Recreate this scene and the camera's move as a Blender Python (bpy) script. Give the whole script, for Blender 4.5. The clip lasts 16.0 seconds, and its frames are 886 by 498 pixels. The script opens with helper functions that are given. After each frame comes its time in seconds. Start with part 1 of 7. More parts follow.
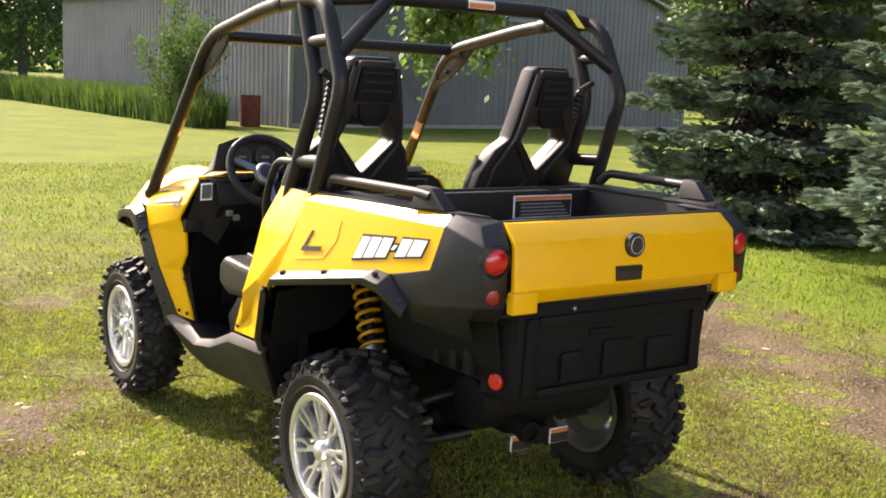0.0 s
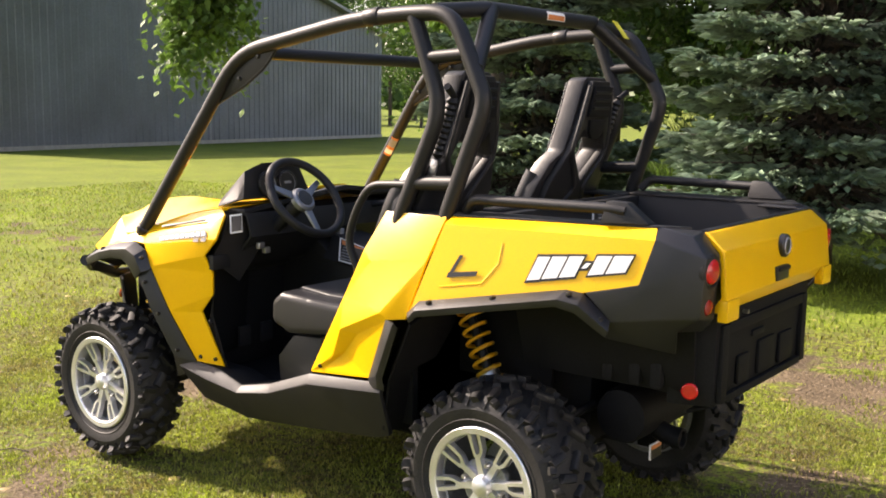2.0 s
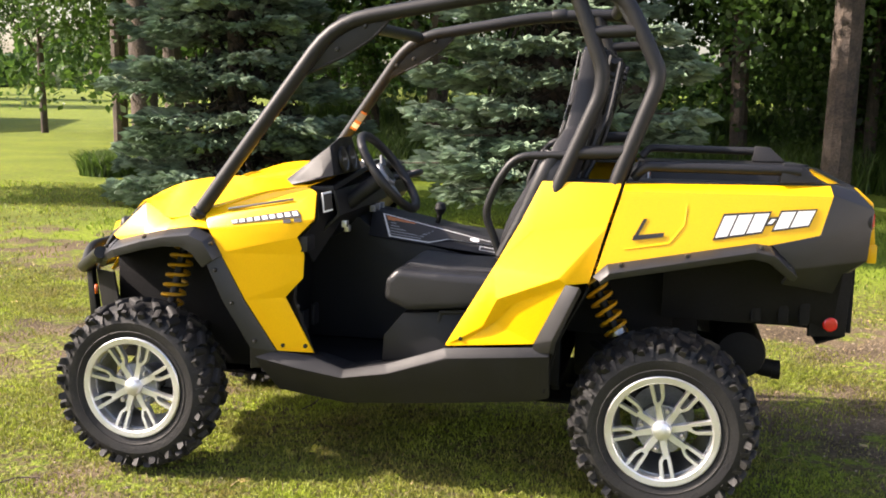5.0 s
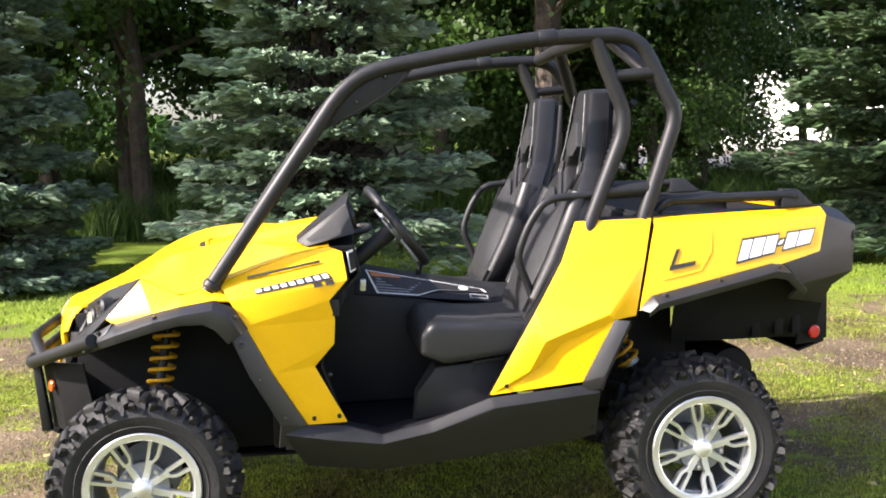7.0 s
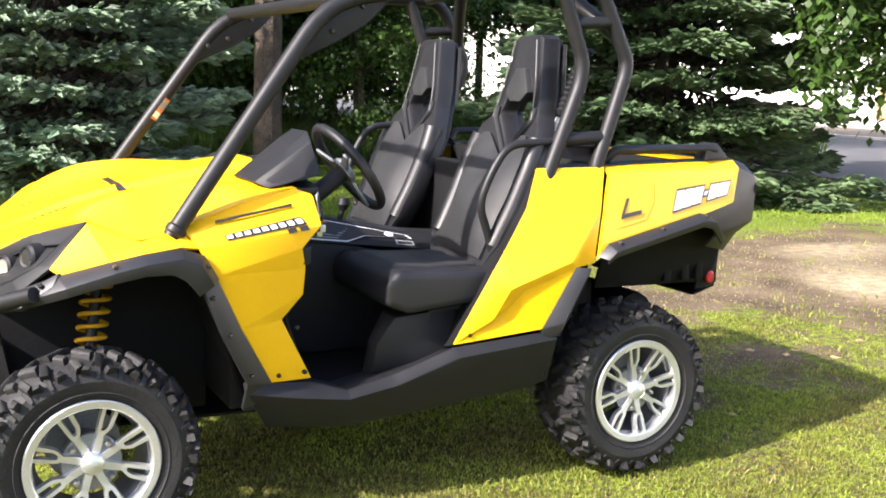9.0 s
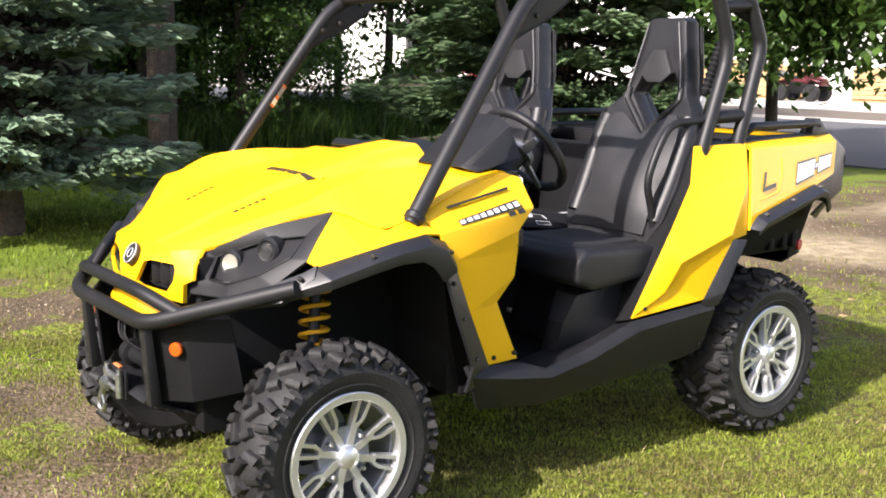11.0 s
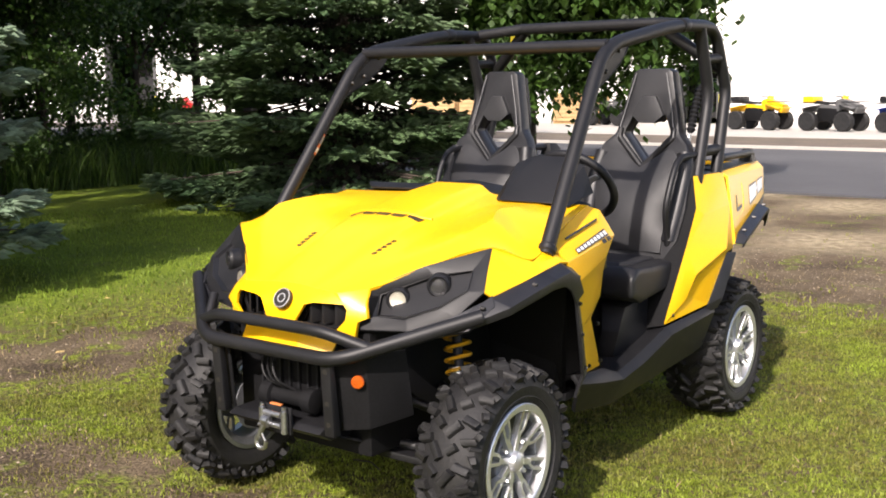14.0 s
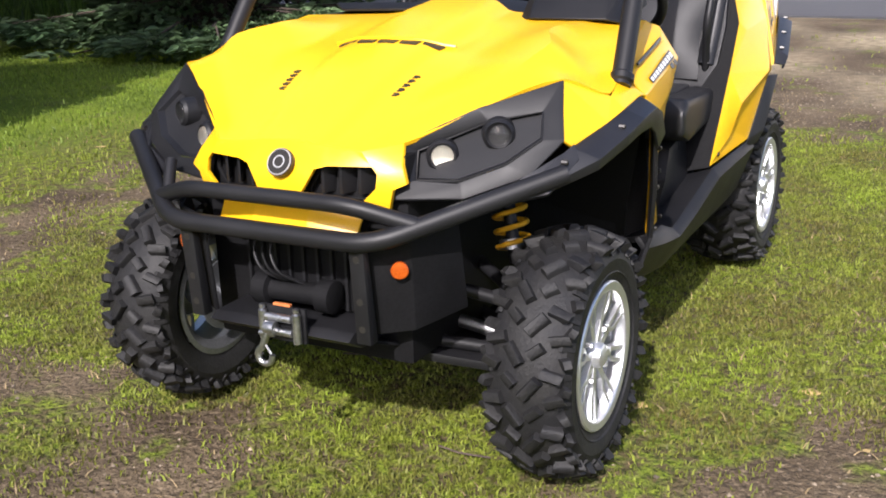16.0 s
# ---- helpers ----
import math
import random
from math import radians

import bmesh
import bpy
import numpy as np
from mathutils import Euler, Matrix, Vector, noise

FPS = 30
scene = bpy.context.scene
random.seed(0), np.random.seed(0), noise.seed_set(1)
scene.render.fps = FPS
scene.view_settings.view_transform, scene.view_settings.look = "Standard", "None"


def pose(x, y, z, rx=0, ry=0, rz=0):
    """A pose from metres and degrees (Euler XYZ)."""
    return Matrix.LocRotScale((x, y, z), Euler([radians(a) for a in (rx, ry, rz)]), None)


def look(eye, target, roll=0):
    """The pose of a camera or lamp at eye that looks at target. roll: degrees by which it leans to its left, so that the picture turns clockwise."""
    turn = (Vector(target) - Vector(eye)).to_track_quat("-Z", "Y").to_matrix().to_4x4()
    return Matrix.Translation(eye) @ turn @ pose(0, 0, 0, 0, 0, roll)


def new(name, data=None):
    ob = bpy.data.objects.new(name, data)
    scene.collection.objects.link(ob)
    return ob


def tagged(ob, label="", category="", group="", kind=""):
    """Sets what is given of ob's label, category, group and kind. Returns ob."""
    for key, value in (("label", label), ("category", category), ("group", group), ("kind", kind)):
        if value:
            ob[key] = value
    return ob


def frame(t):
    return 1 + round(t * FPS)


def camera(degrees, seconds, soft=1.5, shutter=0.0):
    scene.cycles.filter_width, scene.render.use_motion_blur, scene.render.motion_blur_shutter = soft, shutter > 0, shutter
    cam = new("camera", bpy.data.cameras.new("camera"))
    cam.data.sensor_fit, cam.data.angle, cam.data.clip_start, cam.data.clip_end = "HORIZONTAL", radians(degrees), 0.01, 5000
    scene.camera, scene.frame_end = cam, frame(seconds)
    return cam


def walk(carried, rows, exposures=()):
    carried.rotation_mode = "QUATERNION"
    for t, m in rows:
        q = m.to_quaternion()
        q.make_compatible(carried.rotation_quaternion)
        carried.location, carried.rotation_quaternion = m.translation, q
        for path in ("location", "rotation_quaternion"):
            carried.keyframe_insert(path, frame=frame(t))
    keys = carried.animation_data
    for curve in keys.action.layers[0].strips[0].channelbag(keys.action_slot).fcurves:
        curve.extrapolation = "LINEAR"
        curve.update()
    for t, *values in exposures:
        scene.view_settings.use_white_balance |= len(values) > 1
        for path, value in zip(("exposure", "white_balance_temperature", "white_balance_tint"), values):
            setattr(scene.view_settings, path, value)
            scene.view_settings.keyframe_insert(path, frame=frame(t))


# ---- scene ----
cam = camera(45.4, 16.0, soft=1.8)
METRES, EYE, TILT, LEAN, TURN = 9.777, 1.533, 0.0, 0.0, -125.48
BASE_X, BASE_Y = -2.903, 2.305
ROWS = [
    (0.0, 0.0, 0.0, 0.0, 0.41, -9.03, -2.56),
    (0.5, -0.0373, 0.0089, -0.0013, -3.86, -7.87, -0.97),
    (1.0, -0.0771, 0.0136, -0.0024, -8.02, -7.28, -1.66),
    (1.5, -0.1154, 0.0192, -0.0031, -12.94, -8.17, -2.05),
    (2.0, -0.1482, 0.0352, -0.003, -17.62, -7.94, -0.79),
    (2.5, -0.1816, 0.0452, -0.0068, -24.28, -9.25, -0.58),
    (3.0, -0.2168, 0.057, -0.0042, -29.59, -9.15, -0.89),
    (3.5, -0.2485, 0.0729, -0.007, -30.83, -9.09, 2.13),
    (6.0, -0.3787, 0.1848, -0.0084, -52.75, -7.05, -1.34),
    (6.5, -0.3923, 0.2177, -0.0071, -56.94, -6.01, 1.77),
    (7.0, -0.4116, 0.2467, -0.0089, -62.63, -6.0, 1.65),
    (7.5, -0.4235, 0.2745, -0.0102, -67.06, -7.99, -0.32),
    (8.0, -0.4224, 0.3036, -0.0095, -71.04, -8.5, 0.55),
    (8.5, -0.4253, 0.3298, -0.0093, -76.77, -9.04, -0.36),
    (11.0, -0.4441, 0.4808, -0.0113, -91.61, -9.92, -0.8),
    (11.5, -0.443, 0.5128, -0.0121, -93.48, -11.37, 0.12),
    (12.0, -0.45, 0.5418, -0.0119, -96.41, -11.09, -1.91),
    (12.5, -0.4562, 0.568, -0.0088, -99.76, -11.03, -2.04),
    (13.0, -0.4523, 0.5884, -0.0084, -103.54, -10.47, 0.05),
    (13.5, -0.4558, 0.6085, -0.0051, -106.57, -9.19, 0.4),
    (14.0, -0.4638, 0.6253, -0.0032, -108.14, -8.38, 0.29),
    (14.5, -0.4565, 0.6314, -0.0062, -108.71, -9.36, -0.96),
    (15.0, -0.4278, 0.6333, -0.0098, -108.46, -10.9, 1.63),
    (15.5, -0.3963, 0.638, -0.0134, -112.03, -14.26, 1.58),
    (16.0, -0.3615, 0.6451, -0.0156, -116.64, -17.21, 1.61),
]
walk(cam, [(t, pose(BASE_X, BASE_Y, EYE, TILT, LEAN, TURN) @ pose(METRES * x, METRES * y, METRES * z, 90 + pitch, roll, yaw)) for t, x, y, z, yaw, pitch, roll in ROWS],
     [(0.0, 1.72, 7150, 20), (3.5, 1.70, 7150, 19), (7.0, 2.0, 6350, 17), (8.5, 2.0, 6250, 16), (11.0, 1.5, 6250, 17), (14.0, 0.97, 6450, 17), (16.0, 0.88, 5950, 18)])

# ---- light ----
SUN_AZ, SUN_EL = 12.5, 38.0          # degrees; azimuth counted from +x towards +y
world = bpy.data.worlds.new("sky_world")
scene.world = world
world.use_nodes = True
wn = world.node_tree.nodes
wn.clear()
w_out = wn.new("ShaderNodeOutputWorld")
w_bg = wn.new("ShaderNodeBackground")
w_sky = wn.new("ShaderNodeTexSky")
w_sky.sky_type = "NISHITA"
w_sky.sun_disc = False
w_sky.sun_elevation = radians(SUN_EL)
w_sky.sun_rotation = radians(90.0 - SUN_AZ)
w_sky.air_density, w_sky.dust_density, w_sky.ozone_density = 1.0, 3.0, 1.0
w_bg.inputs["Strength"].default_value = 0.115
world.node_tree.links.new(w_sky.outputs[0], w_bg.inputs[0])
world.node_tree.links.new(w_bg.outputs[0], w_out.inputs[0])
sun_data = bpy.data.lights.new("sun", "SUN")
sun_data.energy, sun_data.angle, sun_data.color = 4.1, radians(0.8), (1.0, 0.93, 0.82)
sun = new("sun", sun_data)
sun_dir = Vector((math.cos(radians(SUN_EL)) * math.cos(radians(SUN_AZ)), math.cos(radians(SUN_EL)) * math.sin(radians(SUN_AZ)), math.sin(radians(SUN_EL))))
sun.matrix_world = look(sun_dir * 60, (0, 0, 0))


# ---- materials ----
def mat(name, color, rough=0.5, metal=0.0, var=0.15, scale=8.0, fine=60.0, bump=0.1, color2=None, spec=0.5, coat=0.0, translucent=0.0, island=0.0, rough_var=0.1, bump_dist=0.01):
    """A surface with variation at two scales, roughness wear and fine relief."""
    m = bpy.data.materials.new(name)
    m.use_nodes = True
    nt = m.node_tree
    n, l = nt.nodes, nt.links
    b = n["Principled BSDF"]
    c1 = Vector(color)
    c2 = Vector(color2) if color2 else c1 * (1 - var)
    tc = n.new("ShaderNodeTexCoord")
    n1 = n.new("ShaderNodeTexNoise")
    n1.inputs["Scale"].default_value, n1.inputs["Detail"].default_value = scale, 6
    n2 = n.new("ShaderNodeTexNoise")
    n2.inputs["Scale"].default_value, n2.inputs["Detail"].default_value = fine, 4
    l.new(tc.outputs["Object"], n1.inputs["Vector"])
    l.new(tc.outputs["Object"], n2.inputs["Vector"])
    mix = n.new("ShaderNodeMix")
    mix.data_type = "RGBA"
    mix.inputs[6].default_value, mix.inputs[7].default_value = (*c2, 1), (*c1, 1)
    ramp = n.new("ShaderNodeMapRange")
    ramp.inputs[1].default_value, ramp.inputs[2].default_value = 0.35, 0.65
    l.new(n1.outputs[0], ramp.inputs[0])
    l.new(ramp.outputs[0], mix.inputs[0])
    mix2 = n.new("ShaderNodeMix")
    mix2.data_type, mix2.blend_type = "RGBA", "MULTIPLY"
    mix2.inputs[0].default_value = 1.0
    gr = n.new("ShaderNodeMapRange")
    gr.inputs[1].default_value, gr.inputs[2].default_value = 0.3, 0.7
    gr.inputs[3].default_value, gr.inputs[4].default_value = 1 - var, 1 + var * 0.5
    l.new(n2.outputs[0], gr.inputs[0])
    l.new(mix.outputs[2], mix2.inputs[6])
    l.new(gr.outputs[0], mix2.inputs[7])
    col = mix2.outputs[2]
    if island:
        geo = n.new("ShaderNodeNewGeometry")
        ir = n.new("ShaderNodeMapRange")
        ir.inputs[3].default_value, ir.inputs[4].default_value = 1 - island, 1 + island
        l.new(geo.outputs["Random Per Island"], ir.inputs[0])
        mix3 = n.new("ShaderNodeMix")
        mix3.data_type, mix3.blend_type = "RGBA", "MULTIPLY"
        mix3.inputs[0].default_value = 1.0
        l.new(col, mix3.inputs[6])
        l.new(ir.outputs[0], mix3.inputs[7])
        col = mix3.outputs[2]
    l.new(col, b.inputs["Base Color"])
    rr = n.new("ShaderNodeMapRange")
    rr.inputs[3].default_value, rr.inputs[4].default_value = max(0.02, rough - rough_var), min(1, rough + rough_var)
    l.new(n1.outputs[0], rr.inputs[0])
    l.new(rr.outputs[0], b.inputs["Roughness"])
    b.inputs["Metallic"].default_value = metal
    b.inputs["Specular IOR Level"].default_value = spec
    b.inputs["Coat Weight"].default_value = coat
    if bump:
        bp = n.new("ShaderNodeBump")
        bp.inputs["Strength"].default_value, bp.inputs["Distance"].default_value = bump, bump_dist
        l.new(n2.outputs[0], bp.inputs["Height"])
        l.new(bp.outputs[0], b.inputs["Normal"])
    if translucent:
        tr = n.new("ShaderNodeBsdfTranslucent")
        l.new(col, tr.inputs[0])
        ms = n.new("ShaderNodeMixShader")
        ms.inputs[0].default_value = translucent
        l.new(b.outputs[0], ms.inputs[1])
        l.new(tr.outputs[0], ms.inputs[2])
        l.new(ms.outputs[0], n["Material Output"].inputs[0])
    return m


M_YELLOW = mat("yellow_plastic", (0.83, 0.465, 0.004), 0.31, var=0.05, scale=3, fine=220, bump=0.02, spec=0.38, coat=0.12, rough_var=0.06)
M_BLACK = mat("black_plastic", (0.011, 0.011, 0.0125), 0.52, var=0.25, scale=9, fine=500, bump=0.12, rough_var=0.1, bump_dist=0.002, spec=0.35)
M_FLARE = mat("grained_flare_plastic", (0.015, 0.0152, 0.018), 0.42, var=0.25, scale=9, fine=600, bump=0.12, rough_var=0.1, bump_dist=0.002)
M_DARK = mat("dull_underbody_black", (0.0065, 0.0065, 0.0075), 0.7, var=0.4, scale=7, fine=120, bump=0.1, spec=0.2)
M_TUBE = mat("powder_coated_tube", (0.012, 0.012, 0.0135), 0.48, spec=0.33, var=0.2, scale=6, fine=400, bump=0.1, bump_dist=0.002, rough_var=0.08)
M_RUBBER = mat("tyre_rubber", (0.0095, 0.0095, 0.0108), 0.62, var=0.35, scale=10, fine=130, bump=0.25, color2=(0.017, 0.0165, 0.016), spec=0.35)
M_ALLOY = mat("cast_alloy", (0.74, 0.75, 0.77), 0.40, 0.9, var=0.08, scale=12, fine=200, bump=0.03, rough_var=0.08)
# Darker alloy; on wheel barrel and hub plate it puts recess shade into colour.
M_ALLOY_D = mat("darkened_alloy", (0.30, 0.31, 0.33), 0.5, 0.9, var=0.2, scale=12, fine=200, bump=0.03)
M_STEEL = mat("zinc_steel", (0.58, 0.58, 0.59), 0.38, 1.0, var=0.25, scale=20, fine=150, bump=0.1)
M_SPRING = mat("yellow_spring_paint", (0.62, 0.33, 0.01), 0.38, var=0.12, scale=10, fine=120, bump=0.05)
M_VINYL = mat("seat_vinyl", (0.015, 0.015, 0.017), 0.42, spec=0.38, var=0.25, scale=7, fine=350, bump=0.22, rough_var=0.1, bump_dist=0.003)
# Lighter pad vinyl; some of its grey is leather sheen put into the colour.
M_VINYL_G = mat("seat_vinyl_sheen_grey", (0.026, 0.026, 0.028), 0.5, spec=0.3, var=0.2, scale=7, fine=350, bump=0.22, bump_dist=0.003)
M_PIPING = mat("grey_piping", (0.42, 0.42, 0.43), 0.5, var=0.1)
M_WHITE = mat("white_decal", (0.80, 0.80, 0.80), 0.4, var=0.05, bump=0.0)
M_INK = mat("dark_decal", (0.02, 0.018, 0.016), 0.4, var=0.1, bump=0.0)
M_ORANGE = mat("orange_decal", (0.62, 0.20, 0.06), 0.5, var=0.15, bump=0.0)
M_WARN = mat("yellow_decal", (0.70, 0.62, 0.05), 0.5, var=0.1, bump=0.0)
M_GREYDECAL = mat("grey_decal", (0.25, 0.26, 0.28), 0.45, var=0.2, bump=0.0)
M_RED = mat("red_lens", (0.55, 0.008, 0.012), 0.12, var=0.15, scale=40, fine=260, bump=0.2, coat=0.6, bump_dist=0.003)
M_RED_D = mat("dark_red_lens", (0.26, 0.005, 0.008), 0.15, var=0.15, scale=40, fine=260, bump=0.2, coat=0.4, bump_dist=0.003)
M_PIPING2 = mat("dark_grey_piping", (0.16, 0.16, 0.165), 0.5, var=0.1)
M_AMBER = mat("amber_reflector", (0.44, 0.080, 0.006), 0.15, var=0.2, scale=60, fine=300, bump=0.3, coat=0.5, bump_dist=0.003)
M_CHROME = mat("lamp_chrome", (0.90, 0.86, 0.76), 0.30, 0.9, var=0.05, bump=0.0, rough_var=0.04)
M_LENS = bpy.data.materials.new("lamp_glass")
M_LENS.use_nodes = True
_b = M_LENS.node_tree.nodes["Principled BSDF"]
_b.inputs["Transmission Weight"].default_value, _b.inputs["Roughness"].default_value, _b.inputs["IOR"].default_value = 1.0, 0.02, 1.35
M_BARK = mat("bark", (0.108, 0.080, 0.060), 0.9, var=0.4, scale=5, fine=35, bump=0.8, color2=(0.055, 0.042, 0.034), bump_dist=0.03)
M_SPRUCE = mat("blue_spruce_needles", (0.248, 0.326, 0.228), 0.6, var=0.3, scale=1.2, fine=12, bump=0.0, color2=(0.12, 0.185, 0.11), translucent=0.2, island=0.45)
M_SPRUCE2 = mat("green_spruce_needles", (0.125, 0.190, 0.085), 0.6, var=0.35, scale=1.2, fine=12, bump=0.0, color2=(0.065, 0.115, 0.048), translucent=0.2, island=0.45)
M_TWIG = mat("dead_twigs", (0.035, 0.03, 0.024), 0.9, var=0.4, scale=4, fine=30, bump=0.0, island=0.4)
M_LEAF = mat("broad_leaves", (0.075, 0.145, 0.022), 0.5, var=0.35, scale=0.8, fine=7, bump=0.0, color2=(0.04, 0.085, 0.016), translucent=0.4, island=0.45)
M_LEAF2 = mat("light_leaves", (0.15, 0.25, 0.05), 0.5, var=0.35, scale=0.8, fine=7, bump=0.0, color2=(0.09, 0.17, 0.03), translucent=0.4, island=0.4)
M_GRASS = mat("grass_blades", (0.250, 0.322, 0.032), 0.55, var=0.3, scale=1.8, fine=9, bump=0.0, color2=(0.190, 0.168, 0.046), translucent=0.45, island=0.5)
M_LUSH = mat("lush_grass_blades", (0.205, 0.300, 0.028), 0.55, var=0.3, scale=0.7, fine=9, bump=0.0, color2=(0.150, 0.205, 0.026), translucent=0.45, island=0.45)
M_TALL = mat("tall_grass", (0.10, 0.17, 0.028), 0.55, var=0.3, scale=0.7, fine=6, bump=0.0, color2=(0.05, 0.095, 0.016), translucent=0.45, island=0.5)
M_STRAW = mat("dry_straw", (0.34, 0.25, 0.125), 0.8, var=0.3, scale=3, fine=20, bump=0.0, island=0.4)
M_LITTER = mat("fallen_leaves", (0.50, 0.36, 0.14), 0.7, var=0.4, scale=9, fine=30, bump=0.0, island=0.5)
M_STONE = mat("pebbles", (0.27, 0.215, 0.15), 0.85, var=0.3, scale=20, fine=90, bump=0.3, island=0.5)
M_METAL_WALL = mat("ribbed_steel_wall", (0.180, 0.195, 0.222), 0.5, 0.15, var=0.12, scale=0.6, fine=14, bump=0.05, color2=(0.130, 0.142, 0.162))
M_ROOF = mat("shed_roof_steel", (0.30, 0.31, 0.32), 0.5, 0.4, var=0.15, scale=1, fine=20)
M_RUST = mat("rusty_barrel", (0.20, 0.045, 0.025), 0.75, var=0.4, scale=5, fine=40, bump=0.3, color2=(0.10, 0.03, 0.02))
M_STUCCO = mat("white_stucco", (0.78, 0.77, 0.74), 0.85, var=0.06, scale=0.4, fine=9, bump=0.1)
M_DOORDARK = mat("dark_opening", (0.02, 0.02, 0.022), 0.8, var=0.2)
M_ASPHALT = mat("asphalt", (0.075, 0.075, 0.08), 0.9, var=0.2, scale=0.5, fine=45, bump=0.4, color2=(0.055, 0.055, 0.06))
M_CONCRETE = mat("concrete_apron", (0.42, 0.40, 0.36), 0.9, var=0.12, scale=0.4, fine=20, bump=0.2)
M_BANK = mat("bare_bank", (0.13, 0.10, 0.07), 0.95, var=0.3, scale=1, fine=14, bump=0.5)
M_WOOD = mat("pine_crate", (0.52, 0.34, 0.16), 0.75, var=0.2, scale=3, fine=30, bump=0.2)
M_ATVRED = mat("red_paint", (0.5, 0.02, 0.02), 0.3, var=0.1)
M_MAROON = mat("maroon_paint", (0.10, 0.012, 0.018), 0.35, var=0.15)
M_ATVBLUE = mat("blue_paint", (0.02, 0.05, 0.28), 0.3, var=0.1)
M_GREY = mat("grey_plastic", (0.10, 0.10, 0.10), 0.5, var=0.15)
M_PALE = mat("weathered_wood", (0.42, 0.40, 0.36), 0.8, var=0.2)


def ground_material():
    """Mown lawn that thins out to soil, straw-coloured gravel and wheel ruts."""
    m = bpy.data.materials.new("lawn_and_soil")
    m.use_nodes = True
    nt = m.node_tree
    n, l = nt.nodes, nt.links
    b = n["Principled BSDF"]
    tc = n.new("ShaderNodeTexCoord")

    def noise_at(scale, detail=5):
        t = n.new("ShaderNodeTexNoise")
        t.inputs["Scale"].default_value, t.inputs["Detail"].default_value = scale, detail
        l.new(tc.outputs["Object"], t.inputs["Vector"])
        return t.outputs[0]

    def ranged(sock, a, c, lo=0.0, hi=1.0):
        r = n.new("ShaderNodeMapRange")
        for i, v in zip((1, 2, 3, 4), (a, c, lo, hi)):
            r.inputs[i].default_value = v
        l.new(sock, r.inputs[0])
        return r.outputs[0]

    def mixed(f, c1, c2, mode="MIX"):
        x = n.new("ShaderNodeMix")
        x.data_type, x.blend_type = "RGBA", mode
        for s, v in ((x.inputs[0], f), (x.inputs[6], c1), (x.inputs[7], c2)):
            if isinstance(v, (tuple, float)):
                s.default_value = v if isinstance(v, float) else (*v, 1)
            else:
                l.new(v, s)
        return x.outputs[2]

    green = mixed(ranged(noise_at(0.9), 0.35, 0.65), (0.128, 0.178, 0.018), (0.225, 0.272, 0.027))
    green = mixed(ranged(noise_at(22), 0.39, 0.60), green, (0.098, 0.078, 0.038))
    green = mixed(ranged(noise_at(75, 4), 0.50, 0.66), green, (0.035, 0.045, 0.012))
    lush = mixed(ranged(noise_at(0.7), 0.35, 0.65), (0.104, 0.158, 0.016), (0.182, 0.240, 0.022))
    lush = mixed(ranged(noise_at(30, 4), 0.48, 0.72), lush, (0.060, 0.082, 0.016))
    lu = n.new("ShaderNodeAttribute")
    lu.attribute_name = "lush"
    green = mixed(lu.outputs["Fac"], green, lush)
    soil = mixed(ranged(noise_at(1.7), 0.35, 0.65), (0.060, 0.044, 0.028), (0.150, 0.113, 0.070))
    soil = mixed(ranged(noise_at(60, 3), 0.52, 0.72), soil, (0.225, 0.172, 0.112))
    soil = mixed(ranged(noise_at(140, 2), 0.55, 0.7), soil, (0.05, 0.04, 0.03))
    at = n.new("ShaderNodeAttribute")
    at.attribute_name = "bare"
    wob = n.new("ShaderNodeMath")
    wob.operation = "ADD"
    l.new(ranged(at.outputs["Fac"], 0.0, 1.0, 0.10, 0.98), wob.inputs[0])
    l.new(ranged(noise_at(2.6, 10), 0.36, 0.64, -0.34, 0.36), wob.inputs[1])
    drive = mixed(ranged(noise_at(9, 8), 0.35, 0.65), (0.205, 0.168, 0.106), (0.390, 0.320, 0.208))
    soil = mixed(ranged(at.outputs["Fac"], 0.82, 0.95), soil, drive)
    col = mixed(ranged(wob.outputs[0], 0.40, 0.62), green, soil)
    l.new(col, b.inputs["Base Color"])
    b.inputs["Roughness"].default_value = 0.95
    b.inputs["Specular IOR Level"].default_value = 0.15
    bp = n.new("ShaderNodeBump")
    bp.inputs["Strength"].default_value, bp.inputs["Distance"].default_value = 0.9, 0.03
    l.new(noise_at(45, 6), bp.inputs["Height"])
    l.new(bp.outputs[0], b.inputs["Normal"])
    return m


M_GROUND = ground_material()


# ---- mesh helpers ----
def part(name, bm, material, parent=None, label="", sharp=32, m=None):
    """Links a bmesh as one mesh object, under a thing or a part."""
    me = bpy.data.meshes.new(name)
    bmesh.ops.recalc_face_normals(bm, faces=bm.faces)
    bm.to_mesh(me)
    bm.free()
    return mesh_part(name, me, material, parent, label, sharp, m)


def mesh_part(name, me, material, parent=None, label="", sharp=32, m=None):
    if not me.materials:
        me.materials.append(material)
    if sharp:
        me.shade_smooth()
        me.set_sharp_from_angle(angle=radians(sharp))
    ob = new(name, me)
    if parent is not None:
        ob.parent = parent
    if m is not None:
        ob.matrix_basis = m
    if label:
        tagged(ob, label)
    return ob


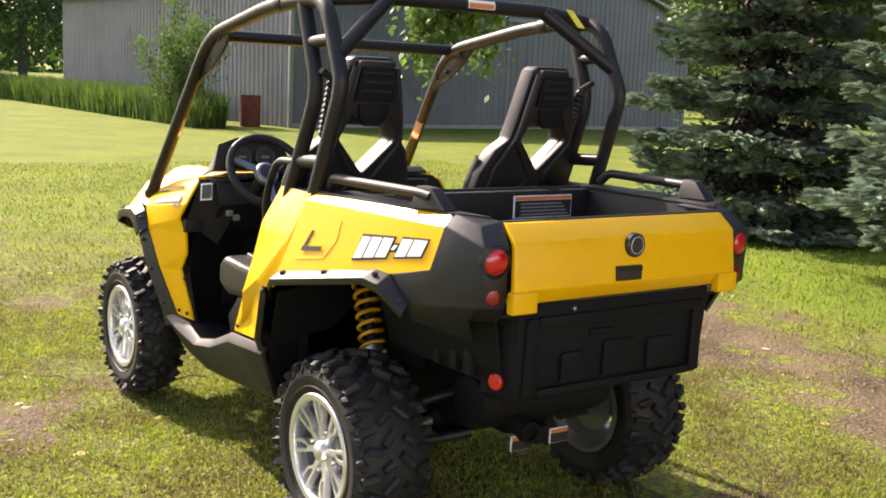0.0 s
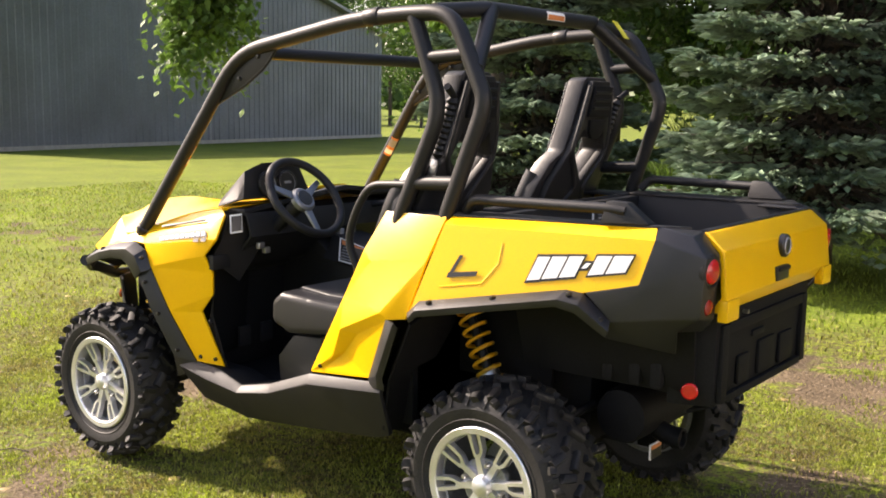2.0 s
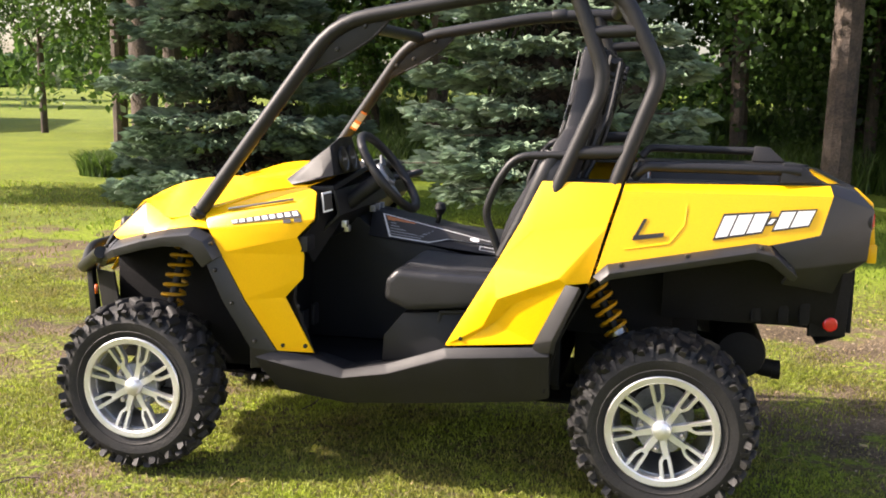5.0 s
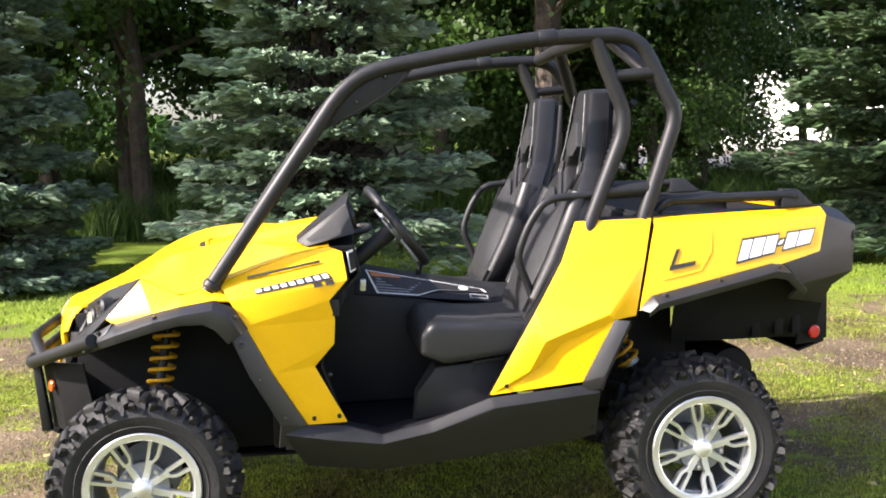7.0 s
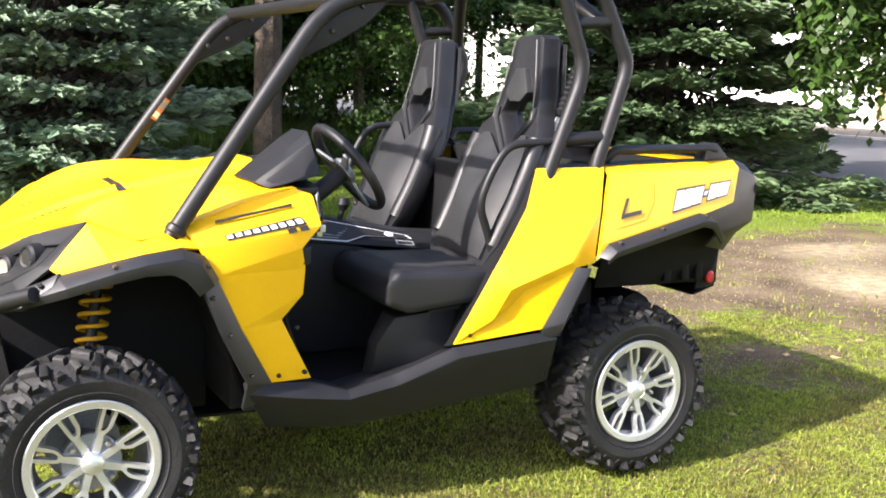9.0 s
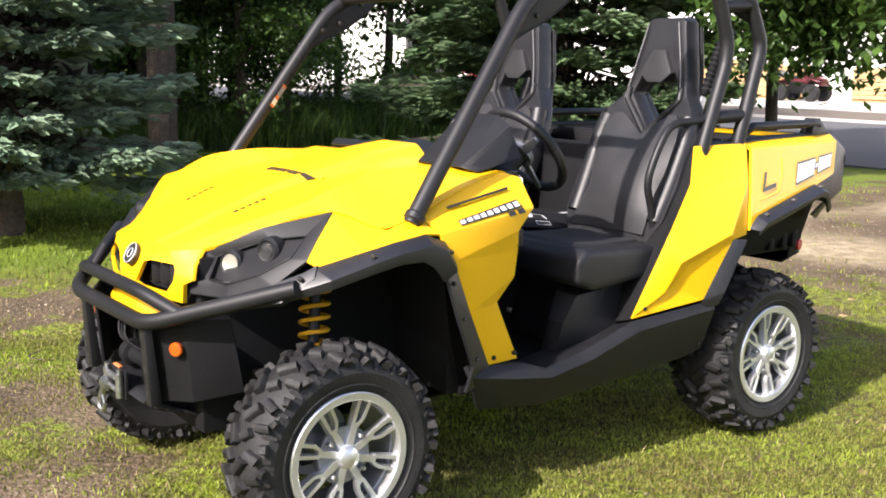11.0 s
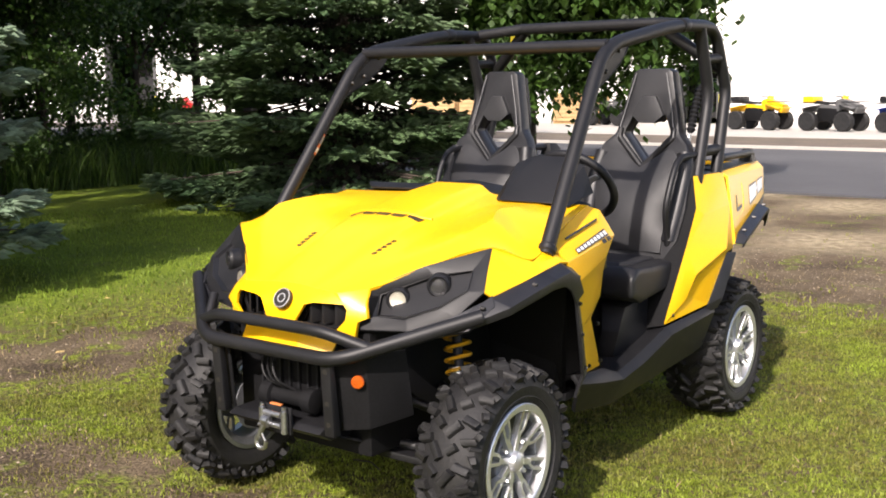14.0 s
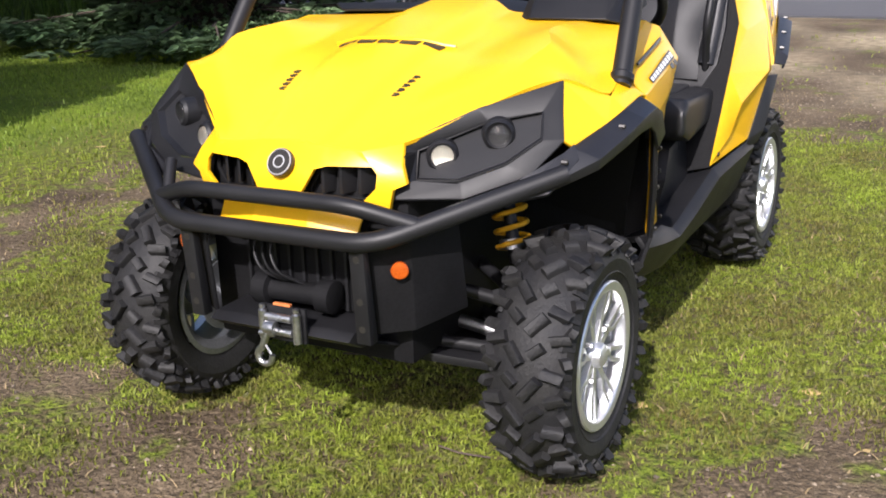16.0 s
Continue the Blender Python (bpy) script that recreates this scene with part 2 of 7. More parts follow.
def shell(verts, faces, thick, out=(0, 1, 0), bevel=0.0, segs=2):
    """A panel of flat facets with thickness, its outer side towards out."""
    bm = bmesh.new()
    vs = [bm.verts.new(v) for v in verts]
    fs = [bm.faces.new([vs[i] for i in f]) for f in faces]
    bmesh.ops.recalc_face_normals(bm, faces=fs)
    bm.normal_update()
    if sum((f.normal * f.calc_area()).dot(Vector(out)) for f in fs) < 0:
        bmesh.ops.reverse_faces(bm, faces=fs)
    bm.normal_update()
    inner = {v: bm.verts.new(v.co - v.normal * thick) for v in vs}
    edges = [e for e in bm.edges if len(e.link_faces) == 1]
    rims = [[e.verts[0], e.verts[1]] for e in edges]
    for f in fs:
        bm.faces.new([inner[v] for v in reversed(f.verts)])
    for a, c in rims:
        bm.faces.new((a, c, inner[c], inner[a]))
    bmesh.ops.recalc_face_normals(bm, faces=bm.faces)
    if bevel:
        bm.normal_update()
        es = [e for e in bm.edges if len(e.link_faces) == 2 and e.calc_face_angle(0) > 0.12]
        bmesh.ops.bevel(bm, geom=es, offset=bevel, segments=segs, affect="EDGES", profile=0.6, clamp_overlap=True)
    return bm


def prism(poly, axis, lo, hi, bevel=0.0, segs=2, out_fn=None):
    """A polygon in two axes, extruded along the third from lo to hi. axis: 'x', 'y' or 'z'."""
    bm = bmesh.new()

    def place(a, c, d):
        return {"x": (d, a, c), "y": (a, d, c), "z": (a, c, d)}[axis]

    low = [bm.verts.new(place(a, c, lo)) for a, c in poly]
    high = [bm.verts.new(place(a, c, hi)) for a, c in poly]
    bm.faces.new(low)
    bm.faces.new(high)
    k = len(poly)
    for i in range(k):
        bm.faces.new((low[i], low[(i + 1) % k], high[(i + 1) % k], high[i]))
    bmesh.ops.recalc_face_normals(bm, faces=bm.faces)
    if bevel:
        bmesh.ops.bevel(bm, geom=list(bm.edges), offset=bevel, segments=segs, affect="EDGES", profile=0.6, clamp_overlap=True)
    return bm


def box(x0, x1, y0, y1, z0, z1, bevel=0.004, segs=2):
    return prism([(x0, y0), (x1, y0), (x1, y1), (x0, y1)], "z", z0, z1, bevel, segs)


def holed(outline, holes, thick, place, bevel=0.0):
    """A plate with holes: 2D outlines, put into space by place(u, v, d)."""
    bm = bmesh.new()
    loops = []
    for ring in (outline, *holes):
        vs = [bm.verts.new((u, v, 0)) for u, v in ring]
        for i in range(len(vs)):
            bm.edges.new((vs[i], vs[(i + 1) % len(vs)]))
        loops.append(len(vs))
    bmesh.ops.triangle_fill(bm, edges=list(bm.edges), use_beauty=True, use_dissolve=False)
    top = bmesh.ops.extrude_face_region(bm, geom=list(bm.faces))
    for g in top["geom"]:
        if isinstance(g, bmesh.types.BMVert):
            g.co.z = thick
    bmesh.ops.recalc_face_normals(bm, faces=bm.faces)
    if bevel:
        bm.normal_update()
        es = [e for e in bm.edges if len(e.link_faces) == 2 and e.calc_face_angle(0) > 0.5]
        bmesh.ops.bevel(bm, geom=es, offset=bevel, segments=2, affect="EDGES", profile=0.6, clamp_overlap=True)
    for v in bm.verts:
        v.co = Vector(place(v.co.x, v.co.y, v.co.z))
    return bm


def rounded(points, fillet):
    pts = [Vector(p) for p in points]
    if not fillet or len(pts) < 3:
        return pts
    out = [pts[0]]
    for a, b, c in zip(pts, pts[1:], pts[2:]):
        d1, d2 = (a - b), (c - b)
        r = min(fillet, d1.length * 0.45, d2.length * 0.45)
        p, q = b + d1.normalized() * r, b + d2.normalized() * r
        for i in range(6):
            s = i / 5
            out.append(p * (1 - s) ** 2 + b * 2 * s * (1 - s) + q * s * s)
    out.append(pts[-1])
    return out


def tube(points, r, fillet=0.08, sides=14, bm=None, taper=1.0, closed=False):
    """A round bar along a line, its corners bent."""
    bm = bm or bmesh.new()
    pts = rounded(points, fillet)
    k = len(pts)
    rings, n0 = [], None
    for i, p in enumerate(pts):
        d = (pts[(i + 1) % k] - pts[i - 1]) if closed else (pts[min(i + 1, k - 1)] - pts[max(i - 1, 0)])
        d.normalize()
        if n0 is None:
            n0 = d.orthogonal().normalized()
        n0 = (n0 - d * n0.dot(d)).normalized()
        b = d.cross(n0)
        rr = r * (1 + (taper - 1) * i / max(1, k - 1))
        rings.append([bm.verts.new(p + (n0 * math.cos(a) + b * math.sin(a)) * rr) for a in (2 * math.pi * j / sides for j in range(sides))])
    pairs = list(zip(rings, rings[1:])) + ([(rings[-1], rings[0])] if closed else [])
    for r1, r2 in pairs:
        for j in range(sides):
            bm.faces.new((r1[j], r1[(j + 1) % sides], r2[(j + 1) % sides], r2[j]))
    if not closed:
        bm.faces.new(rings[0][::-1])
        bm.faces.new(rings[-1])
    return bm


def lathe(profile, n=48, axis="y", bm=None, closed=False):
    """Turns (radius, height) pairs about an axis."""
    bm = bm or bmesh.new()
    rings = []
    for r, h in profile:
        ring = []
        for j in range(n):
            a = 2 * math.pi * j / n
            c, s = r * math.cos(a), r * math.sin(a)
            ring.append(bm.verts.new({"y": (c, h, s), "z": (c, s, h), "x": (h, c, s)}[axis]))
        rings.append(ring)
    for r1, r2 in list(zip(rings, rings[1:])) + ([(rings[-1], rings[0])] if closed else []):
        for j in range(n):
            bm.faces.new((r1[j], r1[(j + 1) % n], r2[(j + 1) % n], r2[j]))
    if not closed:
        bm.faces.new(rings[0])
        bm.faces.new(rings[-1][::-1])
    return bm


def thing(name, label, category, group="", at=(0, 0, 0)):
    e = new(name)
    e.location = at
    return tagged(e, label, category, group)


def flip(p, s):
    return (p[0], p[1] * s, p[2])


# ---- the vehicle: x forwards, y to its left, rear axle over the origin ----
car = thing("utility_vehicle", "yellow and black side-by-side utility vehicle parked on grass", "utility vehicle")


def add(name, bm, material, parent=car, label="", sharp=32, m=None):
    return part(name, bm, material, parent, label, sharp, m)


def grid(p00, p10, p11, p01, u, v):
    a, b, c, d = (Vector(p) for p in (p00, p10, p11, p01))
    return (a * (1 - u) + b * u) * (1 - v) + (d * (1 - u) + c * u) * v


# wheels
def to_mesh(name, bm):
    me = bpy.data.meshes.new(name)
    bmesh.ops.recalc_face_normals(bm, faces=bm.faces)
    bm.to_mesh(me)
    bm.free()
    return me


TYRE_R, RIM_R, HUB_Z = 0.327, 0.187, 0.324


def tyre_mesh(width, seed):
    h = width / 2
    prof = [(RIM_R - 0.004, -h + 0.035), (RIM_R + 0.004, -h + 0.018), (RIM_R + 0.03, -h + 0.004), (RIM_R + 0.062, -h), (RIM_R + 0.088, -h + 0.010),
            (TYRE_R - 0.036, -h + 0.032), (TYRE_R - 0.026, -h + 0.062), (TYRE_R - 0.020, 0)]
    prof = prof + [(r, -y) for r, y in reversed(prof[:-1])]
    bm = lathe(prof, 72, closed=True)
    rr = [r for r, y in prof]
    yy = [y for r, y in prof]

    def radius(w):
        w = max(-h + 0.006, min(h - 0.006, w))
        return float(np.interp(w, yy[4:11], rr[4:11]))

    kinds = []

    def lug(t0, w0, t1, w1, half, height):
        """One block of the tread from (angle, side) to (angle, side), as a mesh of its own."""
        bl = bmesh.new()
        half, height = half * 1.12, height * 1.02
        d = Vector(((t1 - t0) * TYRE_R, w1 - w0))
        nrm = Vector((-d.y, d.x)).normalized() * half
        corners = []
        for lift, shrink in ((-0.008, 1.06), (height * 0.72, 0.92), (height, 0.66)):
            ring = []
            for (t, w), sgn, pull in (((t0, w0), 1, 1), ((t1, w1), 1, -1), ((t1, w1), -1, -1), ((t0, w0), -1, 1)):
                e = (1 - shrink) * 0.12 * pull
                tt = t + (t1 - t0) * e + nrm.x * sgn * shrink / TYRE_R
                ww = w + (w1 - w0) * e + nrm.y * sgn * shrink
                edge = max(0.0, abs(ww) - (h - 0.03))
                r = radius(ww) + lift
                yv = ww + (lift * 0.9 if edge > 0 else 0) * (1 if ww > 0 else -1)
                ring.append(bl.verts.new((r * math.cos(tt), yv, r * math.sin(tt))))
            corners.append(ring)
        bl.faces.new(corners[2])
        for lo, hi in zip(corners, corners[1:]):
            for i in range(4):
                bl.faces.new((lo[i], lo[(i + 1) % 4], hi[(i + 1) % 4], hi[i]))
        kinds.append(to_mesh("tread_block", bl))

    n = 13
    for k in range(n):
        for s, shift in ((1, 0.0), (-1, 0.5)):
            a = 2 * math.pi * (k + shift) / n
            st = 2 * math.pi / n
            if k == 0:
                lug(a + st * 0.00, s * 0.004, a + st * 0.30, s * h * 0.40, 0.0130, 0.020)
                lug(a + st * 0.66, s * h * 0.16, a + st * 0.82, s * h * 0.44, 0.0120, 0.018)
                lug(a + st * 0.42, s * h * 0.46, a + st * 0.34, s * h * 0.78, 0.0135, 0.020)
                lug(a + st * 0.92, s * h * 0.58, a + st * 1.00, s * h * 0.86, 0.0125, 0.019)
                lug(a + st * 0.58, s * h * 0.80, a + st * 0.62, s * h * 0.97, 0.0135, 0.016)
                lug(a + st * 0.14, s * h * 0.82, a + st * 0.10, s * h * 0.98, 0.0130, 0.015)
            # shoulder ribs running down the side wall
            for q in (0.36, 0.86):
                t = a + st * q
                for r0, r1, dt in ((TYRE_R - 0.034, TYRE_R - 0.066, 0.03),):
                    vs = []
                    for rad, dd in ((r0, -dt), (r0, dt), (r1, dt * 0.6), (r1, -dt * 0.6)):
                        yb = float(np.interp(rad, [RIM_R + 0.065, RIM_R + 0.095, TYRE_R - 0.03], [h, h - 0.008, h - 0.028]))
                        vs.append((rad, t + dd, yb))
                    lo = [bm.verts.new((r * math.cos(t2), s * (y2 - 0.004), r * math.sin(t2))) for r, t2, y2 in vs]
                    hi = [bm.verts.new((r * math.cos(t2), s * (y2 + 0.006), r * math.sin(t2))) for r, t2, y2 in vs]
                    bm.faces.new(hi)
                    for i in range(4):
                        bm.faces.new((lo[i], lo[(i + 1) % 4], hi[(i + 1) % 4], hi[i]))
    # bead ring
    lathe([(RIM_R + 0.022, h - 0.012), (RIM_R + 0.028, h - 0.002), (RIM_R + 0.034, h - 0.006)], 72, bm=bm, closed=True)
    return bm, kinds


def rim_mesh(h):
    """Spoked face: broad flat lip and eight spokes, each split by a slot with one kinked leg; the outer side is +y."""
    bm = lathe([(RIM_R - 0.020, h - 0.060), (RIM_R - 0.022, h - 0.022), (RIM_R - 0.020, h - 0.011), (RIM_R - 0.016, h - 0.008), (RIM_R + 0.002, h - 0.006), (RIM_R + 0.006, h - 0.010), (RIM_R + 0.003, h - 0.03), (RIM_R - 0.004, h - 0.060)], 72, closed=True)
    f = h - 0.024

    def bar(a, pts, depth, crown=0.72):
        ca, sa = math.cos(a), math.sin(a)
        lo, hi = [], []
        for (r, off, hh, y) in pts:
            for side in (-1, 1):
                v = off + side * hh
                lo.append(bm.verts.new((r * ca - v * sa, y - depth, r * sa + v * ca)))
                v = off + side * hh * crown
                hi.append(bm.verts.new((r * ca - v * sa, y, r * sa + v * ca)))
        for i in range(len(pts) - 1):
            a0, a1, b0, b1 = 2 * i, 2 * i + 1, 2 * i + 2, 2 * i + 3
            bm.faces.new((hi[a0], hi[a1], hi[b1], hi[b0]))
            bm.faces.new((lo[a0], lo[b0], lo[b1], lo[a1]))
            bm.faces.new((hi[a0], hi[b0], lo[b0], lo[a0]))
            bm.faces.new((hi[a1], lo[a1], lo[b1], hi[b1]))
        bm.faces.new((hi[0], lo[0], lo[1], hi[1]))
        bm.faces.new((hi[-1], lo[-1], lo[-2], hi[-2]))

    end = RIM_R - 0.014
    for k in range(8):
        a = 2 * math.pi * k / 8 + 0.12
        bar(a, [(0.026, 0.0, 0.016, f - 0.006), (0.060, -0.001, 0.0145, f - 0.004), (0.100, -0.004, 0.0120, f - 0.001)], 0.024)
        bar(a, [(0.092, -0.0105, 0.0070, f - 0.001), (end, -0.0175, 0.0082, f + 0.010)], 0.022)
        bar(a, [(0.086, 0.0010, 0.0080, f - 0.002), (0.104, 0.0125, 0.0075, f), (0.116, 0.0175, 0.0070, f + 0.002), (end, 0.0185, 0.0082, f + 0.010)], 0.022)
    return bm


def wheel(x, side, width, blocks, tyre_me, rim_me, disc_me, cap_me, nut_me, ring_me):
    turn = pose(x, side * (0.712 - width / 2), HUB_Z, 0, random.uniform(0, 360), 0 if side > 0 else 180)
    # barrel and hub plate are toned down to read as shaded behind the spokes
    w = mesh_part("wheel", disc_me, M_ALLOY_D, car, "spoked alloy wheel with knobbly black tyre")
    w.matrix_basis = turn
    mesh_part("tyre", tyre_me, M_RUBBER, w, "black rubber tyre with chunky lugs", 28)
    mesh_part("rim", rim_me, M_ALLOY, w, "silver forked-spoke rim", 30)
    mesh_part("hub_cap", cap_me, M_ALLOY, w)
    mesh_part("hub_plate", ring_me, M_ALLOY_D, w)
    for bk in blocks:
        for k in range(13):
            mesh_part("tread_block", bk, M_RUBBER, w, sharp=62).rotation_euler = (0, 2 * math.pi * k / 13, 0)
    for k in range(4):
        a = 0.12 - math.pi / 8 + k * math.pi / 2
        nut = mesh_part("lug_nut", nut_me, M_STEEL, w)
        nut.location = (0.070 * math.cos(a), 0, 0.070 * math.sin(a))


for axle_x, width, seed in ((1.930, 0.208, 3), (0.0, 0.265, 5)):
    h = width / 2
    t_bm, blocks = tyre_mesh(width, seed)
    t_me = to_mesh("tyre", t_bm)
    r_me = to_mesh("rim", rim_mesh(h))
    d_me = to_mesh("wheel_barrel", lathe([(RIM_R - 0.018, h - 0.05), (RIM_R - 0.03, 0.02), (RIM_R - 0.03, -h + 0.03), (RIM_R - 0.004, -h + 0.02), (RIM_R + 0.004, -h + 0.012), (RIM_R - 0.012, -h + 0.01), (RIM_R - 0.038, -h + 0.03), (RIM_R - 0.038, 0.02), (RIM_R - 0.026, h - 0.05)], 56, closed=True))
    c_me = to_mesh("hub_cap", lathe([(0.001, h - 0.005), (0.018, h - 0.006), (0.029, h - 0.012), (0.033, h - 0.022), (0.035, h - 0.045)], 32))
    n_me = to_mesh("lug_nut", lathe([(0.001, h - 0.020), (0.006, h - 0.020), (0.0085, h - 0.026), (0.010, h - 0.045)], 6))
    p_me = to_mesh("hub_plate", lathe([(0.02, h - 0.043), (0.084, h - 0.045), (0.088, h - 0.052), (0.088, h - 0.07), (0.05, h - 0.09), (0.05, -h)], 40))
    for side in (1, -1):
        wheel(axle_x, side, width, blocks, t_me, r_me, d_me, c_me, n_me, p_me)
    for side in (1, -1):
        add("brake_disc", lathe([(0.03, 0.50), (0.11, 0.50), (0.11, 0.506), (0.03, 0.506)], 36), M_ALLOY_D, m=pose(axle_x, 0 if side > 0 else 0, HUB_Z, 0, 0, 0 if side > 0 else 180))

# side bodywork, built for both flanks
for s in (1, -1):
    S = lambda pts: [flip(p, s) for p in pts]
    out = (0, s, 0)
    # front quarter panel with its shoulder, notch and lower leg
    fv = S([(1.665, 0.640, 0.985), (1.290, 0.585, 1.092), (1.243, 0.612, 1.074), (1.232, 0.668, 0.985), (1.620, 0.694, 0.935), (1.295, 0.672, 0.915), (1.572, 0.704, 0.850),
            (1.276, 0.648, 0.850), (1.282, 0.642, 0.765), (1.350, 0.640, 0.690), (1.490, 0.680, 0.680), (1.246, 0.625, 0.488), (1.382, 0.640, 0.490), (1.440, 0.606, 1.060), (1.300, 0.637, 1.038), (1.640, 0.668, 0.965)])
    ff = [(0, 15, 14, 13), (13, 14, 2, 1), (15, 4, 3, 14), (14, 3, 2), (4, 6, 5, 3), (5, 6, 7), (7, 6, 10, 8), (8, 10, 9), (9, 10, 12, 11)]
    fp = add("front_side_panel", shell(fv, ff, 0.012, out, 0.004), M_YELLOW, label="glossy yellow moulded front side panel")
    for bx, bz in ((1.275, 0.515), (1.36, 0.512), (1.30, 0.66)):
        add("panel_rivet", lathe([(0.001, 0.007), (0.007, 0.005), (0.008, -0.004)], 10), M_BLACK, fp, m=pose(bx, s * 0.640, bz, 0, 0, 0 if s > 0 else 180))
    slot = [grid(*S([(1.56, 0.652, 1.000), (1.32, 0.639, 1.042), (1.32, 0.636, 1.049), (1.56, 0.648, 1.006)]), u, v) for u, v in ((0, 0), (1, 0), (1, 1), (0, 1))]
    add("shoulder_slot", shell([tuple(p + Vector((0, s * 0.003, 0.003))) for p in slot], [(0, 1, 2, 3)], 0.006, out), M_INK, fp)
    # marker lamp and inner cheek behind the notch
    add("side_marker", box(1.262, 1.300, min(s * 0.57, s * 0.655), max(s * 0.57, s * 0.655), 0.862, 0.918), M_BLACK, fp, "black and red side marker")
    add("inner_cheek", shell(S([(1.30, 0.575, 1.080), (1.240, 0.600, 1.066), (1.225, 0.640, 0.98), (1.29, 0.640, 0.90), (1.29, 0.50, 0.80), (1.20, 0.46, 0.95), (1.24, 0.50, 1.07)]), [(0, 1, 2, 3, 4, 5, 6)], 0.01, (-1, s, 0)), M_BLACK)
    # front flare: arch over the wheel and the strip that runs down to the sill
    arch = [(2.125, 0.560, 0.812), (2.005, 0.640, 0.868), (1.870, 0.680, 0.905), (1.780, 0.692, 0.925), (1.670, 0.694, 0.940), (1.605, 0.702, 0.915), (1.562, 0.706, 0.842)]
    outer = [(2.115, 0.600, 0.785), (1.990, 0.705, 0.842), (1.865, 0.735, 0.882), (1.775, 0.742, 0.903), (1.675, 0.742, 0.915), (1.622, 0.742, 0.893), (1.585, 0.740, 0.830)]
    lower = [(2.110, 0.595, 0.764), (1.985, 0.700, 0.814), (1.865, 0.730, 0.850), (1.780, 0.738, 0.868), (1.705, 0.738, 0.868), (1.668, 0.738, 0.848), (1.628, 0.736, 0.800)]
    k = len(arch)
    fl = add("front_fender_flare", shell(S(arch + outer + lower), [(i, i + 1, i + 1 + k, i + k) for i in range(k - 1)] + [(i + k, i + 1 + k, i + 1 + 2 * k, i + 2 * k) for i in range(k - 1)], 0.008, out, 0.003), M_FLARE, label="matt black grained front wheel-arch flare")
    strip = S([(1.572, 0.706, 0.850), (1.490, 0.684, 0.680), (1.382, 0.645, 0.490), (1.395, 0.640, 0.440), (1.615, 0.730, 0.815), (1.560, 0.715, 0.680), (1.470, 0.680, 0.505), (1.480, 0.655, 0.420)])
    add("fender_strip", shell(strip, [(0, 4, 5, 1), (1, 5, 6, 2), (2, 6, 7, 3)], 0.012, out, 0.003), M_FLARE)
    for bx, by, bz in ((1.60, 0.722, 0.885), (1.86, 0.712, 0.896), (2.05, 0.640, 0.842), (1.585, 0.722, 0.79), (1.53, 0.702, 0.67), (1.455, 0.676, 0.53)):
        add("flare_bolt", lathe([(0.001, 0.010), (0.006, 0.008), (0.008, -0.006)], 8), M_INK, fl, m=pose(bx, s * by, bz, 0, 0, 0 if s > 0 else 180))
    # sill
    sv = S([(1.470, 0.640, 0.505), (1.382, 0.648, 0.488), (1.246, 0.640, 0.480), (1.131, 0.640, 0.440), (0.972, 0.645, 0.474), (0.755, 0.665, 0.553), (0.385, 0.712, 0.592),
            (1.470, 0.665, 0.470), (1.300, 0.672, 0.440), (1.131, 0.668, 0.415), (0.960, 0.672, 0.445), (0.745, 0.690, 0.520), (0.385, 0.725, 0.560),
            (1.390, 0.600, 0.335), (1.130, 0.610, 0.305), (0.850, 0.625, 0.330), (0.457, 0.660, 0.378), (0.385, 0.67, 0.40)])
    sf = [(0, 7, 8, 2, 1), (2, 8, 9, 3), (3, 9, 10, 4), (4, 10, 11, 5), (5, 11, 12, 6), (7, 13, 14, 9, 8), (9, 14, 15, 10), (10, 15, 16, 11), (11, 16, 17, 12)]
    sill = add("side_sill", shell(sv, sf, 0.02, out, 0.005), M_BLACK, label="matt black plastic side sill")
    tread_v = S([(1.42, 0.642, 0.494), (1.246, 0.640, 0.480), (1.131, 0.640, 0.440), (0.972, 0.645, 0.474), (0.755, 0.665, 0.553), (1.42, 0.48, 0.46), (1.246, 0.48, 0.455), (1.131, 0.48, 0.425), (0.972, 0.48, 0.455), (0.755, 0.50, 0.50)])
    add("step_tread", shell(tread_v, [(i, i + 1, i + 6, i + 5) for i in range(4)], 0.02, (0, 0, 1), 0.004), M_BLACK, sill)
    # rear quarter panel behind the door opening
    rv = S([(0.440, 0.628, 1.146), (0.172, 0.655, 1.150), (0.260, 0.748, 0.825), (0.335, 0.748, 0.812), (0.438, 0.712, 0.598), (0.762, 0.655, 0.556), (0.590, 0.668, 0.850), (0.500, 0.672, 1.015),
            (0.620, 0.690, 0.640), (0.570, 0.712, 0.745), (0.360, 0.758, 0.835), (0.455, 0.690, 0.985), (0.2125, 0.706, 1.010), (0.660, 0.668, 0.600), (0.585, 0.672, 0.655), (0.505, 0.695, 0.735)])
    rf = [(0, 1, 12, 11), (0, 11, 7), (7, 11, 6), (11, 12, 10, 6), (12, 2, 3, 10), (6, 10, 9), (6, 9, 8, 5), (5, 8, 13), (9, 10, 3, 15), (8, 9, 15, 14), (13, 8, 14), (13, 14, 4, 5), (14, 15, 3, 4)]
    rp = add("rear_side_panel", shell(rv, rf, 0.012, out, 0.004), M_YELLOW, label="glossy yellow moulded panel behind the seat")
    add("panel_rivet", lathe([(0.001, 0.007), (0.007, 0.005), (0.008, -0.004)], 10), M_BLACK, rp, m=pose(0.700, s * 0.668, 0.590, 0, 0, 0 if s > 0 else 180))
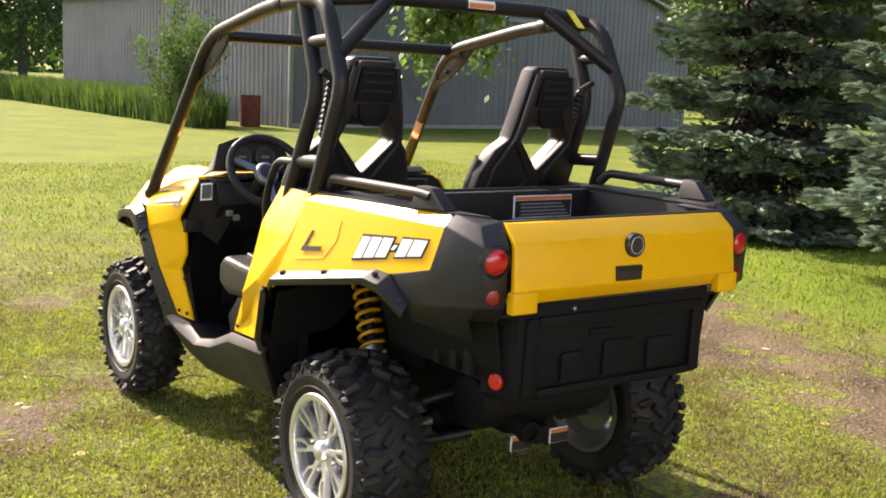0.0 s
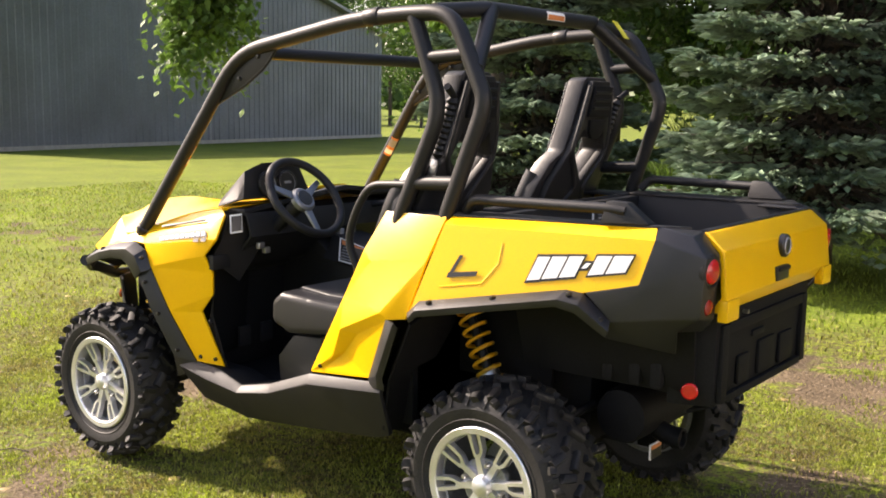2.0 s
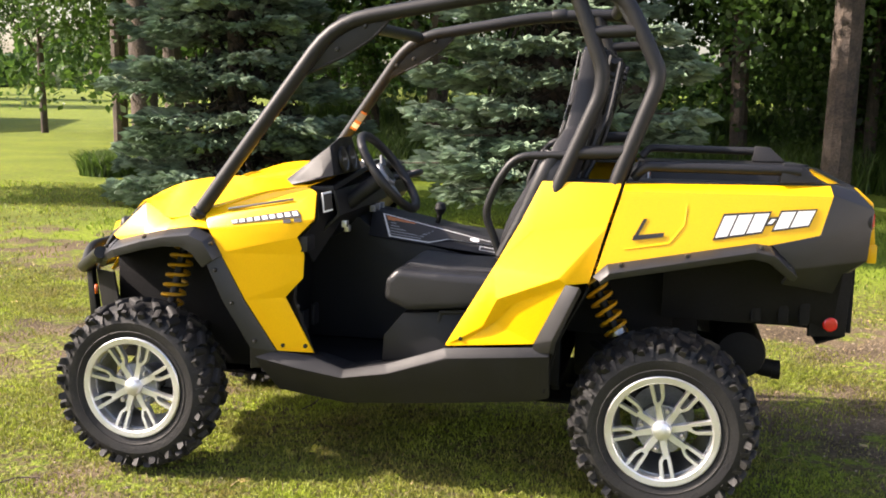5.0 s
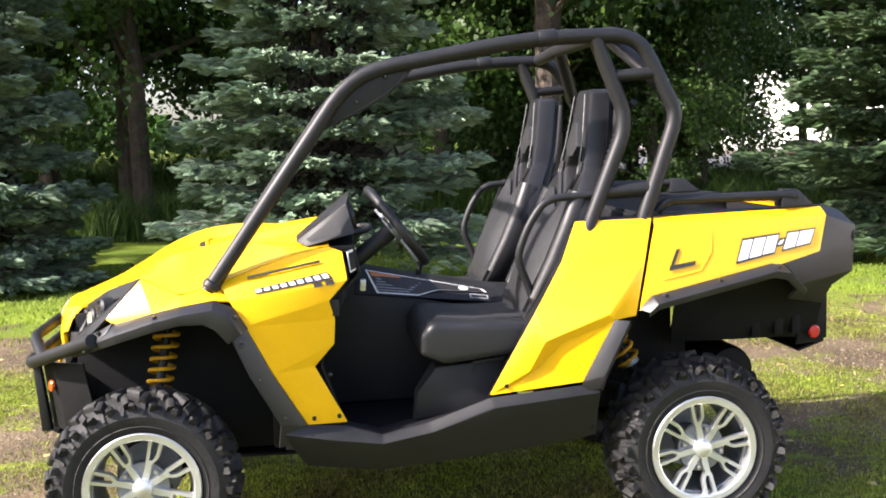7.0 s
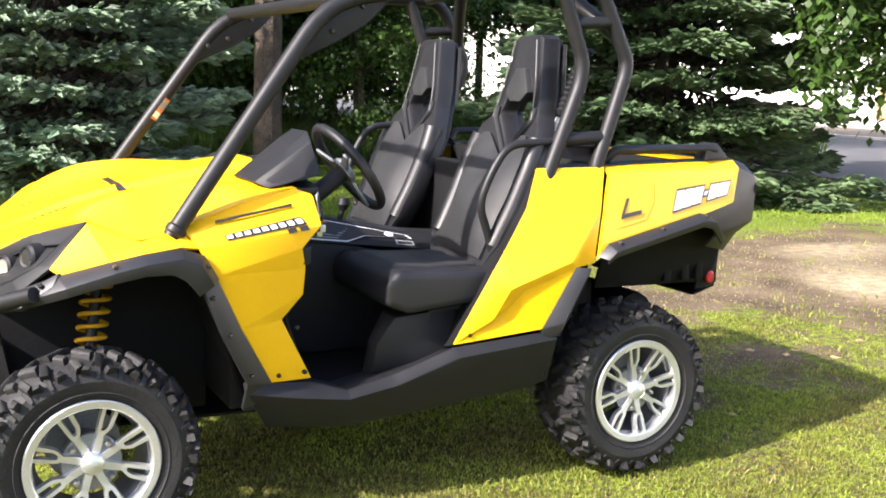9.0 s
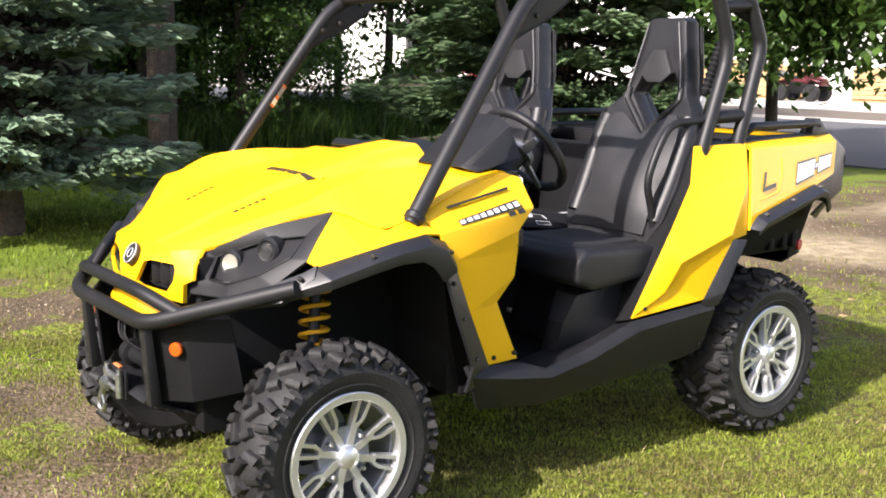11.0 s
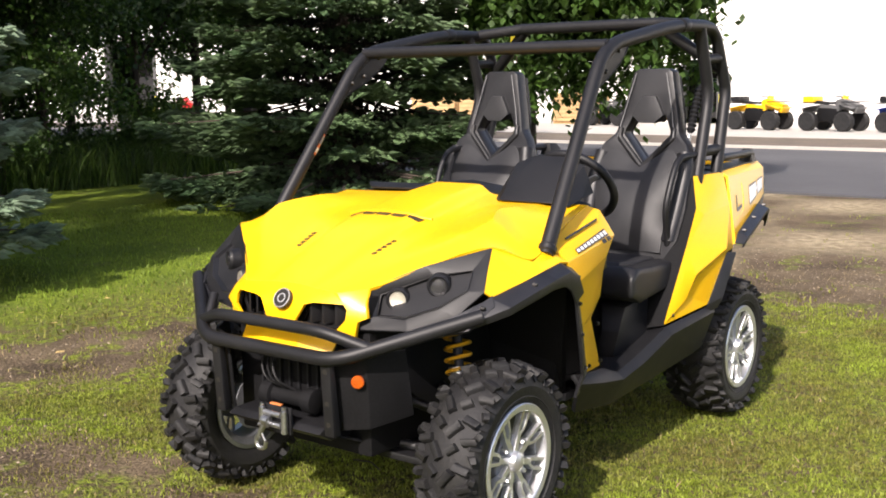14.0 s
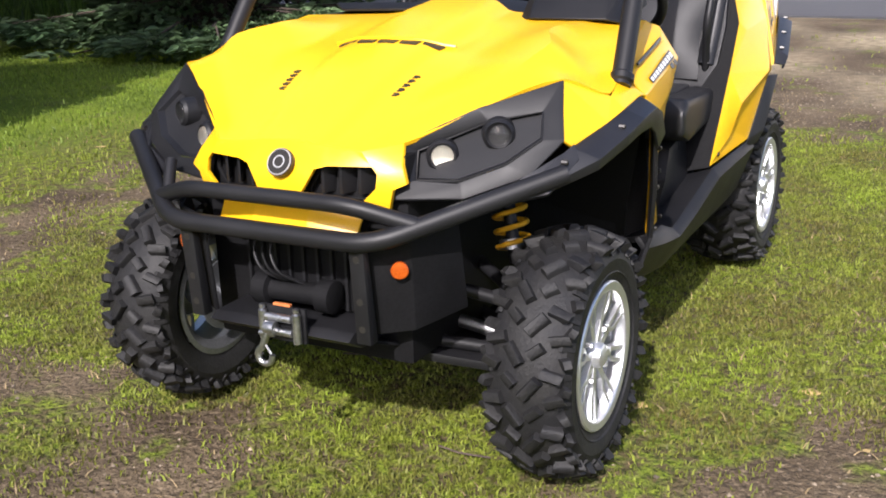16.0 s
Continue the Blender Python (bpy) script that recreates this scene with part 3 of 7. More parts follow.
    add("panel_edge", shell(S([(0.440, 0.628, 1.146), (0.500, 0.672, 1.015), (0.590, 0.668, 0.850), (0.762, 0.655, 0.556), (0.44, 0.50, 1.14), (0.50, 0.53, 1.01), (0.59, 0.55, 0.85), (0.75, 0.56, 0.53)]), [(i, i + 1, i + 5, i + 4) for i in range(3)], 0.01, (1, 0, 0)), M_DARK, rp)
    add("top_ledge", shell(S([(0.440, 0.628, 1.146), (0.172, 0.655, 1.150), (0.172, 0.52, 1.150), (0.44, 0.50, 1.146)]), [(0, 1, 2, 3)], 0.01, (0, 0, 1), 0.002), M_BLACK, rp)
    # cargo box flank: shoulder chamfer above, flat field below
    NX, NZ = 8, 3
    q = S([(0.245, 0.752, 0.842), (-0.470, 0.614, 1.000), (-0.505, 0.594, 1.128), (0.165, 0.676, 1.128)])
    bv, bf = [], []
    for j in range(NZ + 1):
        for i in range(NX + 1):
            bv.append(tuple(grid(*q, i / NX, j / NZ)))
    bf = [(j * (NX + 1) + i, j * (NX + 1) + i + 1, (j + 1) * (NX + 1) + i + 1, (j + 1) * (NX + 1) + i) for j in range(NZ) for i in range(NX)]
    b0 = len(bv)
    for i in range(NX + 1):
        p = grid(*S([(0.160, 0.630, 1.155), (-0.495, 0.560, 1.164), (-0.495, 0.50, 1.164), (0.160, 0.52, 1.155)]), i / NX, 0)
        bv.append(tuple(p))
    bf += [(NZ * (NX + 1) + i, NZ * (NX + 1) + i + 1, b0 + i + 1, b0 + i) for i in range(NX)]
    bp = add("cargo_side_panel", shell(bv, bf, 0.012, out, 0.0), M_YELLOW, label="glossy yellow cargo box side panel")

    def on_flank(u, v, lift=0.003):
        p = grid(*q, u, v)
        n = (grid(*q, u + 0.01, v) - p).cross(grid(*q, u, v + 0.01) - p).normalized()
        n = n if n.y * s > 0 else -n
        return p + n * lift

    def decal(u0, v0, u1, v1, lean, lift, material, name):
        quad = [(u0, v0), (u1, v0), (u1 + lean, v1), (u0 + lean, v1)]
        add(name, shell([tuple(on_flank(u, v, lift)) for u, v in quad], [(0, 1, 2, 3)], 0.0015, out), material, bp)

    # lettering block shown as plain slanted bars
    for i, (u0, u1) in enumerate(((0.555, 0.612), (0.622, 0.690), (0.700, 0.768), (0.786, 0.808), (0.826, 0.892), (0.902, 0.985))):
        tall = i != 3
        du = 0.012
        v0, v1 = (0.30 + 0.02 * i / 6, 0.64 + 0.02 * i / 6) if tall else (0.44, 0.53)
        sc = lambda u: u * 0.97 - 0.03
        decal(sc(u0) - 0.008, v0 - 0.04, sc(u1) + 0.008, v1 + 0.04, du, 0.0025, M_INK, "decal_outline")
        decal(sc(u0), v0, sc(u1), v1, du, 0.0045, M_WHITE, "decal_bar")
    decal(0.120, 0.42, 0.138, 0.66, 0.022, 0.0030, M_INK, "latch_recess")
    decal(0.120, 0.40, 0.262, 0.46, 0.0, 0.0045, M_INK, "latch_bar")
    for c0, c1 in (((0.100, 0.30), (0.300, 0.30)), ((0.300, 0.30), (0.345, 0.55)), ((0.345, 0.55), (0.325, 0.82))):
        add("latch_crease", tube([on_flank(*c0, 0.0), on_flank(*c1, 0.0)], 0.0026, 0, 6), M_YELLOW, bp)
    # flare along the foot of the flank
    f1 = [(0.252, 0.752, 0.848), (0.205, 0.748, 0.892), (-0.265, 0.660, 0.972), (-0.315, 0.648, 0.965), (-0.395, 0.632, 0.892)]
    f2 = [(0.225, 0.785, 0.838), (0.195, 0.790, 0.868), (-0.265, 0.715, 0.950), (-0.325, 0.700, 0.938), (-0.405, 0.660, 0.865)]
    f3 = [(0.222, 0.780, 0.822), (0.190, 0.784, 0.846), (-0.255, 0.710, 0.925), (-0.310, 0.695, 0.912), (-0.390, 0.655, 0.845)]
    k = 5
    rfl = add("rear_fender_flare", shell(S(f1 + f2 + f3), [(i, i + 1, i + 1 + k, i + k) for i in range(k - 1)] + [(i + k, i + 1 + k, i + 1 + 2 * k, i + 2 * k) for i in range(k - 1)], 0.01, out, 0.004), M_FLARE, label="matt black rear wheel-arch flare")
    for bx, by, bz in ((0.16, 0.758, 0.893), (-0.05, 0.722, 0.928), (-0.285, 0.682, 0.962), (-0.375, 0.655, 0.895)):
        add("flare_bolt", lathe([(0.001, 0.010), (0.006, 0.009), (0.009, -0.006)], 8), M_INK, rfl, m=pose(bx, s * by, bz, 0, 0, 0 if s > 0 else 180))
    g1 = [(0.338, 0.752, 0.815), (0.442, 0.714, 0.598), (0.445, 0.70, 0.56), (0.290, 0.775, 0.812), (0.375, 0.755, 0.625), (0.385, 0.735, 0.575), (0.282, 0.758, 0.795), (0.362, 0.738, 0.612), (0.37, 0.715, 0.565)]
    add("rear_arch_strip", shell(S(g1), [(0, 1, 4, 3), (1, 2, 5, 4), (3, 4, 7, 6), (4, 5, 8, 7)], 0.01, out, 0.003), M_FLARE)
    # black quarter behind the flank: tail lamp housing
    cv = S([(-0.505, 0.594, 1.132), (-0.495, 0.555, 1.166), (-0.590, 0.530, 1.140), (-0.585, 0.45, 1.150), (-0.470, 0.616, 1.002), (-0.642, 0.552, 1.085), (-0.648, 0.470, 1.085), (-0.320, 0.648, 0.965),
            (-0.630, 0.556, 0.915), (-0.636, 0.465, 0.905), (-0.395, 0.635, 0.888), (-0.560, 0.540, 0.865), (-0.600, 0.46, 0.86), (-0.40, 0.46, 1.15), (-0.36, 0.60, 0.83), (-0.54, 0.50, 0.79)])
    cf = [(0, 1, 2, 5), (1, 13, 3, 2), (2, 3, 6, 5), (0, 5, 4), (4, 5, 8, 10, 7), (5, 6, 9, 8), (8, 9, 12, 11), (10, 8, 11), (10, 11, 15, 14)]
    tc = add("tail_corner", shell(cv, cf, 0.012, (-1, s, 0), 0.005), M_FLARE, label="black tail lamp corner moulding")
    nrm = Vector((-0.99, s * 0.14, 0.0)).normalized()
    rot = nrm.to_track_quat("Z", "Y").to_matrix().to_4x4()
    for z, r, dx in ((1.045, 0.038, -0.634), (0.943, 0.028, -0.622)):
        at = Matrix.Translation((dx, s * 0.510, z)) @ rot
        add("lamp_bezel", lathe([(r + 0.012, -0.01), (r + 0.012, 0.006), (r + 0.004, 0.010), (r, 0.004), (r, -0.01)], 36, "z"), M_BLACK, tc, m=at)
        add("tail_lens", lathe([(r, 0.0), (r - 0.002, 0.010), (r * 0.7, 0.017), (r * 0.3, 0.019), (0.001, 0.019)], 36, "z"), M_RED if z > 1 else M_RED_D, tc, "round red tail lamp lens", m=at)
    # cargo rail on top of the flank
    rl = [(0.135, 0.60, 1.165), (0.10, 0.615, 1.205), (-0.36, 0.575, 1.205), (-0.40, 0.57, 1.20)]
    rail = add("cargo_rail", tube(S(rl), 0.017, 0.03), M_TUBE, label="black cargo box rail")
    add("rail_end", shell(S([(-0.335, 0.600, 1.165), (-0.345, 0.585, 1.228), (-0.405, 0.575, 1.225), (-0.47, 0.57, 1.168), (-0.335, 0.53, 1.165), (-0.345, 0.545, 1.228), (-0.405, 0.54, 1.225), (-0.47, 0.525, 1.168)]), [(0, 1, 2, 3), (1, 5, 6, 2), (2, 6, 7, 3), (4, 5, 6, 7), (0, 1, 5, 4)], 0.004, out, 0.002), M_BLACK, rail)
    # spring and damper units
    for top, bot, turns, name in (((1.850, s * 0.385, 0.845), (1.905, s * 0.45, 0.53), 7, "front_shock"), ((0.300, s * 0.365, 0.825), (0.150, s * 0.40, 0.545), 7, "rear_shock")):
        a, b = Vector(top), Vector(bot)
        d = (b - a)
        dn = d.normalized()
        e1 = dn.orthogonal().normalized()
        e2 = dn.cross(e1)
        sh = add(name, tube([top, bot], 0.017, 0), M_BLACK, label="gas damper with yellow coil spring")
        N = turns * 14
        coil = [a + d * (0.04 + 0.84 * i / N) + (e1 * math.cos(2 * math.pi * i / 14) + e2 * math.sin(2 * math.pi * i / 14)) * 0.042 for i in range(N + 1)]
        add("coil_spring", tube(coil, 0.0068, 0, 8), M_SPRING, sh, "yellow painted coil spring")
        add("spring_collar", tube([a + d * 0.80, a + d * 0.88], 0.036, 0), M_STEEL, sh)
        add("spring_cap", tube([a - d * 0.01, a + d * 0.05], 0.040, 0), M_SPRING, sh)
    # suspension arms
    for x, pts in ((1.93, [(1.72, s * 0.18, 0.36), (1.92, s * 0.53, 0.29), (2.08, s * 0.18, 0.36)]), (1.93, [(1.75, s * 0.20, 0.52), (1.92, s * 0.50, 0.42), (2.06, s * 0.20, 0.52)]), (0.0, [(0.30, s * 0.2, 0.36), (0.0, s * 0.50, 0.29), (-0.16, s * 0.2, 0.36)]), (0.0, [(0.28, s * 0.2, 0.50), (0.0, s * 0.48, 0.42), (-0.12, s * 0.2, 0.50)])):
        add("suspension_arm", tube(pts, 0.017, 0.03), M_TUBE)
    add("lower_arm_plate", shell([flip(p, s) for p in [(2.14, 0.16, 0.345), (1.74, 0.16, 0.345), (1.86, 0.52, 0.275), (1.98, 0.52, 0.275)]], [(0, 1, 2, 3)], 0.025, (0, 0, 1), 0.005), M_BLACK)
    for x in (1.93, 0.0):
        add("drive_shaft", tube([(x, s * 0.15, 0.38), (x, s * 0.52, 0.325)], 0.018, 0), M_STEEL)
        add("shaft_boot", lathe([(0.024, 0.16), (0.045, 0.18), (0.038, 0.195), (0.045, 0.21), (0.035, 0.225), (0.04, 0.24), (0.02, 0.26)], 20), M_DARK, m=pose(x, 0, 0.375, 0, 0, 0 if s > 0 else 180))
    # hip restraint hoop beside the seat
    add("grab_handle", tube(S([(0.335, 0.605, 1.235), (0.535, 0.60, 1.225), (0.600, 0.60, 1.130), (0.640, 0.595, 1.020), (0.600, 0.585, 0.930), (0.56, 0.58, 0.80)]), 0.014, 0.07), M_TUBE, label="black bent-tube hip restraint")

# hood
HX = [
    (1.285, [(0, 1.148), (0.10, 1.148), (0.17, 1.112), (0.28, 1.100), (0.42, 1.096), (0.586, 1.092)]),
    (1.440, [(0, 1.128), (0.11, 1.126), (0.18, 1.100), (0.29, 1.092), (0.44, 1.098), (0.607, 1.062)]),
    (1.665, [(0, 1.086), (0.11, 1.081), (0.18, 1.058), (0.29, 1.058), (0.44, 1.102), (0.640, 0.990)]),
    (1.790, [(0, 1.060), (0.105, 1.054), (0.17, 1.038), (0.29, 1.036), (0.50, 1.080), (0.655, 0.962)]),
    (1.918, [(0, 1.020), (0.10, 1.014), (0.155, 1.002), (0.27, 1.000), (0.46, 1.032), (0.578, 1.012)]),
    (2.045, [(0, 0.966), (0.09, 0.964), (0.145, 0.955), (0.23, 0.955), (0.33, 0.962), (0.420, 0.952)]),
    (2.170, [(0, 0.912), (0.085, 0.911), (0.135, 0.904), (0.18, 0.902), (0.23, 0.897), (0.280, 0.884)]),
    (2.240, [(0, 0.886), (0.080, 0.883), (0.120, 0.878), (0.155, 0.875), (0.185, 0.873), (0.215, 0.872)]),
]
def hermite(t, xs, vs):
    """A smooth curve through values vs at xs."""
    xs, vs = np.asarray(xs, float), np.asarray(vs, float)
    g = np.gradient(vs, xs)
    i = np.clip(np.searchsorted(xs, t) - 1, 0, len(xs) - 2)
    h = xs[i + 1] - xs[i]
    s = (t - xs[i]) / h
    return (2 * s ** 3 - 3 * s ** 2 + 1) * vs[i] + (s ** 3 - 2 * s ** 2 + s) * h * g[i] + (-2 * s ** 3 + 3 * s ** 2) * vs[i + 1] + (s ** 3 - s ** 2) * h * g[i + 1]


def hood_z(x, y):
    """Height of the hood's outer face."""
    hx = [q[0] for q in HX]
    sec = [(float(np.interp(x, hx, [q[1][k][0] for q in HX])), float(hermite(x, hx, [q[1][k][1] for q in HX]))) for k in range(6)]
    return float(np.interp(abs(y), [p[0] for p in sec], [p[1] for p in sec]))


hv, hf = [], []
hxs = [x for x, sec in HX]
stations = np.linspace(hxs[0], hxs[-1], 30)
for x in stations:
    sec = [(float(np.interp(x, hxs, [q[1][k][0] for q in HX])), float(hermite(x, hxs, [q[1][k][1] for q in HX]))) for k in range(6)]
    fine = []
    for k in range(5):
        (y0, z0), (y1, z1) = sec[k], sec[k + 1]
        fine += [(y0 + (y1 - y0) * t, z0 + (z1 - z0) * (t * t * (3 - 2 * t) if k in (1, 2) else t)) for t in (0.0, 0.25, 0.5, 0.75)]
    fine.append(sec[5])
    hv += [(float(x), y, z) for y, z in [(-y, z) for y, z in reversed(fine[1:])] + fine]
W = 41
hf = [(i * W + j, i * W + j + 1, (i + 1) * W + j + 1, (i + 1) * W + j) for i in range(len(stations) - 1) for j in range(W - 1)]
hood = add("hood", shell(hv, hf, 0.012, (0, 0, 1), 0.0), M_YELLOW, label="glossy yellow sculpted hood", sharp=24)
for s in (1, -1):
    add("hood_flank", shell([flip(p, s) for p in [(1.78, 0.655, 0.955), (1.665, 0.640, 0.986), (1.62, 0.694, 0.935), (1.67, 0.694, 0.940), (1.78, 0.692, 0.925), (1.87, 0.680, 0.905), (2.00, 0.640, 0.868), (1.918, 0.578, 1.010), (2.025, 0.630, 0.886)]],
                            [(0, 1, 2, 3, 4), (0, 4, 5), (0, 5, 7), (5, 6, 8, 7)], 0.008, (0, s, 0.5), 0.002), M_YELLOW, hood)
for i in range(5):
    y = -0.136 + i * 0.068
    x = 1.752 - 0.7 * y * y
    corners = [(x - 0.015, y - 0.030), (x + 0.012, y - 0.026), (x + 0.012, y + 0.026), (x - 0.015, y + 0.030)]
    add("hood_vent", shell([(a, b, hood_z(a, b) + 0.003) for a, b in corners], [(0, 1, 2, 3)], 0.008, (0, 0, 1)), M_INK, hood, "dark hood air vent")
lip = [(1.735 - 0.7 * y * y, y, hood_z(1.735 - 0.7 * y * y, y) + 0.003) for y in np.linspace(-0.19, 0.19, 13)]
add("vent_lip", tube(lip, 0.007, 0, 8), M_YELLOW, hood)
# small lettering on the hood shown as short bars
for i in range(5):
    for s in (1, -1):
        x = 2.005 - 0.022 * i
        y = s * (0.172 + 0.003 * i)
        for dx, dy in ((0.0, 0.0), (0.0095, 0.0), (0.0048, 0.005)):
            c = [(x + dx + a, y + dy * s + b) for a, b in ((-0.0024, -0.009), (0.0024, -0.009), (0.0024, 0.006), (-0.0024, 0.006))]
            add("decal_bar", shell([(a, b, hood_z(a, b) + 0.0022) for a, b in c], [(0, 1, 2, 3)], 0.003, (0, 0, 1)), M_INK, hood)
add("cowl", shell([(1.30, -0.56, 1.086), (1.285, -0.30, 1.096), (1.275, 0, 1.142), (1.285, 0.30, 1.096), (1.30, 0.56, 1.086), (1.20, -0.55, 1.09), (1.19, -0.28, 1.125), (1.185, 0, 1.155), (1.19, 0.28, 1.125), (1.20, 0.55, 1.09), (1.36, -0.05, 1.140), (1.36, 0.05, 1.140)],
                  [(0, 1, 6, 5), (1, 2, 7, 6), (2, 3, 8, 7), (3, 4, 9, 8)], 0.02, (0, 0, 1), 0.005), M_BLACK, label="black cowl behind the hood")

# nose with two grille openings
def hood_edge(u):
    """Front edge of the hood: its x and z at a distance u from the middle."""
    u = abs(u)
    return float(np.interp(u, [0.0, 0.215, 0.282], [2.243, 2.242, 2.168])), float(np.interp(u, [0.0, 0.08, 0.12, 0.155, 0.215, 0.282], [0.888, 0.885, 0.880, 0.877, 0.874, 0.886]))


top_line = [(u, hood_edge(u)[1]) for u in np.linspace(-0.282, 0.282, 17)]
nose_out = top_line + [(0.300, 0.840), (0.318, 0.800), (0.288, 0.786), (0.272, 0.728), (0.235, 0.730), (0.15, 0.738), (0.08, 0.748), (-0.08, 0.748), (-0.15, 0.738), (-0.235, 0.730), (-0.272, 0.728), (-0.288, 0.786), (-0.318, 0.800), (-0.300, 0.840)]
gr = [(0.058, 0.764), (0.098, 0.830), (0.130, 0.838), (0.236, 0.838), (0.250, 0.822), (0.250, 0.790), (0.212, 0.752), (0.09, 0.756)]


def nose_place(u, v, d):
    ex, ez = hood_edge(min(0.282, abs(u)))
    face = 2.296 - 0.72 * u * u - 0.20 * max(0.0, 0.78 - v)
    t = max(0.0, min(1.0, (v - 0.80) / (ez - 0.80)))
    return (face + (ex - face) * t ** 1.35 - d, u, v)


nose = add("nose_panel", holed(nose_out, [gr, [(-a, b) for a, b in gr]], 0.014, nose_place, 0.0015), M_YELLOW, label="glossy yellow nose with two slatted grilles", sharp=38)
for s in (1, -1):
    back = add("grille", holed([(s * a * 1.04, b) for a, b in gr], [], 0.01, lambda u, v, d: (nose_place(u, v, 0)[0] - 0.055 - d, u, v)), M_DARK, nose)
    for i in range(3):
        y = s * (0.105 + i * 0.046)
        add("grille_slat", prism([(2.262 - 0.7 * y * y, y - 0.004), (2.262 - 0.7 * y * y, y + 0.004), (2.19, y + 0.026 * s + 0.004), (2.19, y + 0.026 * s - 0.004)], "z", 0.768, 0.838, 0.001), M_BLACK, nose)
    add("grille_wall", tube([(2.245 - 0.7 * a * a, s * a, b) for a, b in gr], 0.006, 0, 6, closed=True), M_DARK, nose)
badge_at = Matrix.Translation((2.277, 0, 0.840)) @ pose(0, 0, 0, 0, -30, 0)
add("nose_boss", lathe([(0.036, -0.012), (0.036, 0.001), (0.033, 0.004), (0.001, 0.005)], 32, "x"), M_INK, nose, "dark round badge", m=badge_at)
add("badge_ring", lathe([(0.0300, 0.003), (0.0320, 0.006), (0.0340, 0.003)], 32, "x", closed=True), M_PIPING, nose, m=badge_at)
add("badge_mark", lathe([(0.012, 0.004), (0.0145, 0.0065), (0.017, 0.004)], 24, "x", closed=True), M_PIPING, nose, m=badge_at)
chin = add("chin_panel", shell([(2.235, -0.21, 0.735), (2.275, -0.08, 0.740), (2.275, 0.08, 0.740), (2.235, 0.21, 0.735), (2.275, -0.205, 0.672), (2.315, -0.08, 0.665), (2.315, 0.08, 0.665), (2.275, 0.205, 0.672)], [(0, 1, 5, 4), (1, 2, 6, 5), (2, 3, 7, 6)], 0.012, (1, 0, 0), 0.004), M_YELLOW, label="yellow lower chin panel")

# headlight clusters
for s in (1, -1):
    S = lambda pts: [flip(p, s) for p in pts]
    v = S([(2.168, 0.272, 0.884), (2.045, 0.420, 0.956), (1.914, 0.584, 1.012), (1.972, 0.606, 0.950), (2.025, 0.630, 0.888), (2.100, 0.575, 0.815), (2.175, 0.440, 0.765), (2.215, 0.270, 0.755), (2.225, 0.262, 0.800),
           (2.135, 0.300, 0.862), (2.045, 0.445, 0.925), (1.985, 0.560, 0.945), (2.050, 0.585, 0.890), (2.115, 0.520, 0.838), (2.160, 0.420, 0.800), (2.165, 0.310, 0.795)])
    f = [(0, 1, 10, 9), (1, 2, 11, 10), (2, 3, 4, 12, 11), (4, 5, 13, 12), (5, 6, 14, 13), (6, 7, 8, 15, 14), (8, 0, 9, 15)]
    hl = add("headlight_housing", shell(v, f, 0.012, (1, s, 0.3), 0.004), M_BLACK, label="black angular headlight cluster with two round lamps")
    rec = S([(2.135, 0.300, 0.862), (2.045, 0.445, 0.925), (1.985, 0.560, 0.945), (2.050, 0.585, 0.890), (2.115, 0.520, 0.838), (2.160, 0.420, 0.800), (2.165, 0.310, 0.795)])
    inner = [tuple(Vector(p) - Vector((0.020, s * 0.010, 0.0))) for p in rec]
    k = len(rec)
    add("lamp_recess", shell(rec + inner, [(i, (i + 1) % k, (i + 1) % k + k, i + k) for i in range(k)] + [tuple(range(k, 2 * k))], 0.004, (-1, 0, 0)), M_BLACK, hl)
    for (lx, ly, lz), r in (((2.134, 0.366, 0.850), 0.027), ((2.078, 0.487, 0.899), 0.026)):
        face = Vector((0.90, s * 0.42, 0.08)).normalized()
        at = Matrix.Translation(Vector((lx, s * ly, lz)) - face * 0.012) @ face.to_track_quat("Z", "Y").to_matrix().to_4x4()
        add("lamp_ring", lathe([(r + 0.016, -0.04), (r + 0.012, -0.004), (r + 0.005, 0.004), (r, 0.000), (r, -0.03)], 32, "z"), M_BLACK, hl, m=at)
        add("reflector_bowl", lathe([(r, 0.0), (r * 0.92, -0.008), (r * 0.6, -0.022), (r * 0.2, -0.028), (0.001, -0.028)], 28, "z"), M_CHROME if ly < 0.4 else M_BLACK, hl, m=at)
        add("bulb", lathe([(0.010, -0.028), (0.010, -0.012), (0.006, -0.006), (0.001, -0.005)], 16, "z"), M_PIPING if ly < 0.4 else M_INK, hl, m=at)
        lens = add("lamp_lens", lathe([(r, 0.0), (r * 0.85, 0.006), (r * 0.5, 0.010), (0.001, 0.012)], 28, "z"), M_LENS, hl, "clear lamp lens", m=at)
        lens.visible_shadow = False
    add("headlight_fin", shell(S([(2.175, 0.445, 0.762), (2.100, 0.590, 0.815), (2.000, 0.645, 0.878), (2.02, 0.665, 0.845), (2.105, 0.625, 0.778), (2.185, 0.45, 0.735)]), [(0, 1, 4, 5), (1, 2, 3, 4)], 0.02, (1, s, -0.2), 0.004), M_FLARE, hl)

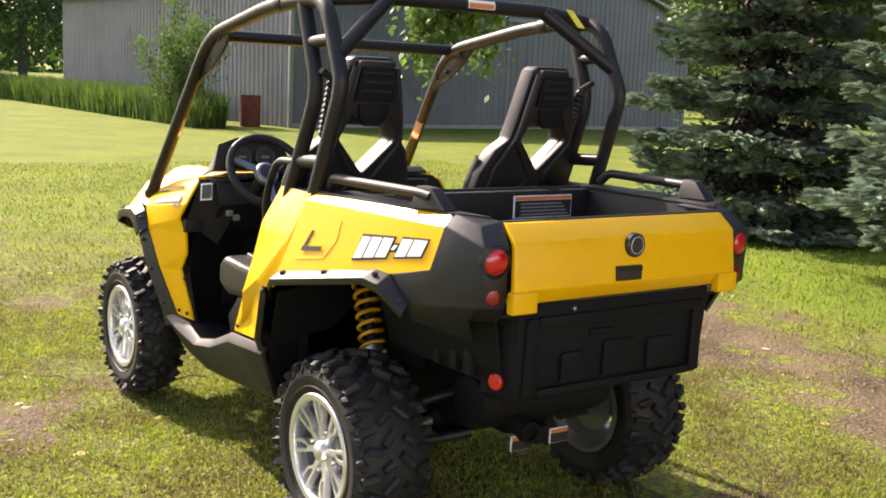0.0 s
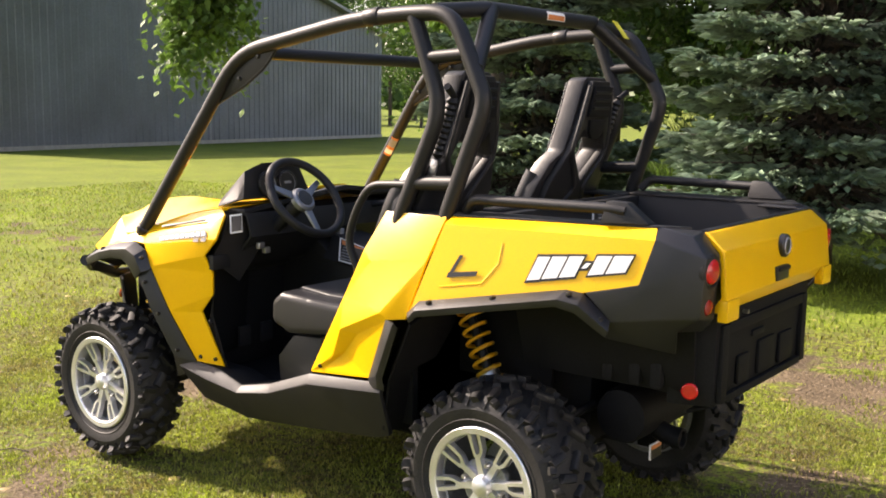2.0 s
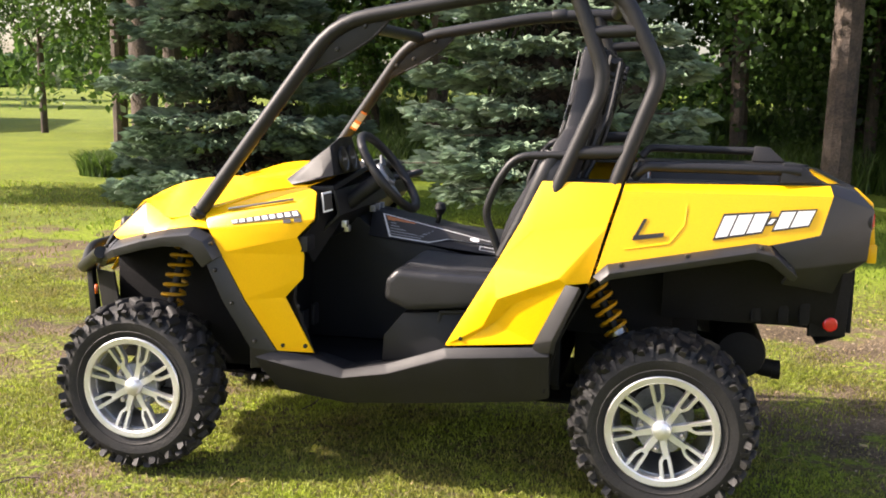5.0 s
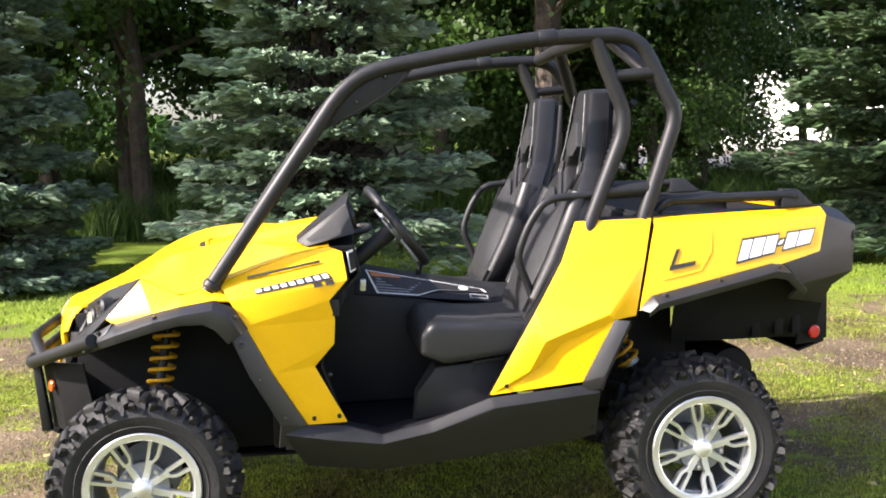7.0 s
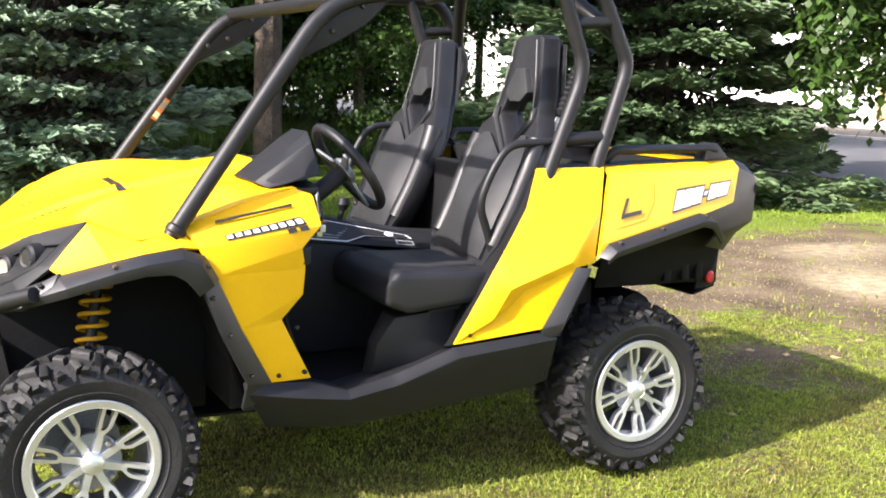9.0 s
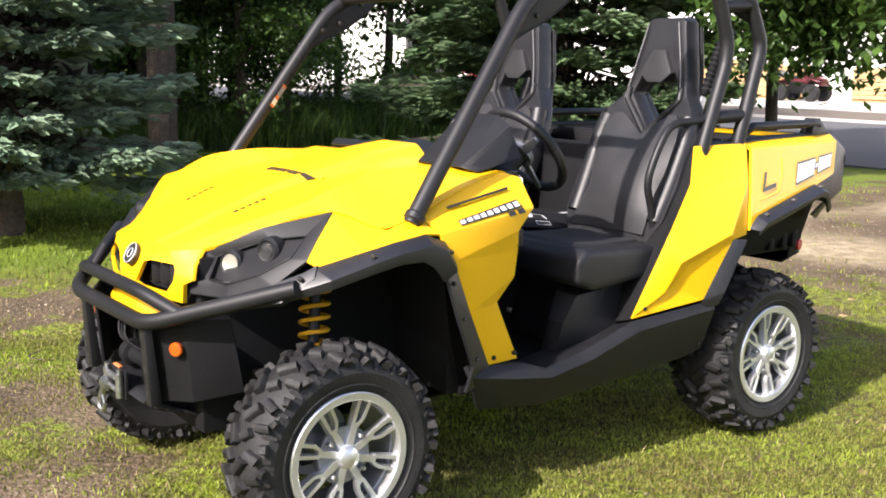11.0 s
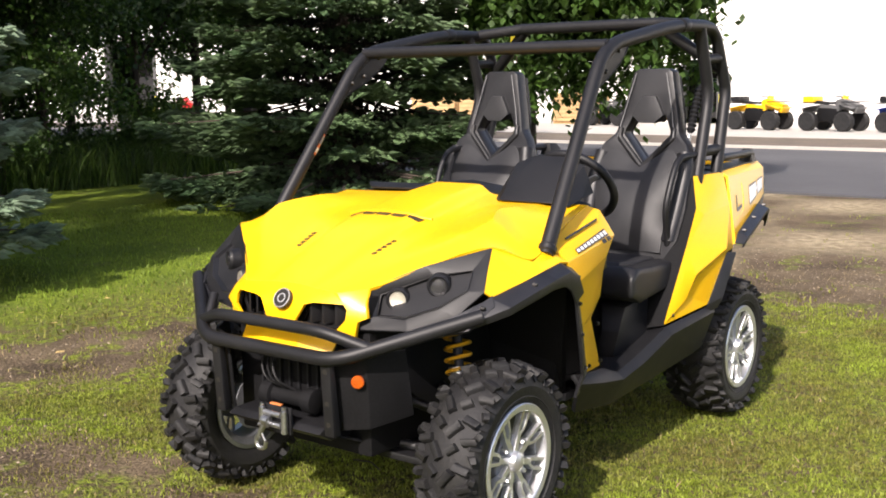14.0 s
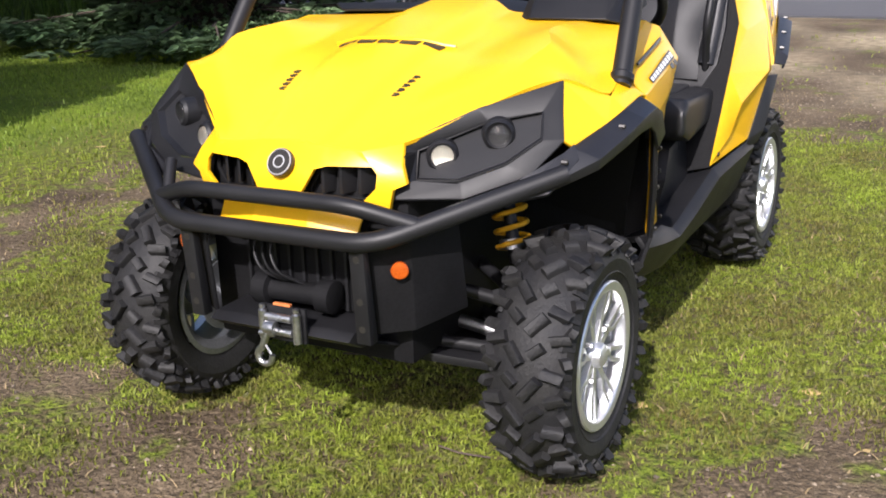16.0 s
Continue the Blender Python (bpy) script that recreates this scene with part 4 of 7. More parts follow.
# front bumper of bent tube
bum = add("front_bumper", tube([(2.068, 0.652, 0.820), (2.356, 0.296, 0.688), (2.356, -0.296, 0.688), (2.068, -0.652, 0.820)], 0.0235, 0.07), M_TUBE, label="black bent-tube front bumper")
add("bumper_hoop", tube([(2.285, 0.385, 0.722), (2.345, 0.235, 0.772), (2.345, -0.235, 0.772), (2.285, -0.385, 0.722)], 0.0205, 0.06), M_TUBE, bum)
for s in (1, -1):
    if s < 0:
        add("bumper_strut", tube([(2.285, -0.36, 0.720), (2.215, -0.40, 0.800)], 0.016, 0), M_TUBE, bum)
    post = add("bumper_post", prism([(2.330, 0.700), (2.352, 0.680), (2.335, 0.43), (2.300, 0.43)], "y", s * 0.250 - 0.020, s * 0.250 + 0.020, 0.005), M_TUBE, bum)
    # flat near-black discs paint the shade of holes onto the solid post
    for z in (0.645, 0.54, 0.47):
        add("post_hole", lathe([(0.001, 0.003), (0.009, 0.003), (0.009, -0.004)], 12, "x"), M_INK, post, m=pose(2.3505 - (0.69 - z) * 0.068, s * 0.250, z))
    side_plate = add("bumper_side_plate", shell([flip(p, s) for p in [(2.330, 0.215, 0.695), (2.262, 0.345, 0.695), (2.150, 0.415, 0.700), (2.110, 0.415, 0.475), (2.235, 0.335, 0.445), (2.305, 0.215, 0.435)]], [(0, 1, 4, 5), (1, 2, 3, 4)], 0.01, (1, s, 0), 0.004), M_DARK, bum)
    face = Vector((0.86, s * 0.5, 0.02)).normalized()
    add("amber_reflector", lathe([(0.021, -0.004), (0.021, 0.005), (0.018, 0.008), (0.001, 0.009)], 30, "z"), M_AMBER, bum, "round amber reflector", m=Matrix.Translation((2.277, s * 0.322, 0.608)) @ face.to_track_quat("Z", "Y").to_matrix().to_4x4())
add("winch_tray", prism([(2.31, 0.445), (2.34, 0.43), (2.28, 0.395), (2.05, 0.385), (2.05, 0.445)], "y", -0.21, 0.21, 0.006), M_BLACK, bum)
skid = add("skid_plate", shell([(2.29, -0.24, 0.415), (2.29, 0.24, 0.415), (2.0, 0.30, 0.300), (2.0, -0.30, 0.300), (0.3, 0.34, 0.285), (0.3, -0.34, 0.285)], [(0, 1, 2, 3), (3, 2, 4, 5)], 0.01, (0, 0, -1), 0.003), M_DARK)
winch = add("winch", lathe([(0.028, -0.12), (0.042, -0.115), (0.042, -0.075), (0.028, -0.07), (0.028, 0.07), (0.042, 0.075), (0.042, 0.115), (0.028, 0.12)], 28), M_DARK, label="electric winch with zinc roller fairlead and hook", m=pose(2.245, 0, 0.50))
FR = pose(-2.245, 0, -0.50)
fair = add("fairlead", box(2.335, 2.345, -0.040, 0.092, 0.408, 0.498, 0.003), M_BLACK, winch, m=FR)
add("fairlead_label", box(2.336, 2.347, 0.000, 0.050, 0.499, 0.505, 0.001), M_ORANGE, winch, m=FR)
for y in (-0.024, 0.076):
    add("fairlead_roller", lathe([(0.006, 0.0), (0.011, 0.003), (0.011, 0.076), (0.006, 0.080)], 16, "z"), M_STEEL, winch, m=FR @ pose(2.358, y, 0.412))
    add("roller_cap", lathe([(0.004, 0.0), (0.008, 0.002), (0.008, 0.010), (0.004, 0.012)], 8, "z"), M_STEEL, winch, m=FR @ pose(2.358, y, 0.492))
for z in (0.474, 0.438):
    add("fairlead_roller", tube([(2.360, -0.012, z), (2.360, 0.064, z)], 0.010, 0), M_STEEL, winch, m=FR)
# clevis, pin and hook with its latch
add("hook_clevis", lathe([(0.006, -0.016), (0.016, -0.014), (0.018, 0.0), (0.016, 0.014), (0.006, 0.016)], 18), M_STEEL, winch, m=FR @ pose(2.376, 0.010, 0.452))
add("clevis_pin", tube([(2.378, -0.022, 0.436), (2.378, 0.022, 0.436)], 0.006, 0, 10), M_STEEL, winch, m=FR)
hk = [(2.378, 0.002, 0.440), (2.382, -0.006, 0.418), (2.384, -0.012, 0.402), (2.384, -0.028, 0.388), (2.384, -0.026, 0.366), (2.384, -0.008, 0.356), (2.384, 0.012, 0.364), (2.384, 0.016, 0.384)]
add("winch_hook", tube(hk, 0.0098, 0.02, 12, taper=0.75), M_STEEL, winch, "zinc-plated tow hook", m=FR)
add("hook_latch", tube([(2.384, -0.006, 0.414), (2.384, 0.013, 0.386)], 0.0035, 0, 8), M_STEEL, winch, m=FR)
for y0, c in ((-0.11, M_BLACK), (-0.085, M_DARK), (-0.06, M_BLACK)):
    add("winch_cable", tube([(2.25, y0 - 0.02, 0.66), (2.29, y0 - 0.03, 0.60), (2.30, y0, 0.55), (2.25, y0 + 0.04, 0.51)], 0.004, 0.04, 8), c, winch, m=pose(-2.245, 0.045, -0.485))
rad = add("radiator_grille", box(2.18, 2.20, -0.19, 0.19, 0.45, 0.70, 0.004), M_DARK)
for i in range(9):
    y = -0.17 + i * 0.0425
    add("radiator_fin", prism([(2.20, 0.455), (2.212, 0.455), (2.212, 0.695), (2.20, 0.695)], "y", y - 0.004, y + 0.004), M_BLACK, rad)

# dark core: firewall, wheel-well liners, floor, seat base, engine bay
core = add("chassis", box(1.50, 2.19, -0.30, 0.30, 0.33, 0.86, 0.01), M_DARK, label="dull black chassis and liners")
add("hood_underside", shell([(1.30, -0.57, 1.05), (1.30, 0.57, 1.05), (1.62, 0.60, 0.93), (1.62, -0.60, 0.93), (2.0, 0.50, 0.86), (2.0, -0.50, 0.86), (2.19, 0.24, 0.78), (2.19, -0.24, 0.78)], [(0, 1, 2, 3), (3, 2, 4, 5), (5, 4, 6, 7)], 0.01, (0, 0, 1)), M_DARK)
for s in (1, -1):
    add("wheel_liner", shell([flip(p, s) for p in [(2.08, 0.30, 0.80), (2.00, 0.62, 0.83), (1.78, 0.66, 0.885), (1.80, 0.30, 0.87), (1.60, 0.68, 0.85), (1.58, 0.30, 0.85), (1.52, 0.62, 0.62), (1.50, 0.30, 0.62), (1.44, 0.58, 0.40), (1.42, 0.30, 0.38)]],
                             [(0, 1, 2, 3), (3, 2, 4, 5), (5, 4, 6, 7), (7, 6, 8, 9)], 0.008, (0, 0, 1), 0.0), M_DARK)
    add("firewall_side", shell([flip(p, s) for p in [(1.42, 0.30, 1.04), (1.30, 0.57, 1.06), (1.32, 0.61, 0.68), (1.25, 0.60, 0.48), (1.42, 0.57, 0.46), (1.45, 0.30, 0.44)]], [(0, 1, 2, 3, 4, 5)], 0.01, (-1, 0, 0)), M_DARK)
    add("rear_wheel_liner", shell([flip(p, s) for p in [(0.42, 0.40, 0.36), (0.40, 0.68, 0.42), (0.36, 0.70, 0.60), (0.38, 0.40, 0.60), (0.26, 0.72, 0.80), (0.34, 0.30, 0.86)]], [(0, 1, 2, 3), (3, 2, 4, 5)], 0.008, (-1, 0, 0)), M_DARK)
# Unseen panels added to block sun and sight lines passing beneath the cargo box.
add("rear_sun_block", box(0.36, 0.39, -0.56, 0.56, 0.40, 0.86, 0.008), M_DARK)
for s in (1, -1):
    add("wheel_liner", box(-0.02, 0.36, min(s * 0.30, s * 0.315), max(s * 0.30, s * 0.315), 0.56, 0.90, 0.004), M_DARK)
add("under_sun_block", box(-0.08, 0.36, -0.26, 0.26, 0.33, 0.342, 0.003), M_DARK)
add("firewall", box(1.42, 1.50, -0.58, 0.58, 0.40, 1.06, 0.01), M_DARK)
add("cab_floor", box(0.60, 1.46, -0.60, 0.60, 0.395, 0.425, 0.005), M_DARK)
add("seat_box", shell([(0.86, -0.56, 0.43), (0.86, 0.56, 0.43), (0.80, 0.56, 0.66), (0.80, -0.56, 0.66), (0.42, 0.56, 0.70), (0.42, -0.56, 0.70)], [(0, 1, 2, 3), (3, 2, 4, 5)], 0.02, (1, 0, 1), 0.006), M_BLACK)
for s in (1, -1):
    add("seat_base_cover", shell([flip(p, s) for p in [(1.010, 0.555, 0.460), (1.000, 0.575, 0.560), (0.930, 0.565, 0.645), (0.70, 0.55, 0.66), (0.62, 0.57, 0.50), (0.72, 0.58, 0.50), (1.00, 0.50, 0.56), (0.93, 0.46, 0.65), (0.70, 0.44, 0.67), (1.01, 0.48, 0.45)]],
                                 [(0, 1, 2, 3, 4, 5), (1, 6, 7, 2), (2, 7, 8, 3), (0, 9, 6, 1)], 0.008, (0.3, s, 0.2), 0.005), M_BLACK, label="black moulded seat base side")
add("rear_bulkhead", box(0.36, 0.42, -0.58, 0.58, 0.42, 1.12, 0.01), M_DARK)
console = add("centre_console", prism([(1.46, 0.43), (1.46, 0.98), (1.30, 0.985), (1.14, 0.870), (0.78, 0.800), (0.45, 0.800), (0.45, 0.43)], "y", -0.13, 0.13, 0.015), M_BLACK, label="black centre console with warning plate and gear lever")
cover_v = [(x, y, z) for x, zl, zh in ((1.18, 0.86, 0.957), (0.62, 0.80, 0.850), (0.42, 0.80, 0.835)) for y, z in ((0.145, zl), (0.085, zh), (-0.085, zh), (-0.145, zl))]
cover_f = [(4 * k + i, 4 * k + i + 1, 4 * k + i + 5, 4 * k + i + 4) for k in range(2) for i in range(3)]
add("console_cover", shell(cover_v, cover_f, 0.008, (0, 0, 1), 0.004), M_BLACK, console)
side = [Vector((1.18, 0.085, 0.957)), Vector((0.62, 0.085, 0.850)), Vector((0.62, 0.145, 0.80)), Vector((1.18, 0.145, 0.86))]


def on_console(uv, lift, name, material, label=""):
    add(name, shell([tuple(grid(*side, u, v) + Vector((0, lift * 0.85, lift * 0.55))) for u, v in uv], [tuple(range(len(uv)))], 0.001, (0, 1, 0.6)), material, console, label)


outline = [(0.08, 0.05), (0.90, 0.26), (0.93, 0.44), (0.58, 0.58), (0.44, 0.93), (0.15, 0.93)]
mid_u, mid_v = 0.44, 0.45
on_console(outline, 0.0030, "warning_plate", M_WHITE, "white-edged dark warning plate")
on_console([(mid_u + (u - mid_u) * 0.955, mid_v + (v - mid_v) * 0.90) for u, v in outline], 0.0042, "plate_field", M_INK)
on_console([(0.11, 0.11), (0.33, 0.17), (0.31, 0.28), (0.125, 0.28)], 0.0054, "plate_field", M_ORANGE)
for i in range(5):
    v0 = 0.34 + i * 0.11
    on_console([(0.15, v0), (0.46 - 0.02 * i, v0), (0.46 - 0.02 * i, v0 + 0.045), (0.15, v0 + 0.045)], 0.0054, "writing_bar", M_GREYDECAL)
on_console([(0.76 + 0.035 * math.cos(a), 0.36 + 0.11 * math.sin(a)) for a in (k * math.pi / 6 for k in range(12))], 0.0054, "plate_mark", M_WHITE)
on_console([(0.80, 0.62), (0.93, 0.62), (0.93, 0.86), (0.80, 0.86)], 0.0030, "switch_plate", M_PIPING)
on_console([(0.81, 0.66), (0.92, 0.66), (0.92, 0.82), (0.81, 0.82)], 0.0042, "switch_field", M_INK)
add("belt_label", box(0.48, 0.58, 0.05, 0.08, 0.8405, 0.8445, 0.001), M_PIPING, console)
lever = add("gear_lever", tube([(0.93, 0.03, 0.885), (0.915, 0.035, 0.93), (0.91, 0.04, 0.965)], 0.010, 0.02), M_BLACK, console)
add("lever_knob", lathe([(0.001, 0.050), (0.018, 0.045), (0.024, 0.022), (0.014, 0.0)], 20, "z"), M_BLACK, console, m=pose(0.91, 0.04, 0.945))

# dashboard, gauge pod, steering wheel
dash = add("dashboard", shell([(1.300, -0.56, 1.082), (1.300, 0.56, 1.082), (1.195, 0.545, 1.075), (1.195, -0.545, 1.075), (1.175, 0.54, 0.985), (1.175, -0.54, 0.985), (1.30, 0.53, 0.86), (1.30, -0.53, 0.86), (1.44, 0.5, 0.80), (1.44, -0.5, 0.80)],
                              [(0, 1, 2, 3), (3, 2, 4, 5), (5, 4, 6, 7), (7, 6, 8, 9)], 0.015, (-1, 0, 1), 0.006), M_BLACK, label="black dashboard with gauge pod and controls")
pod = [(1.395, 0.27, 1.105), (1.395, 0.50, 1.105), (1.220, 0.235, 1.232), (1.205, 0.310, 1.262), (1.205, 0.455, 1.262), (1.220, 0.530, 1.232), (1.195, 0.200, 1.130), (1.195, 0.560, 1.130), (1.36, 0.22, 1.09), (1.36, 0.545, 1.09)]
gp = add("gauge_pod", shell(pod, [(0, 1, 4, 3), (0, 3, 2), (1, 5, 4), (8, 0, 2, 6), (1, 9, 7, 5), (2, 3, 4, 5, 7, 6)], 0.008, (0, 0, 1), 0.014, 3), M_BLACK, dash, "black gauge pod")
for y, r in ((0.33, 0.048), (0.435, 0.048)):
    gm = Matrix.Translation((1.200, y, 1.180)) @ Vector((-0.97, 0, 0.2)).to_track_quat("Z", "Y").to_matrix().to_4x4()
    add("gauge", lathe([(r, 0.0), (r, 0.010), (r * 0.9, 0.012), (r * 0.88, 0.006), (0.001, 0.006)], 28, "z"), M_INK, dash, "round dark dial", m=gm)
    add("dial_ring", lathe([(r * 0.80, 0.006), (r * 0.84, 0.009), (r * 0.88, 0.006)], 28, "z", closed=True), M_PIPING2, dash, m=gm)
    add("dial_mark", box(-0.018, 0.018, -0.005, 0.005, 0.006, 0.009, 0.001), M_GREYDECAL, dash, m=gm)
pas = [(1.30, -0.44, 1.115), (1.30, -0.15, 1.12), (1.24, -0.50, 1.130), (1.24, -0.12, 1.135), (1.19, -0.50, 1.11), (1.19, -0.12, 1.11)]
add("glovebox_hump", shell(pas, [(0, 1, 3, 2), (2, 3, 5, 4)], 0.01, (0, 0, 1), 0.006), M_BLACK, dash)
add("dash_grab_bar", tube([(1.19, -0.18, 1.06), (1.10, -0.20, 1.075), (1.08, -0.30, 1.08), (1.10, -0.44, 1.075), (1.19, -0.46, 1.06)], 0.013, 0.05), M_TUBE, dash)
# the key panel beside the wheel
add("dash_label", shell([(1.226, 0.602, 1.070), (1.205, 0.560, 1.075), (1.196, 0.566, 1.005), (1.217, 0.608, 1.000)], [(0, 1, 2, 3)], 0.003, (-1, 1, 0)), M_WHITE, dash)
add("dash_label_field", shell([(1.222, 0.598, 1.064), (1.203, 0.564, 1.068), (1.195, 0.570, 1.012), (1.214, 0.604, 1.007)], [(0, 1, 2, 3)], 0.004, (-1, 1, 0)), M_INK, dash)
for y, z in ((0.12, 0.965), (0.05, 0.965), (-0.02, 0.965), (0.50, 0.95), (0.47, 0.93)):
    add("switch", box(1.160, 1.180, y - 0.014, y + 0.014, z - 0.012, z + 0.012, 0.003), M_GREYDECAL if y < 0.2 else M_STEEL, dash)
SW_C, SW_N = Vector((1.035, 0.392, 1.136)), Vector((-0.80, 0, 0.60)).normalized()
sw_m = Matrix.Translation(SW_C) @ SW_N.to_track_quat("Z", "X").to_matrix().to_4x4()
R = 0.163
sw = add("steering_wheel", tube([(R * math.cos(a), R * math.sin(a), 0) for a in (2 * math.pi * i / 40 for i in range(40))], 0.0165, 0, 12, closed=True), M_BLACK, label="black three-spoke steering wheel with silver spokes", m=sw_m)
for a in (math.radians(180), math.radians(60), math.radians(-60)):
    bm = prism([(0.03, -0.018), (0.15, -0.010), (0.15, 0.010), (0.03, 0.018)], "z", -0.026, -0.016, 0.002)
    bmesh.ops.transform(bm, matrix=pose(0, 0, 0, 0, 0, math.degrees(a)), verts=bm.verts)
    add("spoke", bm, M_ALLOY_D, sw, "brushed grey spoke")
add("wheel_hub", lathe([(0.050, -0.03), (0.050, -0.012), (0.042, -0.004), (0.001, -0.002)], 32, "z"), M_ALLOY_D, sw)
add("horn_button", lathe([(0.034, -0.010), (0.032, 0.0), (0.001, 0.003)], 28, "z"), M_INK, sw)
add("steering_column", tube([(1.045, 0.392, 1.126), (1.22, 0.392, 0.995)], 0.030, 0), M_BLACK, sw, m=sw_m.inverted())
for i, y in enumerate((0.30, 0.42)):
    add("pedal", box(1.345, 1.36, y - 0.03, y + 0.03, 0.52, 0.60, 0.004), M_BLACK)

# seats
def seat(yc):
    def back_at(u, v, d):
        """u sideways, v height, d depth behind the front face."""
        t = (v - 0.80) / 0.80
        x = 0.600 - 0.36 * t + 0.09 * t * t - 0.03 * math.sin(min(1, max(0, t)) * math.pi) - d
        wing = abs(u) / 0.25
        x += 0.055 * max(0.0, wing - 0.45) * (1 if v < 1.28 else 0.3)
        return (x, yc + u, v)

    half = [(0.070, 1.604), (0.094, 1.590), (0.136, 1.400), (0.152, 1.322), (0.200, 1.275), (0.240, 1.180), (0.252, 1.000), (0.245, 0.880), (0.20, 0.80)]
    outl = half + [(-a, b) for a, b in reversed(half)]
    hole = [(0.036, 1.370), (0.074, 1.402), (0.112, 1.320), (0.0, 1.198), (-0.112, 1.320), (-0.074, 1.402), (-0.036, 1.370)]
    backrest = add("seat_backrest", holed(outl, [hole], 0.075, back_at, 0.012), M_VINYL, label="black vinyl bucket seat back with open headrest")
    # front pads: lower bolster field and headrest pad
    def pad_bulge(u, v, w):
        t = (v - 0.83) / 0.42
        return 0.020 + (0.058 * math.sin(math.pi * min(1.0, max(0.0, t)) ** 0.85) + 0.006) * math.sqrt(max(0.0, 1 - (u / w) ** 2))

    pv, NU, NV = [], 8, 9
    for j in range(NV + 1):
        v = 0.83 + 0.42 * j / NV
        w = float(np.interp(v, [0.83, 0.98, 1.12, 1.20, 1.25], [0.185, 0.165, 0.200, 0.195, 0.150]))
        for i in range(NU + 1):
            u = w * (2 * i / NU - 1)
            dip = 0.075 * max(0.0, 1 - abs(u) / 0.11) * max(0.0, (v - 1.10) / 0.15)
            pv.append(back_at(u, v - dip, -pad_bulge(u, v, w)))
    pf = [(j * (NU + 1) + i, j * (NU + 1) + i + 1, (j + 1) * (NU + 1) + i + 1, (j + 1) * (NU + 1) + i) for j in range(NV) for i in range(NU)]
    add("back_pad", shell(pv, pf, 0.045, (1, 0, 0)), M_VINYL_G, backrest, "grey-black vinyl seat pad", sharp=50)
    hp = [(0.036, 1.366), (0.076, 1.400), (0.030, 1.486), (-0.030, 1.486), (-0.076, 1.400), (-0.036, 1.366)]
    add("headrest_pad", holed(hp, [], 0.05, lambda u, v, d: back_at(u, v, d - 0.022), 0.006), M_VINYL_G, backrest)
    for sg in (1, -1):
        add("piping", tube([back_at(sg * a, b, -0.014) for a, b in ((0.072, 1.585), (0.112, 1.42), (0.130, 1.335), (0.134, 1.305))], 0.0022, 0.02, 6), M_PIPING2, backrest)
        add("bolster", tube([back_at(sg * a, b, 0.012) for a, b in ((0.196, 1.235), (0.212, 1.15), (0.208, 1.0), (0.200, 0.87))], 0.036, 0.05, 12), M_VINYL, backrest)
    add("collar", tube([back_at(a, b, -0.004) for a, b in ((0.126, 1.345), (0.128, 1.302), (0.0, 1.174), (-0.128, 1.302), (-0.126, 1.345))], 0.013, 0.012, 10), M_BLACK, backrest, "black moulded collar below the headrest opening")
    rear_half = [(0.068, 1.590), (0.116, 1.42), (0.138, 1.33), (0.20, 1.20), (0.21, 0.95), (0.18, 0.82)]
    add("back_shell", holed(rear_half + [(-a, b) for a, b in reversed(rear_half)], [[(a * 1.03, b) for a, b in hole]], 0.04, lambda u, v, d: back_at(u, v, d + 0.062), 0.010), M_BLACK, backrest)
    for pts in ([(0.062, 1.570), (0.082, 1.450), (-0.082, 1.450), (-0.062, 1.570)], [(0.062, 1.440), (0.054, 1.392), (0.028, 1.366), (-0.028, 1.366), (-0.054, 1.392), (-0.062, 1.440)]):
        add("back_plate", holed(pts, [], 0.018, lambda u, v, d: back_at(u, v, d + 0.096), 0.006), M_DARK, backrest)
    for v0 in (1.545, 1.515, 1.485):
        add("back_rib", tube([back_at(-0.060, v0, 0.114), back_at(0.060, v0, 0.114)], 0.006, 0, 8), M_BLACK, backrest)
    for sg in (1, -1):
        add("back_rib", tube([back_at(sg * 0.082, 1.57, 0.100), back_at(sg * 0.120, 1.40, 0.100), back_at(sg * 0.134, 1.31, 0.100), back_at(sg * 0.03, 1.17, 0.100), back_at(sg * 0.16, 1.0, 0.100)], 0.010, 0.03, 8), M_BLACK, backrest)
    cush = [(0.990, 0.700), (0.985, 0.775), (0.945, 0.815), (0.80, 0.805), (0.56, 0.800), (0.54, 0.70), (0.90, 0.665)]
    cu = add("seat_cushion", prism(cush, "y", yc - 0.245, yc + 0.245, 0.032, 4), M_VINYL, label="black vinyl seat cushion")
    add("cushion_pad", prism([(0.955, 0.80), (0.92, 0.826), (0.78, 0.812), (0.60, 0.812), (0.60, 0.79), (0.94, 0.79)], "y", yc - 0.155, yc + 0.155, 0.010, 3), M_VINYL_G, cu)
    return backrest


